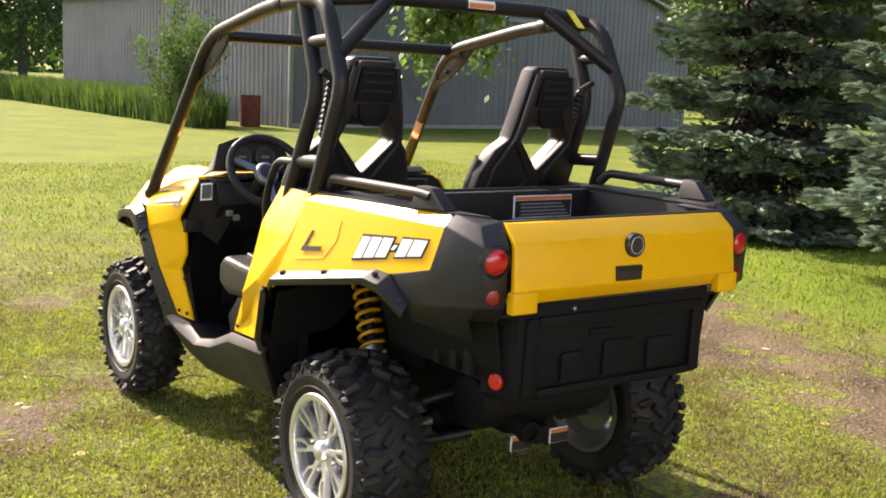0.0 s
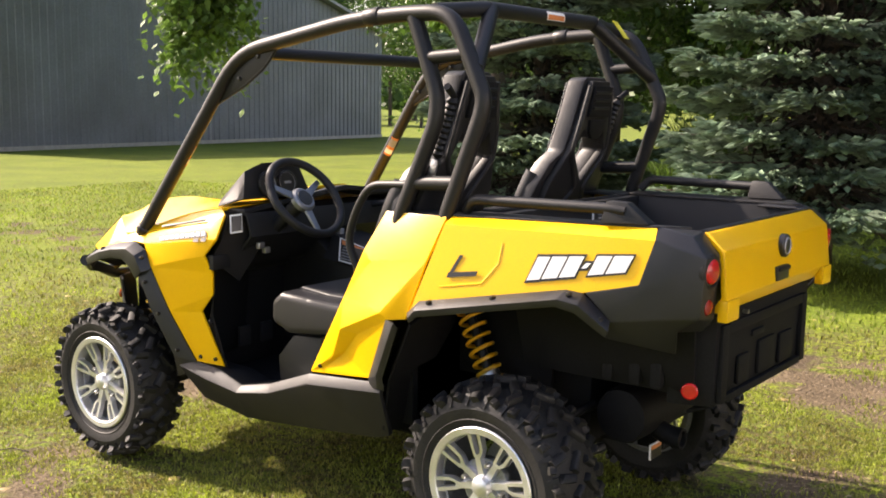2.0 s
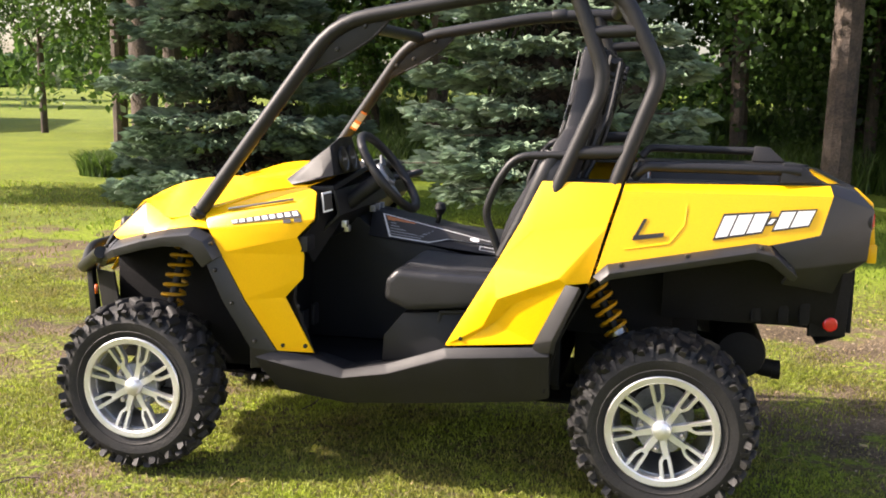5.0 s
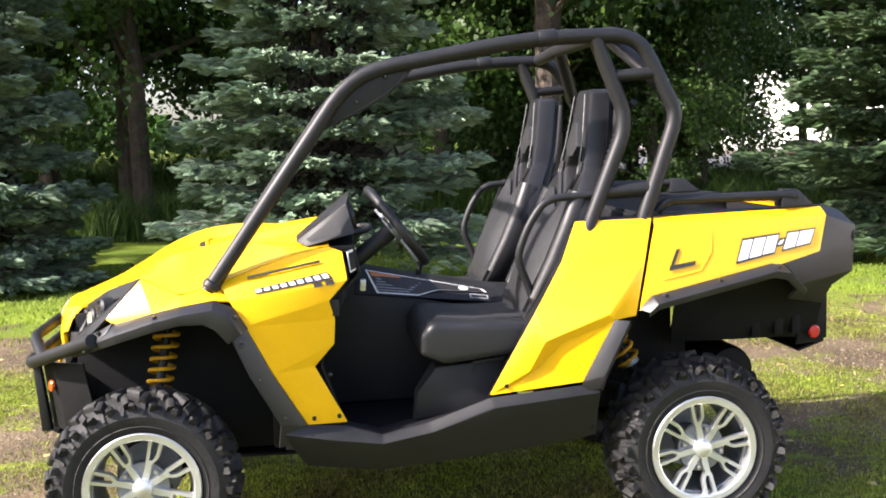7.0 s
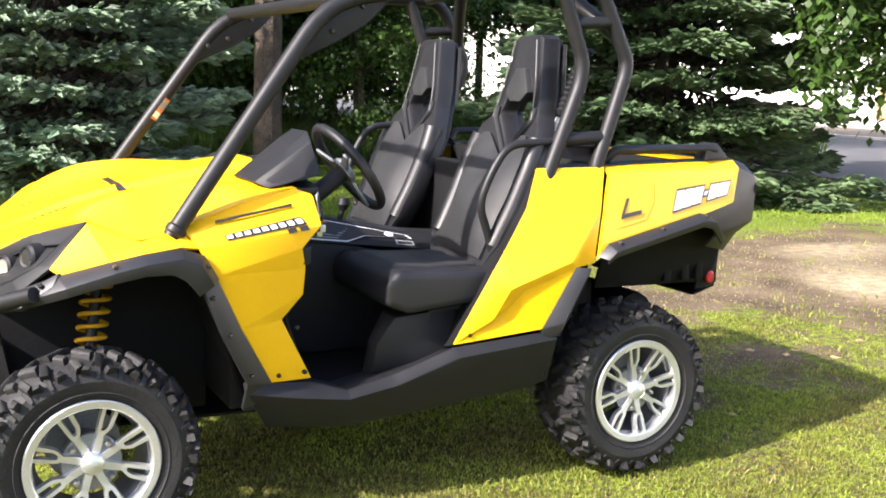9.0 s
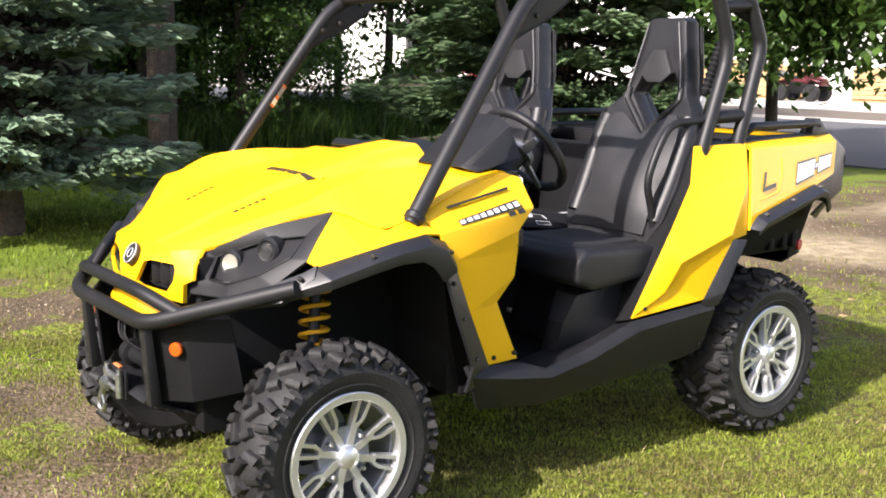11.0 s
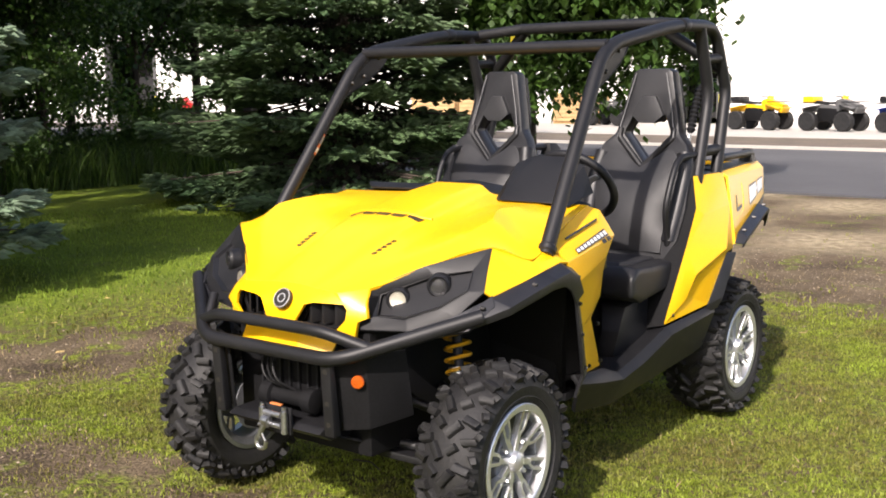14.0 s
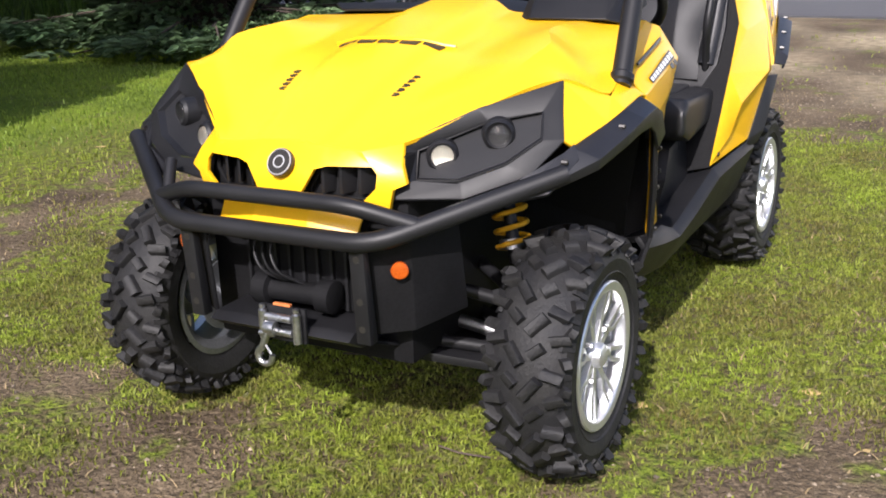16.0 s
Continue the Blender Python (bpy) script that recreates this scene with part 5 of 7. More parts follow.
for s in (1, -1):
    seat(0.380 if s > 0 else -0.425)
    # belt retractor boot and strap on the outer hoop
    belt_top = Vector((0.225, s * 0.555, 1.520))
    belt_bot = Vector((0.300, s * 0.548, 1.315))
    d = belt_bot - belt_top
    bt = add("seat_belt", tube([belt_top + Vector((-0.01, s * 0.05, 0.03)), belt_top], 0.012, 0), M_BLACK, label="seat belt with ribbed black boot")
    bm = lathe([(0.010, 0.0)] + [((0.021 if i % 2 else 0.015), d.length * (0.03 + 0.9 * i / 20)) for i in range(21)] + [(0.010, d.length * 0.96)], 16, "z")
    bmesh.ops.transform(bm, matrix=Matrix.Translation(belt_top) @ d.to_track_quat("Z", "Y").to_matrix().to_4x4(), verts=bm.verts)
    add("belt_boot", bm, M_BLACK, bt)
    add("belt_tongue", box(-0.014, 0.014, -0.004, 0.004, -0.07, 0.0, 0.003), M_STEEL, bt, m=Matrix.Translation(belt_bot) @ pose(0, 0, 0, 0, -18, 0))
    strap = [belt_bot + Vector((0.01, 0, -0.05)), Vector((0.43, s * 0.525, 1.12)), Vector((0.52, s * 0.535, 0.92)), Vector((0.56, s * 0.54, 0.80))]
    sb = []
    for p in strap:
        sb += [(p.x + 0.006, p.y - 0.022, p.z), (p.x + 0.006, p.y + 0.022, p.z)]
    add("belt_strap", shell(sb, [(2 * i, 2 * i + 1, 2 * i + 3, 2 * i + 2) for i in range(3)], 0.003, (1, 0, 0)), M_INK, bt)

# roll cage
CR = 0.0262
cage = add("roll_cage", tube([(0.240, 0.36, 1.806), (0.240, -0.36, 1.806)], CR, 0), M_TUBE, label="black tubular roll cage")
for s in (1, -1):
    S = lambda pts: [flip(p, s) for p in pts]
    add("cage_side_rail", tube(S([(1.690, 0.648, 0.965), (1.185, 0.585, 1.668), (0.620, 0.598, 1.766), (0.380, 0.602, 1.780), (0.195, 0.604, 1.776), (0.070, 0.612, 1.520), (0.075, 0.614, 1.470), (0.195, 0.630, 1.140), (0.205, 0.630, 1.05)]), CR, 0.13), M_TUBE, cage)
    add("cage_front_leg", tube(S([(0.350, 0.602, 1.770), (0.252, 0.604, 1.520), (0.256, 0.606, 1.440), (0.385, 0.622, 1.130), (0.40, 0.622, 1.05)]), CR, 0.10), M_TUBE, cage)
    add("cage_brace", tube(S([(0.285, 0.603, 1.640), (0.118, 0.608, 1.650)]), 0.021, 0), M_TUBE, cage)
    add("cage_brace", tube(S([(0.335, 0.612, 1.242), (0.155, 0.62, 1.250)]), 0.024, 0), M_TUBE, cage)
    add("cage_diagonal", tube(S([(0.105, 0.608, 1.600), (0.232, 0.345, 1.802)]), CR, 0), M_TUBE, cage)
    add("cage_roof_end", tube(S([(0.240, 0.36, 1.806), (0.270, 0.60, 1.782)]), CR, 0), M_TUBE, cage)
    gus = add("cage_gusset", holed([(1.325, 1.475), (1.185, 1.668), (0.965, 1.714), (1.045, 1.622), (1.150, 1.556), (1.240, 1.516)], [], 0.012, lambda u, v, d: (u, s * (0.578 + d), v), 0.003), M_TUBE, cage)
    add("gusset_edge", tube(S([(1.332, 0.594, 1.465), (1.240, 0.584, 1.512), (1.150, 0.584, 1.552), (1.041, 0.584, 1.620), (0.957, 0.588, 1.716)]), 0.006, 0.05, 8), M_TUBE, gus)
    for gx, gz in ((1.255, 1.545), (1.170, 1.635), (1.175, 1.575), (1.075, 1.655)):
        add("gusset_bolt", lathe([(0.001, -0.017), (0.007, -0.016), (0.010, -0.010), (0.010, 0.0)], 8), M_INK, gus, m=pose(gx, s * 0.582, gz, 0, 0, 0 if s > 0 else 180))
        add("gusset_bolt", lathe([(0.001, 0.017), (0.006, 0.016), (0.009, 0.010), (0.009, -0.006)], 8), M_INK, gus, m=pose(gx, s * 0.582, gz, 0, 0, 0 if s > 0 else 180))
    foot = add("cage_foot", lathe([(0.027, 0.0), (0.032, 0.006), (0.032, 0.022), (0.027, 0.028)], 18, "z"), M_TUBE, cage, m=Matrix.Translation((1.684, s * 0.648, 0.972)) @ Vector((-0.58, -s * 0.07, 0.81)).to_track_quat("Z", "Y").to_matrix().to_4x4())
    pst = Vector((1.690, 0.648, 0.965))
    pdir = (Vector((1.185, 0.585, 1.668)) - pst).normalized()
    for t0, t1, c in ((0.36, 0.46, M_ORANGE), (0.37, 0.395, M_WHITE), (0.41, 0.45, M_GREYDECAL)):
        lift = 0.001 if c is M_ORANGE else 0.0018
        a, b = pst + pdir * t0, pst + pdir * t1
        bm = bmesh.new()
        nn = Vector((-0.55, -0.75, -0.3))
        nn = (nn - pdir * nn.dot(pdir)).normalized()
        tt = pdir.cross(nn)
        rows = []
        for p in (a, b):
            rows.append([bm.verts.new(flip(p + (nn * math.cos(w) + tt * math.sin(w)) * (CR + lift), s)) for w in (-0.7, -0.35, 0, 0.35, 0.7)])
        for i in range(4):
            bm.faces.new((rows[0][i], rows[0][i + 1], rows[1][i + 1], rows[1][i]))
        add("pillar_sticker", bm, c, cage, "orange warning sticker" if c is M_ORANGE else "")
    add("rail_coupler", lathe([(CR + 0.002, -0.03), (CR + 0.003, -0.028), (CR + 0.003, 0.028), (CR + 0.002, 0.03)], 18, "z"), M_TUBE, cage, m=Matrix.Translation((0.52, s * 0.6, 1.774)) @ Vector((1, 0, -0.1)).to_track_quat("Z", "Y").to_matrix().to_4x4())
add("cage_front_bar", tube([(1.155, 0.585, 1.672), (1.155, -0.585, 1.672)], 0.024, 0), M_TUBE, cage)
for y0, y1, c, lift in ((-0.10, 0.02, M_WHITE, 0.001), (-0.095, 0.015, M_INK, 0.0016)):
    bm = bmesh.new()
    rows = [[bm.verts.new((0.240 - math.cos(a) * (CR + lift), y, 1.806 + math.sin(a) * (CR + lift))) for a in ((-0.5, -0.1, 0.3, 0.7) if c is M_WHITE else (-0.4, -0.1, 0.1, 0.25))] for y in (y0, y1)]
    for i in range(3):
        bm.faces.new((rows[0][i], rows[0][i + 1], rows[1][i + 1], rows[1][i]))
    add("bar_sticker", bm, c if c is M_WHITE else M_ORANGE, cage)
add("warning_tag", shell([(0.195, -0.425, 1.822), (0.19, -0.455, 1.817), (0.15, -0.485, 1.752), (0.155, -0.455, 1.755)], [(0, 1, 2, 3)], 0.003, (-1, 0, 0)), M_WARN, cage, "yellow warning tag")

# cargo box
cb = add("cargo_box", shell([(0.14, -0.50, 0.88), (0.14, 0.50, 0.88), (-0.60, 0.46, 0.88), (-0.60, -0.46, 0.88), (0.14, -0.52, 1.155), (0.14, 0.52, 1.155), (-0.56, 0.47, 1.155), (-0.56, -0.47, 1.155)], [(0, 1, 2, 3), (0, 4, 5, 1), (1, 5, 6, 2), (0, 3, 7, 4)], 0.012, (0, 0, 1), 0.004), M_BLACK, label="black plastic cargo box")
for s in (1, -1):
    add("box_rim", shell([flip(p, s) for p in [(0.16, 0.64, 1.157), (-0.495, 0.565, 1.166), (-0.56, 0.47, 1.16), (0.14, 0.51, 1.157)]], [(0, 1, 2, 3)], 0.01, (0, 0, 1), 0.003), M_BLACK, cb)
    add("box_under_side", shell([flip(p, s) for p in [(0.02, 0.50, 0.90), (-0.36, 0.56, 0.92), (-0.58, 0.47, 0.90), (-0.56, 0.40, 0.64), (-0.42, 0.42, 0.655), (-0.20, 0.44, 0.66), (0.02, 0.42, 0.66)]], [(0, 1, 2, 3, 4, 5, 6)], 0.012, (0, s, 0), 0.0), M_DARK, cb)
    for x in (-0.30, -0.39, -0.46):
        add("box_rib", box(x - 0.018, x + 0.018, min(s * 0.43, s * 0.462), max(s * 0.43, s * 0.462), 0.67, 0.80, 0.008), M_DARK, cb)
    add("red_reflector", lathe([(0.025, -0.004), (0.025, 0.005), (0.021, 0.008), (0.001, 0.009)], 28, "z"), M_RED, cb, "round red side reflector", m=Matrix.Translation((-0.552, s * 0.418, 0.668)) @ Vector((-0.25, s * 0.97, 0.0)).to_track_quat("Z", "Y").to_matrix().to_4x4())
add("front_wall", box(0.10, 0.16, -0.54, 0.54, 0.87, 1.145, 0.006), M_BLACK, cb)
lw = add("box_label", box(0.092, 0.099, -0.42, -0.14, 1.045, 1.128, 0.001), M_WHITE, cb, "white and orange warning label")
add("label_head", box(0.089, 0.095, -0.415, -0.145, 1.112, 1.125, 0.0), M_ORANGE, cb)
add("label_field", box(0.089, 0.095, -0.415, -0.145, 1.049, 1.110, 0.0), M_INK, cb)
for i in range(4):
    add("writing_bar", box(0.087, 0.092, -0.40 + 0.01 * i, -0.17, 1.056 + i * 0.013, 1.061 + i * 0.013, 0.0), M_GREYDECAL, cb)

# tailgate with lower ledge
tv = [(-0.600, 0.452, 1.146), (-0.600, -0.452, 1.146), (-0.655, 0.458, 1.098), (-0.655, -0.458, 1.098), (-0.670, 0.462, 0.960), (-0.670, -0.462, 0.960), (-0.640, 0.462, 0.915), (-0.640, -0.462, 0.915), (-0.560, 0.45, 1.146), (-0.56, -0.45, 1.146)]
tg = add("tailgate", shell(tv, [(0, 1, 3, 2), (2, 3, 5, 4), (4, 5, 7, 6), (8, 9, 1, 0)], 0.02, (-1, 0, 0), 0.006), M_YELLOW, label="glossy yellow cargo tailgate with handle recess")
for y in (0.425, -0.425):
    add("gate_foot", box(-0.676, -0.645, y - 0.045, y + 0.045, 0.895, 0.958, 0.006), M_YELLOW, tg)
add("gate_liner", box(-0.592, -0.566, -0.447, 0.447, 0.90, 1.150, 0.004), M_BLACK, tg, "black inner face of the tailgate")
add("handle_recess", box(-0.6745, -0.655, -0.03, 0.075, 0.965, 1.010, 0.003), M_INK, tg, "dark handle recess")
add("handle", box(-0.682, -0.666, -0.025, 0.070, 0.995, 1.008, 0.004), M_BLACK, tg)
add("badge", lathe([(0.037, 0.01), (0.037, -0.006), (0.033, -0.010), (0.001, -0.011)], 32, "x"), M_INK, tg, "dark round badge with pale ring", m=pose(-0.665, 0.0, 1.070))
add("badge_ring", lathe([(0.0235, 0), (0.0255, -0.003), (0.0275, 0)], 32, "x", closed=True), M_PIPING, tg, m=pose(-0.6755, 0.0, 1.070))
# lower rear cladding, exhaust, hitch
rb = add("rear_cladding", shell([(-0.620, 0.40, 0.905), (-0.620, -0.40, 0.905), (-0.610, 0.385, 0.62), (-0.610, -0.385, 0.62), (-0.52, 0.36, 0.58), (-0.52, -0.36, 0.58), (-0.50, 0.44, 0.90), (-0.50, -0.44, 0.90), (-0.48, 0.42, 0.62), (-0.48, -0.42, 0.62)], [(0, 1, 3, 2), (2, 3, 5, 4), (0, 2, 8, 6), (1, 3, 9, 7)], 0.012, (-1, 0, 0), 0.005), M_DARK, label="black lower rear cladding")
for y0, y1, z0, z1 in ((0.325, 0.372, 0.63, 0.865), (-0.372, -0.325, 0.63, 0.865), (-0.325, 0.325, 0.835, 0.868), (-0.325, 0.325, 0.625, 0.650)):
    add("cladding_border", box(-0.630, -0.612, y0, y1, z0, z1, 0.006), M_DARK, rb)
for y0, y1, z0, z1 in ((0.02, 0.12, 0.79, 0.812), (0.14, 0.23, 0.66, 0.75), (-0.08, 0.06, 0.66, 0.77), (-0.25, -0.13, 0.66, 0.76)):
    add("cladding_boss", box(-0.626, -0.612, y0, y1, z0, z1, 0.008), M_DARK, rb)
add("gate_latch_pin", lathe([(0.007, -0.02), (0.007, 0.004), (0.001, 0.006)], 10, "z"), M_STEEL, rb, m=pose(-0.632, 0.20, 0.885, 0, -90, 0))
add("engine_block", box(-0.12, 0.34, -0.22, 0.22, 0.36, 0.66, 0.03), M_DARK)
add("gearcase", prism([(-0.20, 0.34), (-0.24, 0.42), (-0.20, 0.50), (-0.05, 0.52), (0.10, 0.48), (0.10, 0.34)], "y", -0.10, 0.08, 0.02), M_DARK)
ex = add("muffler", lathe([(0.03, 0.31), (0.085, 0.30), (0.092, 0.27), (0.092, -0.22), (0.085, -0.25), (0.03, -0.26)], 32), M_DARK, label="dark exhaust muffler", m=pose(-0.27, 0, 0.51))
add("tail_pipe", tube([(-0.30, 0.15, 0.47), (-0.35, 0.16, 0.44), (-0.41, 0.16, 0.43)], 0.034, 0.03), M_DARK, ex, m=pose(0.27, 0, -0.51))
add("pipe_mouth", lathe([(0.028, 0.0), (0.036, 0.0), (0.036, 0.03), (0.028, 0.03)], 24, "x", closed=True), M_DARK, ex, m=pose(-0.155, 0.16, -0.08))
hi = add("tow_hitch", box(-0.30, -0.20, -0.03, 0.03, 0.33, 0.39, 0.006), M_DARK, label="black square tow hitch with warning labels")
for y in (0.10, -0.07):
    add("hitch_plate", box(-0.305, -0.298, y - 0.04, y + 0.04, 0.325, 0.378, 0.002), M_WHITE, hi)
    add("hitch_field", box(-0.308, -0.302, y - 0.037, y + 0.037, 0.328, 0.361, 0.0), M_INK, hi)
    add("hitch_head", box(-0.308, -0.302, y - 0.036, y + 0.036, 0.362, 0.374, 0.0), M_ORANGE, hi)

# side lettering shown as plain slanted bars
for s in (1, -1):
    S = lambda pts: [flip(p, s) for p in pts]
    base = S([(1.640, 0.668, 0.965), (1.300, 0.635, 1.050), (1.232, 0.668, 0.985), (1.620, 0.694, 0.935)])
    # the panel between shoulder line (upper) and flank line (lower)
    def on_cheek(u, v, lift):
        p = grid(*base, u, v)
        return p + Vector((0, s * lift * 0.9, lift * 0.4))
    def bar(u0, u1, v0, v1, lean, lift, material, name):
        qd = [(u0 + lean, v0), (u1 + lean, v0), (u1, v1), (u0, v1)]
        add(name, shell([tuple(on_cheek(u, v, lift)) for u, v in qd], [(0, 1, 2, 3)], 0.001, (0, s, 0.3)), material, fp)
    for i in range(9):
        u0 = 0.24 + i * 0.074
        bar(u0 - 0.006, u0 + 0.068, 0.50, 0.86, 0.012, 0.0035, M_INK, "decal_outline")
        bar(u0 + 0.004, u0 + 0.052, 0.57, 0.78, 0.010, 0.0050, M_WHITE, "decal_bar")
    for u0 in (0.70, 0.80):
        bar(u0, u0 + 0.07, 0.90, 1.12, 0.02, 0.0045, M_INK, "decal_bar")


# ---- ground ----
def smooth(a, b, v):
    t = np.clip((v - a) / (b - a), 0, 1)
    return t * t * (3 - 2 * t)


def bare_amount(x, y):
    """How worn the turf is: the drive that crosses behind the vehicle, and soil patches."""
    x, y = np.asarray(x, float), np.asarray(y, float)
    track = -2.62 - 0.26 * x - 0.012 * x * x
    b = 0.78 * np.exp(-((y - track) / (0.62 + 0.07 * np.abs(x))) ** 2) * smooth(9, 3, x)
    b = np.maximum(b, (0.86 + 0.11 * np.sin(1.7 * x + 0.6 * y) * np.sin(2.1 * y - 0.5 * x)) * smooth(-1.8, -4.0, x) * smooth(-5.5, -3.0, y) * smooth(6.0, 3.5, y))
    for cx, cy, rx, ry, k in ((2.7, -1.35, 1.0, 0.6, 0.80), (2.48, -0.45, 0.45, 0.40, 0.82), (1.72, 1.28, 0.5, 0.22, 0.8), (2.25, 0.75, 0.3, 0.2, 0.5), (3.2, -0.9, 0.8, 0.5, 0.6), (-1.9, -0.4, 0.9, 0.6, 0.6), (-0.9, -0.7, 1.0, 0.7, 0.72), (2.0, 1.0, 0.45, 0.25, 0.55), (1.1, 1.1, 0.5, 0.3, 0.42), (-0.6, 1.6, 0.6, 0.3, 0.35), (4.2, 0.4, 0.6, 0.4, 0.5), (6.5, 0.8, 1.2, 0.7, 0.45), (0.2, 2.2, 0.9, 0.5, 0.4), (2.6, 2.6, 0.9, 0.5, 0.38), (9.0, -3.5, 2.0, 0.8, 0.4)):
        b = np.maximum(b, k * np.exp(-((x - cx) / rx) ** 2 - ((y - cy) / ry) ** 2))
    return b


def lushness(x, y):
    """Thicker, greener turf towards the wood."""
    return np.maximum(smooth(-3.4, -5.0, y) * smooth(8.0, 4.5, x), 0.55 * smooth(4.5, 8.5, x))


def ground_height(x, y):
    return 0.012 * np.sin(x * 1.3 + 0.7 * y) * np.sin(y * 1.1 + 0.4) - 0.012


def ground():
    near = list(np.arange(-12, 14.01, 0.22))
    xs = np.array([-900, -400, -200, -100, -60, -40, -30, -22, -16] + near + [17, 22, 30, 40, 60, 100, 200, 400, 900])
    ys = np.array([-900, -400, -200, -100, -60, -40, -30, -22, -17] + list(np.arange(-14, 8.01, 0.22)) + [10, 14, 20, 30, 60, 100, 200, 400, 900])
    X, Y = np.meshgrid(xs, ys)
    Z = ground_height(X, Y)
    me = bpy.data.meshes.new("ground")
    nx, ny = len(xs), len(ys)
    verts = np.stack([X, Y, Z], -1).reshape(-1, 3)
    faces = [(j * nx + i, j * nx + i + 1, (j + 1) * nx + i + 1, (j + 1) * nx + i) for j in range(ny - 1) for i in range(nx - 1)]
    me.from_pydata(verts.tolist(), [], faces)
    at = me.attributes.new("bare", "FLOAT", "POINT")
    at.data.foreach_set("value", bare_amount(X, Y).reshape(-1).astype(np.float32))
    lu = me.attributes.new("lush", "FLOAT", "POINT")
    lu.data.foreach_set("value", lushness(X, Y).reshape(-1).astype(np.float32))
    ob = mesh_part("ground", me, M_GROUND, sharp=180)
    return tagged(ob, "patchy mown lawn thinning to bare soil and gravel", "ground", kind="structure")


ground()
rng = np.random.default_rng(7)


def blades(name, label, category, x, y, height, width, lean, material):
    """Many single blades as one object."""
    n = len(x)
    a = rng.uniform(0, 2 * np.pi, n)
    h = height * rng.uniform(0.55, 1.3, n)
    w = width * rng.uniform(0.6, 1.3, n)
    la = rng.uniform(0, 2 * np.pi, n)
    ll = h * rng.uniform(0.1, 1.0, n) * lean
    z = ground_height(x, y)
    ca, sa = np.cos(a) * w, np.sin(a) * w
    v = np.empty((n, 5, 3))
    mx, my = x + np.cos(la) * ll * 0.35, y + np.sin(la) * ll * 0.35
    v[:, 0] = np.stack([x - ca, y - sa, z - 0.005], -1)
    v[:, 1] = np.stack([x + ca, y + sa, z - 0.005], -1)
    v[:, 2] = np.stack([mx + ca * 0.75, my + sa * 0.75, z + h * 0.6], -1)
    v[:, 3] = np.stack([mx - ca * 0.75, my - sa * 0.75, z + h * 0.6], -1)
    v[:, 4] = np.stack([x + np.cos(la) * ll, y + np.sin(la) * ll, z + h], -1)
    base = np.arange(n)[:, None] * 5
    quads = (base + np.array([[0, 1, 2, 3]])).tolist()
    tris = (base + np.array([[3, 2, 4]])).tolist()
    me = bpy.data.meshes.new(name)
    me.from_pydata(v.reshape(-1, 3).tolist(), [], quads + tris)
    return tagged(mesh_part(name, me, material, sharp=0), label, category, kind="stuff")


def scatter(n, x0, x1, y0, y1, power=1.0, straw=False):
    x, y = rng.uniform(x0, x1, n), rng.uniform(y0, y1, n)
    b = bare_amount(x, y)
    clump = 0.5 + 0.5 * np.sin(x * 5.1 + 2 * np.sin(y * 3.3)) * np.sin(y * 4.7 + 1.7 * np.sin(x * 2.9))
    keep = rng.uniform(0, 1, n) < np.clip(1.08 - b * 1.35 + (clump - 0.5) * 1.0, 0.03, 1) ** power
    return x[keep], y[keep]


gx, gy = scatter(430000, -3.0, 5.2, -3.4, 2.5, 1.6)
fade = np.minimum.reduce([gx + 3.0, 5.2 - gx, gy + 3.4, 2.5 - gy])
edge = rng.uniform(0, 1, len(gx)) < np.clip(fade / 1.2, 0, 1)
gx, gy = gx[edge], gy[edge]
blades("grass", "short yellow-green mown grass", "grass", gx, gy, 0.016, 0.0032, 1.3, M_GRASS)
gx, gy = scatter(130000, -9, 14, -9.5, 3.5, 1.3)
out_of_near = (gx < -2.2) | (gx > 4.4) | (gy < -2.6) | (gy > 1.7)
gx, gy = gx[out_of_near], gy[out_of_near]
wooded = lushness(gx, gy) > rng.uniform(0.2, 0.8, len(gx))
blades("grass", "short yellow-green mown grass of the open lawn", "grass", gx[~wooded], gy[~wooded], 0.030, 0.006, 0.9, M_GRASS)
blades("grass", "thick green mown grass towards the trees", "grass", gx[wooded], gy[wooded], 0.034, 0.006, 0.9, M_LUSH)
sx, sy = rng.uniform(-4.5, 6, 30000), rng.uniform(-4.5, 3, 30000)
keep = rng.uniform(0, 1, 30000) < 0.26 + 0.20 * bare_amount(sx, sy)
blades("dry_grass", "dry straw lying in the turf", "grass", sx[keep], sy[keep], 0.018, 0.002, 4.0, M_STRAW)


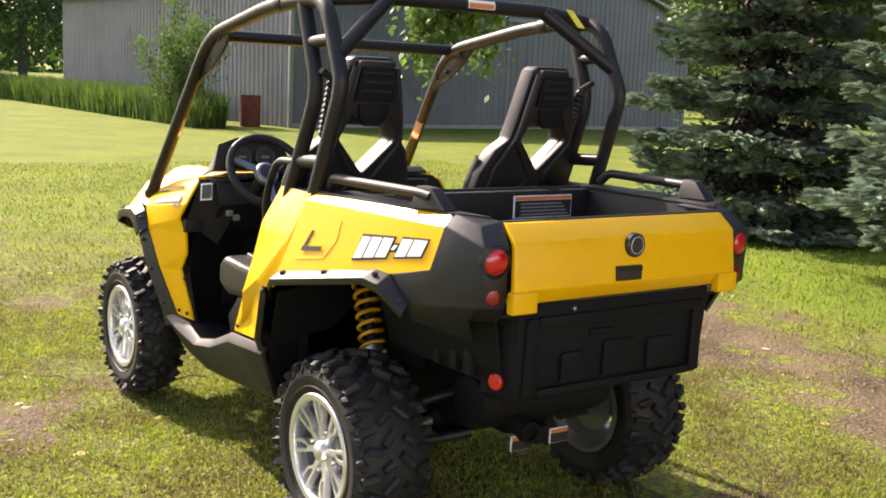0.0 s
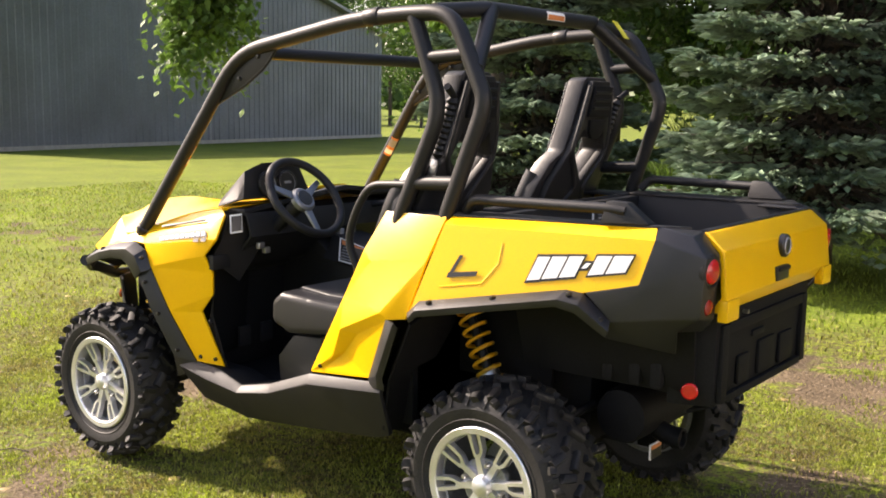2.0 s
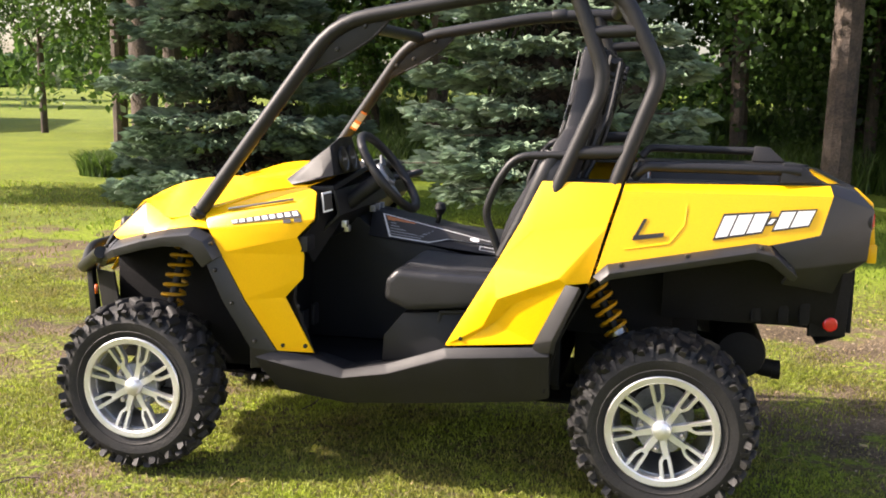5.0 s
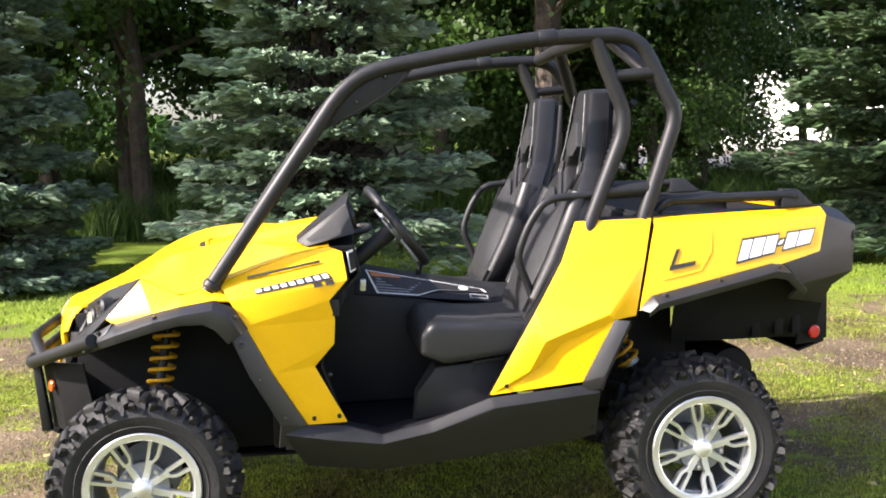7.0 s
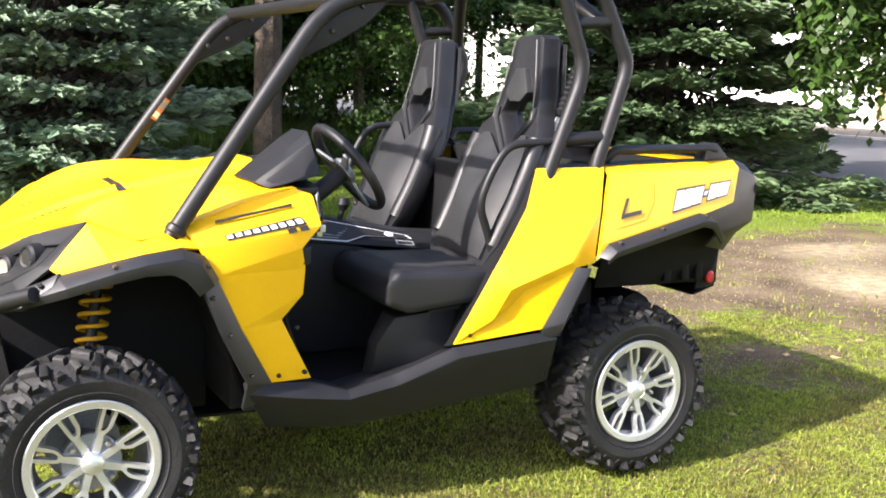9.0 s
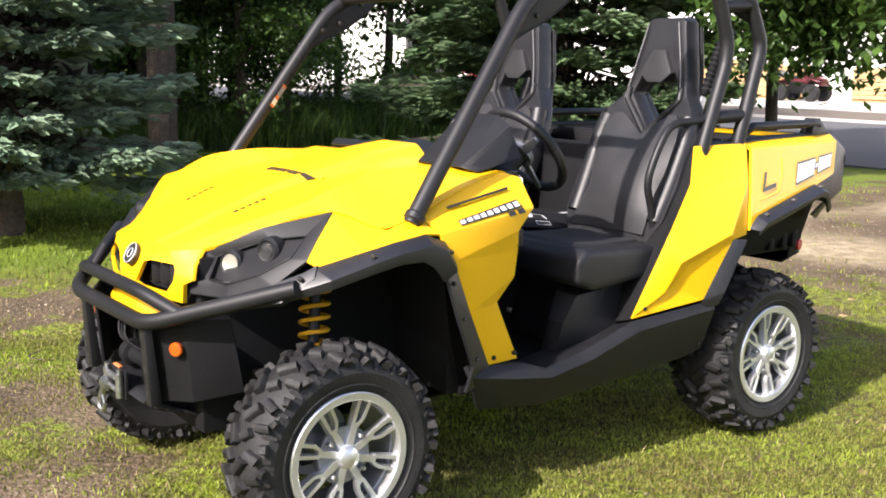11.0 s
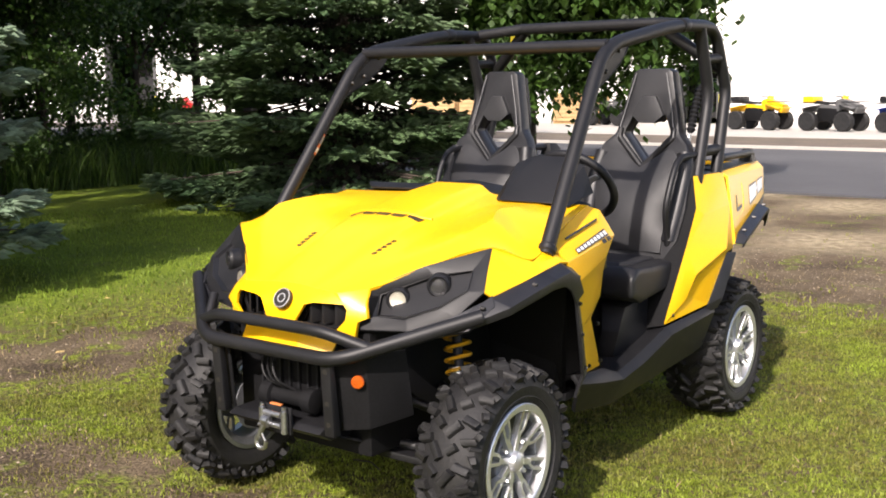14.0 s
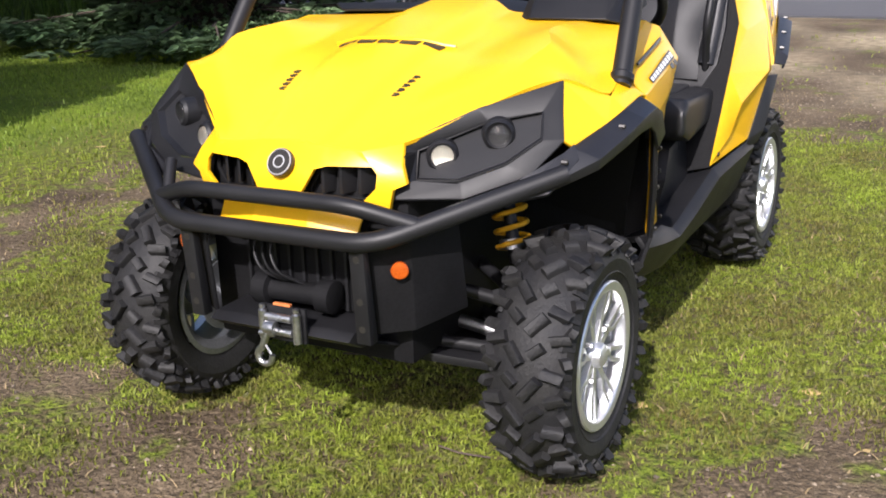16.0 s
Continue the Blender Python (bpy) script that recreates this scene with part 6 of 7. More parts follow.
def scatter_solid(name, label, category, n, size, flat, material, area, bare_only):
    x, y = rng.uniform(area[0], area[1], n), rng.uniform(area[2], area[3], n)
    if bare_only:
        k = rng.uniform(0, 1, n) < bare_amount(x, y) ** 1.5
        x, y = x[k], y[k]
    base = np.array([(1, 0, 0), (0, 1, 0), (-1, 0, 0), (0, -1, 0), (0, 0, 1), (0, 0, -0.4)], float)
    tri = np.array([(0, 1, 4), (1, 2, 4), (2, 3, 4), (3, 0, 4), (1, 0, 5), (2, 1, 5), (3, 2, 5), (0, 3, 5)])
    n = len(x)
    s = size * rng.uniform(0.4, 1.4, n)
    a = rng.uniform(0, 6.28, n)
    v = base[None] * s[:, None, None] * (1 + rng.uniform(-0.35, 0.35, (n, 6, 3)))
    v[:, :, 2] *= flat
    c, sn = np.cos(a)[:, None], np.sin(a)[:, None]
    vx, vy = v[:, :, 0] * c - v[:, :, 1] * sn, v[:, :, 0] * sn + v[:, :, 1] * c
    v[:, :, 0], v[:, :, 1] = vx + x[:, None], vy + y[:, None]
    v[:, :, 2] += ground_height(x, y)[:, None] + s[:, None] * flat * 0.3
    me = bpy.data.meshes.new(name)
    me.from_pydata(v.reshape(-1, 3).tolist(), [], (np.arange(n)[:, None, None] * 6 + tri[None]).reshape(-1, 3).tolist())
    tagged(mesh_part(name, me, material, sharp=0), label, category, kind="stuff")


scatter_solid("gravel", "small tan stones pressed into the soil", "gravel", 22000, 0.007, 0.7, M_STONE, (-6, 5, -5, 3), True)
scatter_solid("leaf_litter", "scattered dry yellow fallen leaves", "leaves", 190, 0.024, 0.12, M_LITTER, (-3, 6, -4.5, 3), False)
for i in range(16):
    x, y, a = rng.uniform(0.5, 4.5), rng.uniform(-2.5, 2.0), rng.uniform(0, 6.28)
    L = rng.uniform(0.05, 0.16)
    tagged(part("twig", tube([(x, y, 0.005), (x + L * 0.5 * math.cos(a), y + L * 0.5 * math.sin(a), 0.012), (x + L * math.cos(a + 0.3), y + L * math.sin(a + 0.3), 0.006)], 0.003, 0.02, 6), M_BARK), "short dry twig lying on the grass", "twig", "twigs on the lawn")


# ---- trees ----
def sprig_mesh(name, base, tip, side, lift, extra=None):
    """Crossed diamond sprigs from base to tip points."""
    n = len(base)
    d = tip - base
    up = np.array([0, 0, 1.0])
    w = np.cross(d, up)
    w /= np.linalg.norm(w, axis=1, keepdims=True) + 1e-6
    q = np.cross(w, d)
    q /= np.linalg.norm(q, axis=1, keepdims=True) + 1e-6
    v = np.empty((n, 6, 3))
    mid = base + d * 0.45
    v[:, 0], v[:, 1] = base, tip
    v[:, 2], v[:, 3] = mid - w * side[:, None], mid + w * side[:, None]
    v[:, 4], v[:, 5] = mid - q * lift[:, None], mid + q * lift[:, None]
    f = np.array([(0, 2, 1, 3), (0, 4, 1, 5)])
    me = bpy.data.meshes.new(name)
    me.from_pydata(v.reshape(-1, 3).tolist(), [], (np.arange(n)[:, None, None] * 6 + f[None]).reshape(-1, 4).tolist())
    return me


def spruce_meshes(H, R, seed, whorls=19, full=0.8, dense=230, foot=0.35):
    g = np.random.default_rng(seed)
    B, T, S, L = [], [], [], []
    tb, tt = [], []
    bm = bmesh.new()
    for k in range(whorls):
        f = (k + 0.5) / whorls
        z0 = foot + (H - foot - 0.15) * f ** 1.12
        rad = R * (1 - f) ** full * g.uniform(0.88, 1.08) + 0.12
        nb = int(7 + 4 * (1 - f))
        for j in range(nb):
            a = 2 * np.pi * (j + g.uniform(-0.35, 0.35)) / nb + k * 0.7
            length = rad * g.uniform(0.72, 1.15)
            drop = length * (0.28 - 0.30 * f) + g.uniform(-0.1, 0.1)
            zz = z0 + g.uniform(-0.12, 0.12)
            dirv = np.array([np.cos(a), np.sin(a), 0])
            sidev = np.array([-np.sin(a), np.cos(a), 0])

            def at(t):
                return dirv * length * t + np.array([0, 0, zz - drop * t + 0.22 * length * t ** 3 * 0.6])
            tube([at(0.02), at(0.5), at(0.95)], 0.014 + 0.010 * (1 - f), 0, 5, bm=bm, taper=0.3)
            m = int(dense * length / R) + 30
            t = 1.02 - g.uniform(0, 1, m) ** 1.4 * 0.62
            wide = (0.46 * length * np.sqrt(np.clip(1.06 - t, 0, 1)) + 0.04) * g.uniform(-1, 1, m)
            base = np.array([at(x) for x in t]) + sidev * wide[:, None] + np.stack([g.normal(0, 0.03, m), g.normal(0, 0.03, m), g.normal(-0.02, 0.035, m) - np.abs(wide) * 0.16], -1)
            ln = g.uniform(0.11, 0.23, m)
            out = dirv * g.uniform(0.5, 1.0, m)[:, None] + sidev * (np.sign(wide) * g.uniform(0.1, 0.9, m))[:, None] + np.stack([np.zeros(m), np.zeros(m), g.uniform(-0.35, 0.30, m)], -1)
            out /= np.linalg.norm(out, axis=1, keepdims=True)
            B.append(base)
            T.append(base + out * ln[:, None])
            S.append(ln * g.uniform(0.20, 0.32, m))
            L.append(ln * g.uniform(0.14, 0.22, m))
            mi = 16
            ti = g.uniform(0.05, 0.5, mi)
            bi = np.array([at(x) for x in ti]) + g.normal(0, 0.06, (mi, 3))
            tb.append(bi)
            tt.append(bi + g.normal(0, 0.14, (mi, 3)))
    needles = sprig_mesh("needles", np.concatenate(B), np.concatenate(T), np.concatenate(S), np.concatenate(L))
    b, t = np.concatenate(tb), np.concatenate(tt)
    twigs = sprig_mesh("twigs", b, t, np.full(len(b), 0.03), np.full(len(b), 0.03))
    limbs = to_mesh("limbs", bm)
    trunk = to_mesh("trunk", tube([(0, 0, -0.1), (0.03, 0, H * 0.4), (0, 0.02, H)], 0.20, 0, 12, taper=0.1))
    return needles, twigs, limbs, trunk


def spruce(meshes, label, x, y, turn, scale, material):
    needles, twigs, limbs, trunk = meshes
    e = thing("spruce_tree", label, "tree", "spruces along the lawn")
    e.matrix_basis = pose(x, y, 0, 0, 0, turn) @ Matrix.Scale(scale, 4)
    mesh_part("trunk", trunk, M_BARK, e)
    tagged(mesh_part("bough_frame", limbs, M_BARK, e, sharp=0), kind="stuff")
    mesh_part("crown", needles, material, e, sharp=0)
    tagged(mesh_part("dead_wood", twigs, M_TWIG, e, sharp=0), kind="stuff")
    return e


sp_a = spruce_meshes(10.5, 2.05, 11, 22, 0.85, 260)
sp_b = spruce_meshes(10.0, 1.95, 12, 22, 0.85, 260, 0.85)
sp_c = spruce_meshes(11.0, 2.4, 13, 27, 0.62, 300)
spruce(sp_a, "blue-green spruce with drooping tiers of needles, on grass", 5.0, -7.75, 20, 0.74, M_SPRUCE)
spruce(sp_b, "pale blue spruce with broad layered boughs, on grass", 1.08, -5.95, 75, 0.72, M_SPRUCE)
spruce(sp_c, "dark green spruce at the edge of the wood", -7.0, -7.95, 140, 1.02, M_SPRUCE2)


def leafy_meshes(H, crown_r, crown_z, seed, leaves=9000, trunk_r=0.17, size=0.11):
    g = np.random.default_rng(seed)
    bm = bmesh.new()
    lean = g.uniform(-0.5, 0.5, 2)
    tube([(0, 0, -0.1), (lean[0] * 0.3, lean[1] * 0.3, H * 0.35), (lean[0], lean[1], H * 0.85)], trunk_r, 0.4, 10, bm=bm, taper=0.3)
    cent = []
    for k in range(14):
        a = g.uniform(0, 6.28)
        z0 = g.uniform(0.22, 0.7) * H
        r = crown_r * g.uniform(0.55, 1.0)
        z1 = min(H, z0 + g.uniform(0.0, 0.3) * H)
        p0 = (lean[0] * z0 / H, lean[1] * z0 / H, z0)
        p1 = (r * 0.5 * np.cos(a), r * 0.5 * np.sin(a), (z0 + z1) / 2 + 0.3)
        p2 = (r * np.cos(a + 0.2), r * np.sin(a + 0.2), z1)
        tube([p0, p1, p2], trunk_r * 0.32, 0.3, 6, bm=bm, taper=0.25)
        for t in (0.5, 0.75, 1.0):
            c = np.array(p1) * (2 - 2 * t) + np.array(p2) * (2 * t - 1)
            cent.append(c)
            cent.append(c + g.normal(0, 0.55, 3))
    for k in range(26):
        a, z = g.uniform(0, 6.28), crown_z + (H - crown_z) * g.uniform(0, 1)
        rr = crown_r * np.sqrt(g.uniform(0.05, 1)) * (1 - 0.4 * (z - crown_z) / (H - crown_z))
        cent.append(np.array([rr * np.cos(a), rr * np.sin(a), z]))
    cent = np.array(cent)
    ci = g.integers(0, len(cent), leaves)
    c = cent[ci] + g.normal(0, 0.42, (leaves, 3)) * np.array([1, 1, 0.6])
    d = g.normal(0, 1, (leaves, 3))
    d[:, 2] -= 0.5
    d /= np.linalg.norm(d, axis=1, keepdims=True)
    ln = size * g.uniform(0.6, 1.4, leaves)
    w = np.cross(d, g.normal(0, 1, (leaves, 3)))
    w /= np.linalg.norm(w, axis=1, keepdims=True)
    v = np.empty((leaves, 4, 3))
    v[:, 0], v[:, 2] = c, c + d * ln[:, None]
    mid = c + d * ln[:, None] * 0.45
    v[:, 1], v[:, 3] = mid - w * ln[:, None] * 0.33, mid + w * ln[:, None] * 0.33
    me = bpy.data.meshes.new("leaves")
    me.from_pydata(v.reshape(-1, 3).tolist(), [], np.arange(leaves * 4).reshape(-1, 4).tolist())
    return to_mesh("trunk", bm), me


def leafy(meshes, name, label, x, y, turn, scale, material, group="trees of the wood"):
    e = thing(name, label, "tree", group)
    e.matrix_basis = pose(x, y, 0, 0, 0, turn) @ Matrix.Scale(scale, 4)
    mesh_part("trunk", meshes[0], M_BARK, e)
    mesh_part("crown", meshes[1], material, e, sharp=0)
    return e


lt_a = leafy_meshes(9, 3.0, 2.0, 21, 24000, size=0.13)
lt_b = leafy_meshes(10, 3.2, 0.9, 22, 30000, size=0.135)
lt_c = leafy_meshes(8, 2.4, 1.9, 23, 14500, 0.11, size=0.125)
lt_d = leafy_meshes(11, 2.8, 4.2, 24, 12000, 0.2, size=0.16)
lt_e = leafy_meshes(12, 4.0, 3.6, 25, 15000, 0.34, size=0.16)
WOOD = [(-5.7, -13.5, 60, 0.55, 1), (-5.2, -15.9, 15, 0.8, 1), (-7.5, -19.3, 205, 0.9, 1), (-7.5, -29, 40, 1.1, 1), (-10.5, -35, 140, 1.2, 1), (-2.24, -10.7, 10, 1.0, 3), (3.9, -14.2, 50, 1.0, 0), (8.8, -14.0, 120, 1.05, 1), (0.6, -15.5, 200, 1.1, 1), (-3.6, -17.0, 290, 1.1, 0), (6.2, -18, 33, 1.2, 0), (11.8, -17.5, 80, 1.0, 1),
        (2.2, -21, 160, 1.25, 1), (-1.5, -23, 20, 1.3, 0), (-9.9, -16.6, 110, 0.95, 2), (-11.6, -16.5, 220, 1.0, 2), (-13.0, -16.4, 300, 1.0, 4), (-1.2, -14.0, 77, 0.9, 1), (-4.3, -14.8, 177, 0.85, 1), (-4.8, -19.5, 277, 1.0, 1), (-3.5, -20.5, 137, 1.1, 1), (-11.2, -20.8, 31, 1.0, 2), (-15.2, -19.5, 131, 0.9, 2), (-3.2, -13.8, 11, 0.6, 1), (-4.7, -13.2, 91, 0.6, 1), (-4.2, -16.8, 251, 0.9, 1), (4.5, -16.5, 237, 1.0, 1), (11, -21, 37, 1.0, 1), (-5.5, -26, 60, 1.2, 1), (9, -24, 250, 1.3, 1), (16.5, -22.0, 10, 0.9, 2), (14.5, -27, 70, 1.25, 1), (-6.2, -24.2, 15, 1.1, 0)]
for x, y, turn, sc, kind in WOOD:
    leafy((lt_a, lt_b, lt_c, lt_d, lt_e)[kind], "deciduous_tree", ("tall bare-trunked tree with high crown", "slender dark-trunked tree with thin leafage")[kind == 2] if kind > 1 else "dense leafy deciduous tree in the shaded wood", x, y, turn, sc, M_LEAF)


def overhang_tree(name, label, at, tips, strands, hang_xy, hang_z, crown, n, trunk_r, seed, material):
    """A tree whose limbs hang leafy strands low over the ground, with a crown above."""
    g = np.random.default_rng(seed)
    e = thing(name, label, "tree", at=at)
    bm = tube([(0, 0, -0.1), (0.1, 0, crown[0][2] * 0.4), (0, 0.1, crown[0][2])], trunk_r, 0.5, 12, taper=0.4)
    cent = []
    for p in tips:
        tube(p, trunk_r * 0.32, 0.5, 8, bm=bm, taper=0.3)
        for t in np.linspace(0.45, 1, 6):
            q = np.array(p[1]) * (1 - t) + np.array(p[2]) * t
            cent += [q, q + g.normal(0, 0.5, 3)]
    for k in range(strands):
        x, y = hang_xy[0] + g.normal(0, hang_xy[2]), hang_xy[1] + g.normal(0, hang_xy[3])
        zl, zt = g.uniform(hang_z[0], hang_z[1]), hang_z[2]
        tube([(x, y, zt), (x + 0.1, y, (zl + zt) / 2), (x + 0.15, y + 0.05, zl)], 0.010, 0.2, 5, bm=bm, taper=0.4)
        for z in np.arange(zl, zt, 0.2):
            cent.append(np.array([x + 0.1, y, z]))
    part("trunk", bm, M_BARK, e)
    hang = len(cent)
    for k in range(160):
        v = g.normal(0, 1, 3)
        v *= g.uniform(0.4, 1) / np.linalg.norm(v)
        cent.append(np.array(crown[0]) + v * np.array(crown[1]))
    cent = np.array(cent)
    c = cent[np.where(g.uniform(0, 1, n) < crown[2], g.integers(0, hang, n), g.integers(hang, len(cent), n))] + g.normal(0, 0.20, (n, 3))
    d = g.normal(0, 1, (n, 3)) + np.array([0, 0, -0.9])
    d *= (0.15 * g.uniform(0.6, 1.3, n) / np.linalg.norm(d, axis=1))[:, None]
    mesh_part("crown", sprig_mesh("leaves", c, c + d, np.full(n, 0.05), np.full(n, 0.006)), material, e, sharp=0)


# Hanging limb is visible; the high wide crown is unseen, added to shade the lawn.
overhang_tree("shade_tree", "tall tree whose long limb hangs bright leaves over the lawn, unseen crown added for shade", (8.0, -11.3, 0),
              [((0.0, 0.0, 4.2), (1.4, 2.2, 5.2), (2.5, 4.5, 4.6)), ((0, 0, 5.0), (2.2, 1.4, 6.0), (4.0, 3.2, 5.2)), ((0, 0, 5.2), (0.4, 2.6, 6.2), (0.6, 5.0, 5.6)), ((0, 0, 6), (1.5, -1, 7), (3, -2, 7.2))],
              9, (2.3, 4.0, 0.55, 0.45), (1.8, 3.2, 4.7), ((1.2, 3.2, 8.0), (5.4, 4.6, 2.6), 0.27), 36000, 0.22, 61, M_LEAF2)
overhang_tree("roadside_tree", "small tree with drooping leafy twigs near the road", (-10.5, -6.9, 0),
              [((0.0, 0.0, 2.6), (1.0, 1.2, 4.2), (2.0, 2.4, 3.8)), ((0, 0, 2.8), (0.4, 1.8, 4.4), (0.8, 3.2, 4.0)), ((0, 0, 3), (1.8, 0.6, 4.4), (2.8, 1.2, 4.2))],
              46, (1.6, 1.9, 0.85, 0.95), (1.3, 3.0, 4.0), ((1.2, 1.6, 4.4), (2.2, 2.4, 1.5), 0.62), 52000, 0.10, 62, M_LEAF)
FAR = [(58, -12.5, 1.5, 1), (66, -14.5, 1.7, 1), (61, -9.5, 1.5, 1), (74, -11.0, 1.8, 1), (70, 8, 1.5, 0), (80, -6, 1.6, 1), (62, 20, 1.6, 1), (36, -45, 1.0, 2), (40, -47, 1.1, 2), (60, -60, 1.6, 1), (75, -75, 1.7, 1), (50, -62, 1.4, 0), (48, -44, 1.2, 1), (90, -40, 1.8, 1)]
for x, y, sc, kind in FAR:
    leafy((lt_a, lt_b, lt_c)[kind], "deciduous_tree", "leafy tree far across the lawn", x, y, x * 7, sc, M_LEAF2 if kind == 2 else M_LEAF, "trees beyond the lawn")

# undergrowth below the wood
n = 60000
ux, uy = rng.uniform(-15, 8.5, n), rng.uniform(-20, -12.4, n)
blades("undergrowth", "tall dark grass below the trees", "grass", ux, uy, 0.62, 0.012, 0.9, M_TALL)
n = 16000
ux, uy = rng.uniform(-6, 9.5, n), rng.uniform(-25, -20.5, n)
blades("undergrowth", "tall dark weeds deep in the wood", "grass", ux, uy, 1.1, 0.02, 0.7, M_TALL)
n = 22000
ux = rng.uniform(24.0, 60.0, n)
uy = -9.6 + 0.02 * (ux - 24) + rng.uniform(-1.4, 1.0, n)
uy = np.where(ux < 28.5, np.maximum(uy, -9.45), uy)
blades("tall_grass", "uncut tall grass along the shed wall", "grass", ux, uy, 0.85, 0.02, 0.5, M_TALL)
n = 5000
th = rng.uniform(0, 6.28, n)
rr = np.sqrt(rng.uniform(0, 1, n)) * 1.2
blades("tall_grass", "uncut weeds at the foot of the spruce", "grass", 8.3 + rr * 0.6 * np.cos(th), -11.2 + rr * 0.6 * np.sin(th), 0.32, 0.012, 0.9, M_TALL)


def shrub(x, y, h, r, seed, label, leaves=2600):
    g = np.random.default_rng(seed)
    e = thing("shrub", label, "shrub", at=(x, y, 0))
    bm = bmesh.new()
    pts = []
    for k in range(9):
        a, q = g.uniform(0, 6.28), r * g.uniform(0.3, 1)
        end = np.array([q * np.cos(a), q * np.sin(a), h * g.uniform(0.6, 1)])
        tube([(0, 0, -0.05), tuple(end * np.array([0.4, 0.4, 0.5])), tuple(end)], 0.02, 0.1, 6, bm=bm, taper=0.3)
        for t in np.linspace(0.35, 1.0, 5):
            pts.append(end * np.array([t, t, t]))
    part("stems", bm, M_BARK, e)
    pts = np.array(pts)
    c = pts[g.integers(0, len(pts), leaves)] + g.normal(0, 0.17, (leaves, 3))
    tip = c + g.normal(0, 0.08, (leaves, 3))
    mesh_part("crown", sprig_mesh("leaves", c, tip, np.full(leaves, 0.035), np.full(leaves, 0.02)), M_LEAF2, e, sharp=0)


shrub(26.6, -9.2, 3.4, 1.3, 5, "bright green young tree against the shed wall", 4200)
shrub(-9.8, -15.4, 1.6, 1.0, 6, "green shrub under the trees")
shrub(-8.2, -13.8, 1.1, 0.8, 7, "low green shrub under the trees")

# ---- steel shed ----
C1, C2 = Vector((24.8, -11.8, 0)), Vector((26.6, -30.3, 0))
along = (C2 - C1).normalized()
inward = Vector((-along.y, along.x, 0))
if inward.x < 0:
    inward = -inward
C3, C4 = C2 + inward * 17, C1 + inward * 17
SHED_H, SHED_TOP = 4.1, 6.6
MID = (C1 + C2) / 2
MID_BACK = (C3 + C4) / 2
shed = thing("metal_shed", "grey ribbed steel shed standing on grass", "shed", at=tuple(C1))


def ribbed(a, b, h, outwards, h2=None):
    """A steel wall with trapezoid ribs."""
    bm = bmesh.new()
    L = (b - a).length
    d = (b - a).normalized()
    pts, x = [], 0.0
    while x < L:
        for dx, o in ((0.0, 0.0), (0.20, 0.0), (0.215, 0.022), (0.245, 0.022)):
            if x + dx < L:
                pts.append((x + dx, o))
        x += 0.26
    pts.append((L, 0.0))
    rows = []
    for z in (0.0, h):
        rows.append([bm.verts.new(a + d * x + outwards * o + Vector((0, 0, z and z + ((h2 or h) - h) * x / L))) for x, o in pts])
    inner = [[bm.verts.new(a + d * x - outwards * 0.06 + Vector((0, 0, z and z + ((h2 or h) - h) * x / L))) for x in (0, L)] for z in (0.0, h)]
    for i in range(len(pts) - 1):
        bm.faces.new((rows[0][i], rows[0][i + 1], rows[1][i + 1], rows[1][i]))
    bm.faces.new((inner[0][0], inner[0][1], inner[1][1], inner[1][0]))
    return bm


O = Matrix.Translation(-C1)
for a, b, o, ha, hb in ((C1, MID, -inward, SHED_H, SHED_TOP), (MID, C2, -inward, SHED_TOP, SHED_H), (C1, C4, -along, SHED_H, SHED_H), (C2, C3, along, SHED_H, SHED_H), (C4, MID_BACK, inward, SHED_H, SHED_TOP), (MID_BACK, C3, inward, SHED_TOP, SHED_H)):
    part("wall", ribbed(a, b, ha, o, hb), M_METAL_WALL, shed, sharp=20, m=O)
for low, high, low_back, high_back, sgn in ((C1, MID, C4, MID_BACK, -1), (C2, MID, C3, MID_BACK, 1)):
    eave = along * 0.35 * sgn - Vector((0, 0, 0.35 * (SHED_TOP - SHED_H) / (MID - C1).length))
    up, top = Vector((0, 0, SHED_H + 0.13)), Vector((0, 0, SHED_TOP + 0.13))
    part("roof", shell([tuple(p) for p in (low + eave + up - inward * 0.3, high + top - inward * 0.3, high_back + top + inward * 0.3, low_back + eave + up + inward * 0.3)], [(0, 1, 2, 3)], 0.10, (0, 0, 1)), M_ROOF, shed, m=O)
for t0, t1 in ((8.6, 8.66), (13.4, 13.46)):
    a, b = C1 + along * t0 - inward * 0.02, C1 + along * t1 - inward * 0.02
    part("door_jamb", shell([tuple(a), tuple(b), tuple(b + Vector((0, 0, 3.6))), tuple(a + Vector((0, 0, 3.6)))], [(0, 1, 2, 3)], 0.05, tuple(-inward)), M_ROOF, shed, m=O)
a, b = C1 + along * 8.5 - inward * 0.05, C1 + along * 13.6 - inward * 0.05
part("door_track", shell([tuple(a + Vector((0, 0, 3.6))), tuple(b + Vector((0, 0, 3.6))), tuple(b + Vector((0, 0, 3.72))), tuple(a + Vector((0, 0, 3.72)))], [(0, 1, 2, 3)], 0.05, tuple(-inward)), M_ROOF, shed, m=O)
a, b = C1 - inward * 0.03, C2 - inward * 0.03
part("foot_board", shell([tuple(a), tuple(b), tuple(b + Vector((0, 0, 0.12))), tuple(a + Vector((0, 0, 0.12)))], [(0, 1, 2, 3)], 0.03, tuple(-inward)), M_PALE, shed, m=O)
part("corner_trim", box(C1.x - 0.06, C1.x + 0.06, C1.y - 0.06, C1.y + 0.06, 0, SHED_H, 0.005), M_ROOF, shed, m=O)

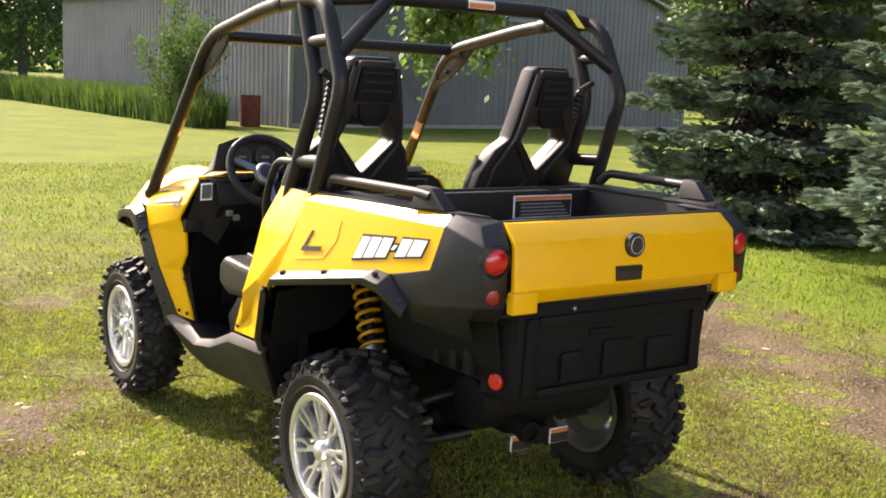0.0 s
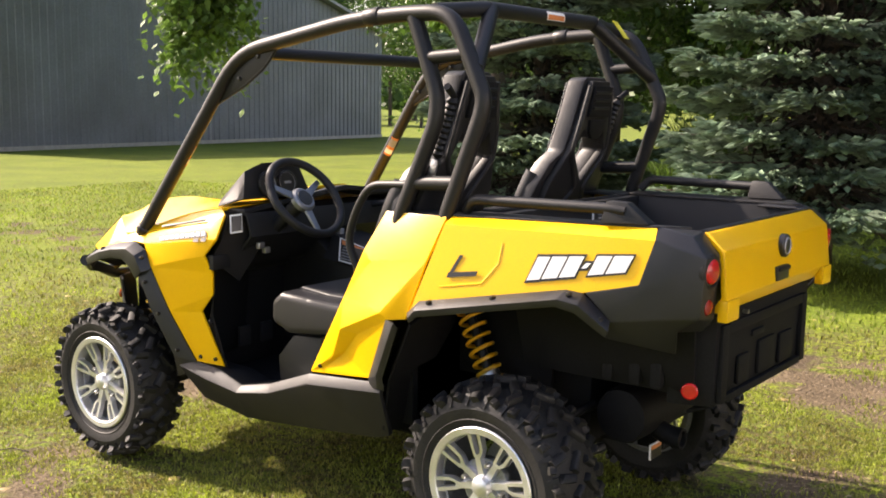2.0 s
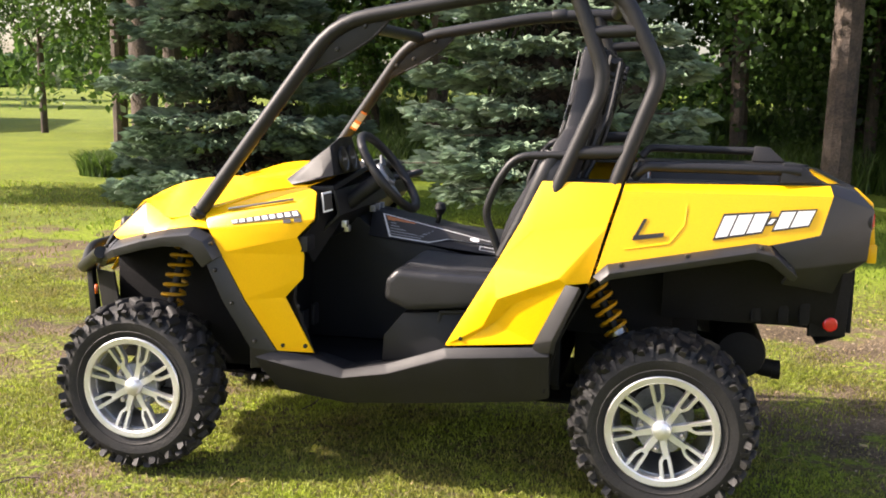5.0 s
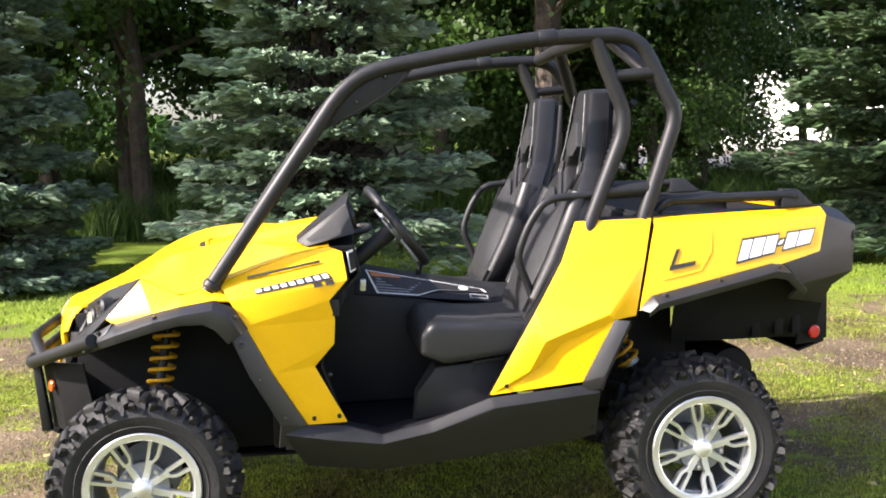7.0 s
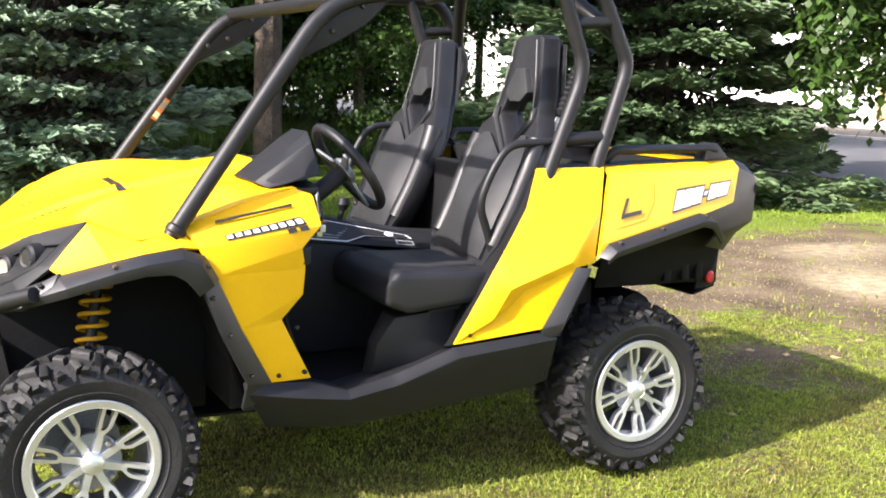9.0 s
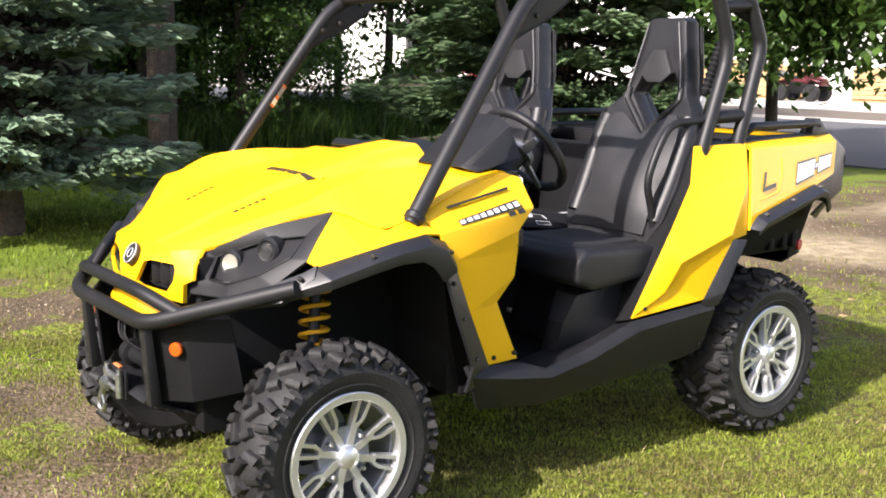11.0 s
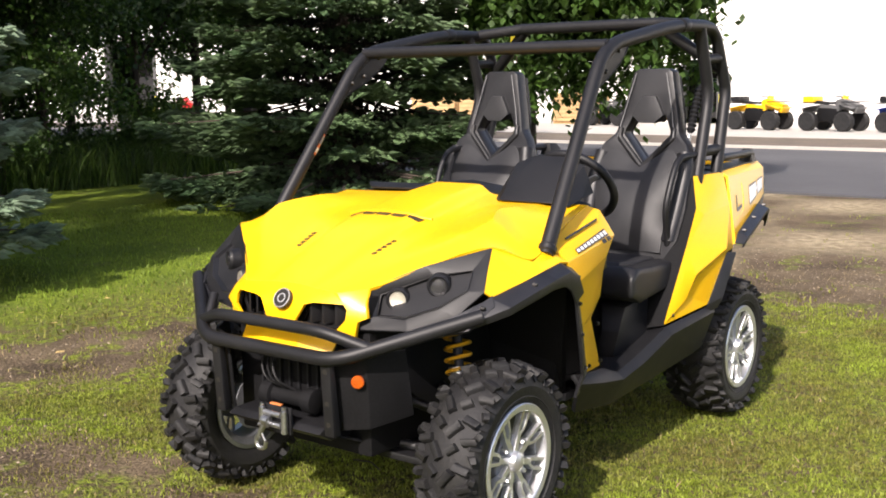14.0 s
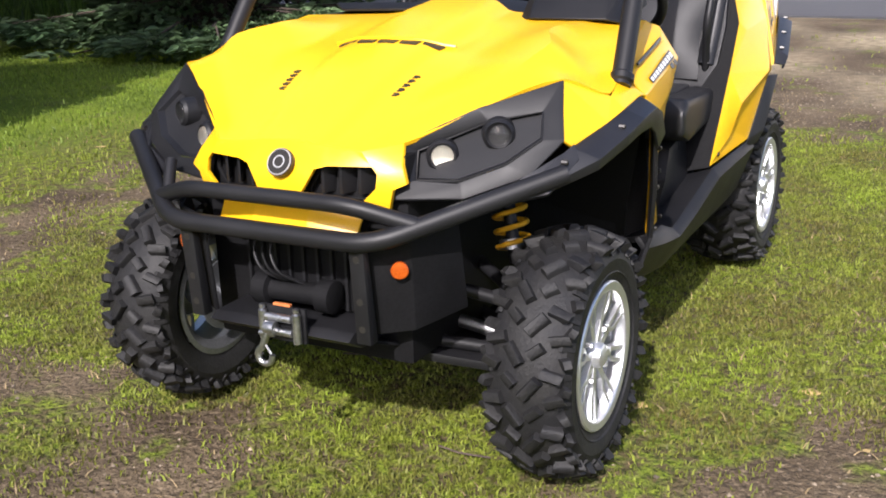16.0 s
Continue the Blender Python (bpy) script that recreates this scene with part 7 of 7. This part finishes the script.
barrel = part("barrel", lathe([(0.001, 0.0), (0.285, 0.0), (0.29, 0.02), (0.285, 0.30), (0.298, 0.315), (0.285, 0.33), (0.285, 0.58), (0.298, 0.595), (0.285, 0.61), (0.285, 0.86), (0.292, 0.88), (0.275, 0.885), (0.27, 0.86), (0.001, 0.86)], 32, "z"), M_RUST, m=pose(25.2, -10.75, 0))
tagged(barrel, "rusty red steel drum standing by the shed", "barrel")

# ---- picnic table far across the lawn ----
pt = thing("picnic_table", "pale weathered picnic table on the far lawn", "table", at=(44.0, -57.5, 0))
part("tabletop", box(-0.9, 0.9, -0.38, 0.38, 0.70, 0.75), M_PALE, pt)
for s in (1, -1):
    part("bench", box(-0.9, 0.9, s * 0.72 - 0.14, s * 0.72 + 0.14, 0.40, 0.45), M_PALE, pt)
    part("leg_frame", tube([(s * 0.6, -0.75, 0.0), (s * 0.6, -0.25, 0.70), (s * 0.6, 0.25, 0.70), (s * 0.6, 0.75, 0.0)], 0.04, 0, 8), M_PALE, pt)
    part("cross_beam", tube([(s * 0.6, -0.8, 0.40), (s * 0.6, 0.8, 0.40)], 0.035, 0, 8), M_PALE, pt)

# ---- road, bank, apron ----
def strip(name, label, x0, x1, z0, z1, material, nseg=40, y0=-120.0, y1=120.0):
    vs, fs = [], []
    for i in range(nseg + 1):
        y = y0 + (y1 - y0) * i / nseg
        vs += [(x0, y, z0), (x1, y, z1), (x1, y, -0.15), (x0, y, -0.15)]
    for i in range(nseg):
        b = 4 * i
        fs += [(b, b + 1, b + 5, b + 4), (b + 1, b + 2, b + 6, b + 5), (b + 3, b, b + 4, b + 7)]
    me = bpy.data.meshes.new(name)
    me.from_pydata(vs, [], fs)
    return tagged(mesh_part(name, me, material, sharp=0), label, name.replace("_", " "), kind="structure")


strip("road", "grey asphalt road", -22.6, -10.9, 0.02, 0.02, M_ASPHALT)
strip("kerb", "pale concrete kerb along the road", -22.95, -22.6, 0.09, 0.09, M_CONCRETE)
strip("bank", "bare brown verge beyond the road", -27.6, -22.95, 0.10, 0.08, M_BANK)
strip("pavement", "pale concrete apron before the building", -40.0, -27.6, 0.12, 0.11, M_CONCRETE)

bld = thing("white_building", "large plain white industrial building", "building", at=(-40, -20, 0))
WALL_X = -40.0
doors = [(-17.2, -15.5, 2.9), (-58.5, -53.5, 5.0)]
edges = [-95.0] + sorted(v for d in doors for v in d[:2]) + [60.0]
edges = sorted(edges)
BO = pose(40, 20, 0)
for a, b in zip(edges[::2], edges[1::2]):
    part("wall", box(WALL_X - 0.4, WALL_X, a, b, 0, 11, 0.0), M_STUCCO, bld, m=BO)
for a, b, h in doors:
    part("lintel", box(WALL_X - 0.4, WALL_X, a, b, h, 11, 0.0), M_STUCCO, bld, m=BO)
    # near-black sheet set back in the opening, standing in for the unlit interior
    dr = part("doorway", box(WALL_X - 3.0, WALL_X - 2.9, a - 1, b + 1, 0.3, h + 0.5, 0.0), M_DOORDARK, bld, m=BO)
    for y in (a, b):
        part("door_frame", box(WALL_X - 0.3, WALL_X + 0.12, y - 0.1, y + 0.1, 0.3, h, 0.01), M_GREY, bld, m=BO)
    part("door_guard", box(WALL_X + 0.2, WALL_X + 0.4, b + 0.1, b + 0.3, 0.3, 1.4, 0.02), M_WARN, bld, m=BO)
part("roof", box(WALL_X - 40, WALL_X + 0.1, -95, 60, 11, 11.3, 0.02), M_ROOF, bld, m=BO)
part("wall", box(WALL_X - 40, WALL_X - 39.6, -95, 60, 0, 11, 0.0), M_STUCCO, bld, m=BO)
for y in (-95, 59.6):
    part("wall", box(WALL_X - 39.6, WALL_X - 0.4, y, y + 0.4, 0, 11, 0.0), M_STUCCO, bld, m=BO)
for y in (-38.0,):
    wdw = part("window", box(WALL_X - 0.05, WALL_X + 0.04, y, y + 1.2, 3.2, 4.6, 0.01), M_GREY, bld, m=BO)
    part("pane", box(WALL_X + 0.04, WALL_X + 0.05, y + 0.1, y + 1.1, 3.3, 4.5, 0.0), M_DOORDARK, wdw)


# ---- parked quad bikes and stock in front of the building ----
def quad(label, x, y, turn, paint, trim):
    e = thing("quad_bike", label, "quad bike", "quad bikes by the building")
    part("body", shell([(-0.95, 0.32, 0.72), (-0.95, -0.32, 0.72), (-0.35, 0.20, 0.86), (-0.35, -0.20, 0.86), (0.25, 0.22, 0.80), (0.25, -0.22, 0.80), (0.55, 0.30, 0.92), (0.55, -0.30, 0.92), (1.0, 0.26, 0.74), (1.0, -0.26, 0.74)], [(0, 1, 3, 2), (2, 3, 5, 4), (4, 5, 7, 6), (6, 7, 9, 8)], 0.18, (0, 0, 1), 0.02), paint, e)
    part("seat", prism([(-0.62, 0.86), (-0.55, 0.98), (-0.1, 0.93), (0.15, 0.95), (0.2, 0.86)], "y", -0.16, 0.16, 0.03), M_BLACK, e)
    part("engine", box(-0.45, 0.45, -0.22, 0.22, 0.30, 0.75, 0.04), M_DARK, e)
    part("tank", prism([(0.16, 0.80), (0.18, 1.0), (0.40, 1.06), (0.62, 0.98), (0.98, 0.84), (0.95, 0.70), (0.3, 0.66)], "y", -0.20, 0.20, 0.05, 3), paint, e)
    part("luggage", box(-0.95, -0.55, -0.30, 0.30, 0.92, 1.12, 0.05), trim if trim is not paint else M_BLACK, e)
    for s in (1, -1):
        part("fender", shell([(0.35, s * 0.28, 0.86), (0.55, s * 0.55, 0.88), (0.95, s * 0.52, 0.74), (0.95, s * 0.25, 0.76)], [(0, 1, 2, 3)], 0.03, (0, 0, 1), 0.01), paint, e)
        part("fender", shell([(-0.35, s * 0.22, 0.84), (-0.45, s * 0.55, 0.82), (-0.98, s * 0.52, 0.70), (-0.95, s * 0.28, 0.74)], [(0, 1, 2, 3)], 0.03, (0, 0, 1), 0.01), paint, e)
    part("handlebar", tube([(0.30, -0.40, 1.12), (0.36, -0.15, 1.10), (0.40, 0, 0.98), (0.36, 0.15, 1.10), (0.30, 0.40, 1.12)], 0.022, 0.05), M_BLACK, e)
    part("headlamp_pod", lathe([(0.001, 0.10), (0.10, 0.06), (0.14, -0.06), (0.05, -0.12)], 14, "x"), trim, e, m=pose(0.42, 0, 1.02))
    for xr, z in ((0.78, 0.94), (-0.72, 0.90)):
        part("rack", tube([(xr - 0.28, -0.38, z), (xr + 0.25, -0.38, z), (xr + 0.25, 0.38, z), (xr - 0.28, 0.38, z)], 0.02, 0.05, 8, closed=True), M_BLACK, e)
    for xw in (0.66, -0.62):
        for s in (1, -1):
            w = part("wheel", lathe([(0.15, -0.12), (0.28, -0.13), (0.315, -0.09), (0.32, 0.09), (0.28, 0.13), (0.15, 0.12)], 28), M_RUBBER, e, m=pose(xw, s * 0.46, 0.32))
            part("rim", lathe([(0.001, s * 0.10), (0.08, s * 0.11), (0.15, s * 0.12), (0.15, s * 0.05)], 20), M_ALLOY, w)
    e.matrix_basis = pose(x, y, 0.115, 0, 0, turn) @ Matrix.Scale(1.08, 4)
    return e


quad("yellow quad bike with black racks on the apron", -33.6, -11.4, 80, M_YELLOW, M_YELLOW)
quad("black and yellow quad bike with tall luggage on the apron", -33.4, -8.7, 75, M_GREY, M_YELLOW)
quad("blue quad bike on the apron", -33.0, -6.0, 75, M_ATVBLUE, M_ATVBLUE)
# stands for a mower; only the quad bike's shape is reused
quad("dark red mower near the crates, built as a quad bike", -35.0, -23.2, 95, M_MAROON, M_GREY)
quad("dark utility quad bike near the doorway", -35.5, -18.4, 80, M_GREY, M_GREY)
quad("bright red quad bike far along the building", -36.0, -46.0, 60, M_ATVRED, M_ATVRED)


def crate(x, y, w, d, h, turn):
    e = thing("wooden_crate", "pale pine shipping crate standing on the apron", "crate", "crates on the apron")
    part("crate_core", box(-w / 2 + 0.04, w / 2 - 0.04, -d / 2 + 0.04, d / 2 - 0.04, 0.1, h - 0.02, 0.0), M_WOOD, e)
    for i in range(7):
        z = 0.12 + i * (h - 0.15) / 7
        part("board", box(-w / 2, w / 2, -d / 2, d / 2, z, z + (h - 0.15) / 7 - 0.025, 0.004), M_WOOD, e)
    for sx in (1, -1):
        part("skid", box(sx * w * 0.4 - 0.05, sx * w * 0.4 + 0.05, -d / 2, d / 2, 0, 0.1, 0.004), M_WOOD, e)
    e.matrix_basis = pose(x, y, 0.115, 0, 0, turn)


crate(-37.0, -28.4, 1.4, 2.6, 1.7, 0)
crate(-37.0, -25.6, 1.4, 2.4, 1.5, 4)
crate(-37.2, -20.8, 1.3, 2.2, 1.4, 0)

# tree line on the horizon all round
def tree_line():
    g = np.random.default_rng(40)
    n = 26000
    a = g.uniform(0, 6.28, n)
    r = g.uniform(170, 215, n)
    hmax = 9 + 3.5 * np.sin(a * 9) + 2.5 * np.sin(a * 23 + 1)
    c = np.stack([r * np.cos(a), r * np.sin(a), g.uniform(0, 1, n) ** 0.8 * hmax], -1)
    t = c + g.normal(0, 1.3, (n, 3))
    me = sprig_mesh("tree_line", c, t, np.full(n, 0.9), np.full(n, 0.9))
    tagged(mesh_part("tree_line", me, M_LEAF, sharp=0), "far line of leafy trees on the horizon", "trees", kind="stuff")


tree_line()
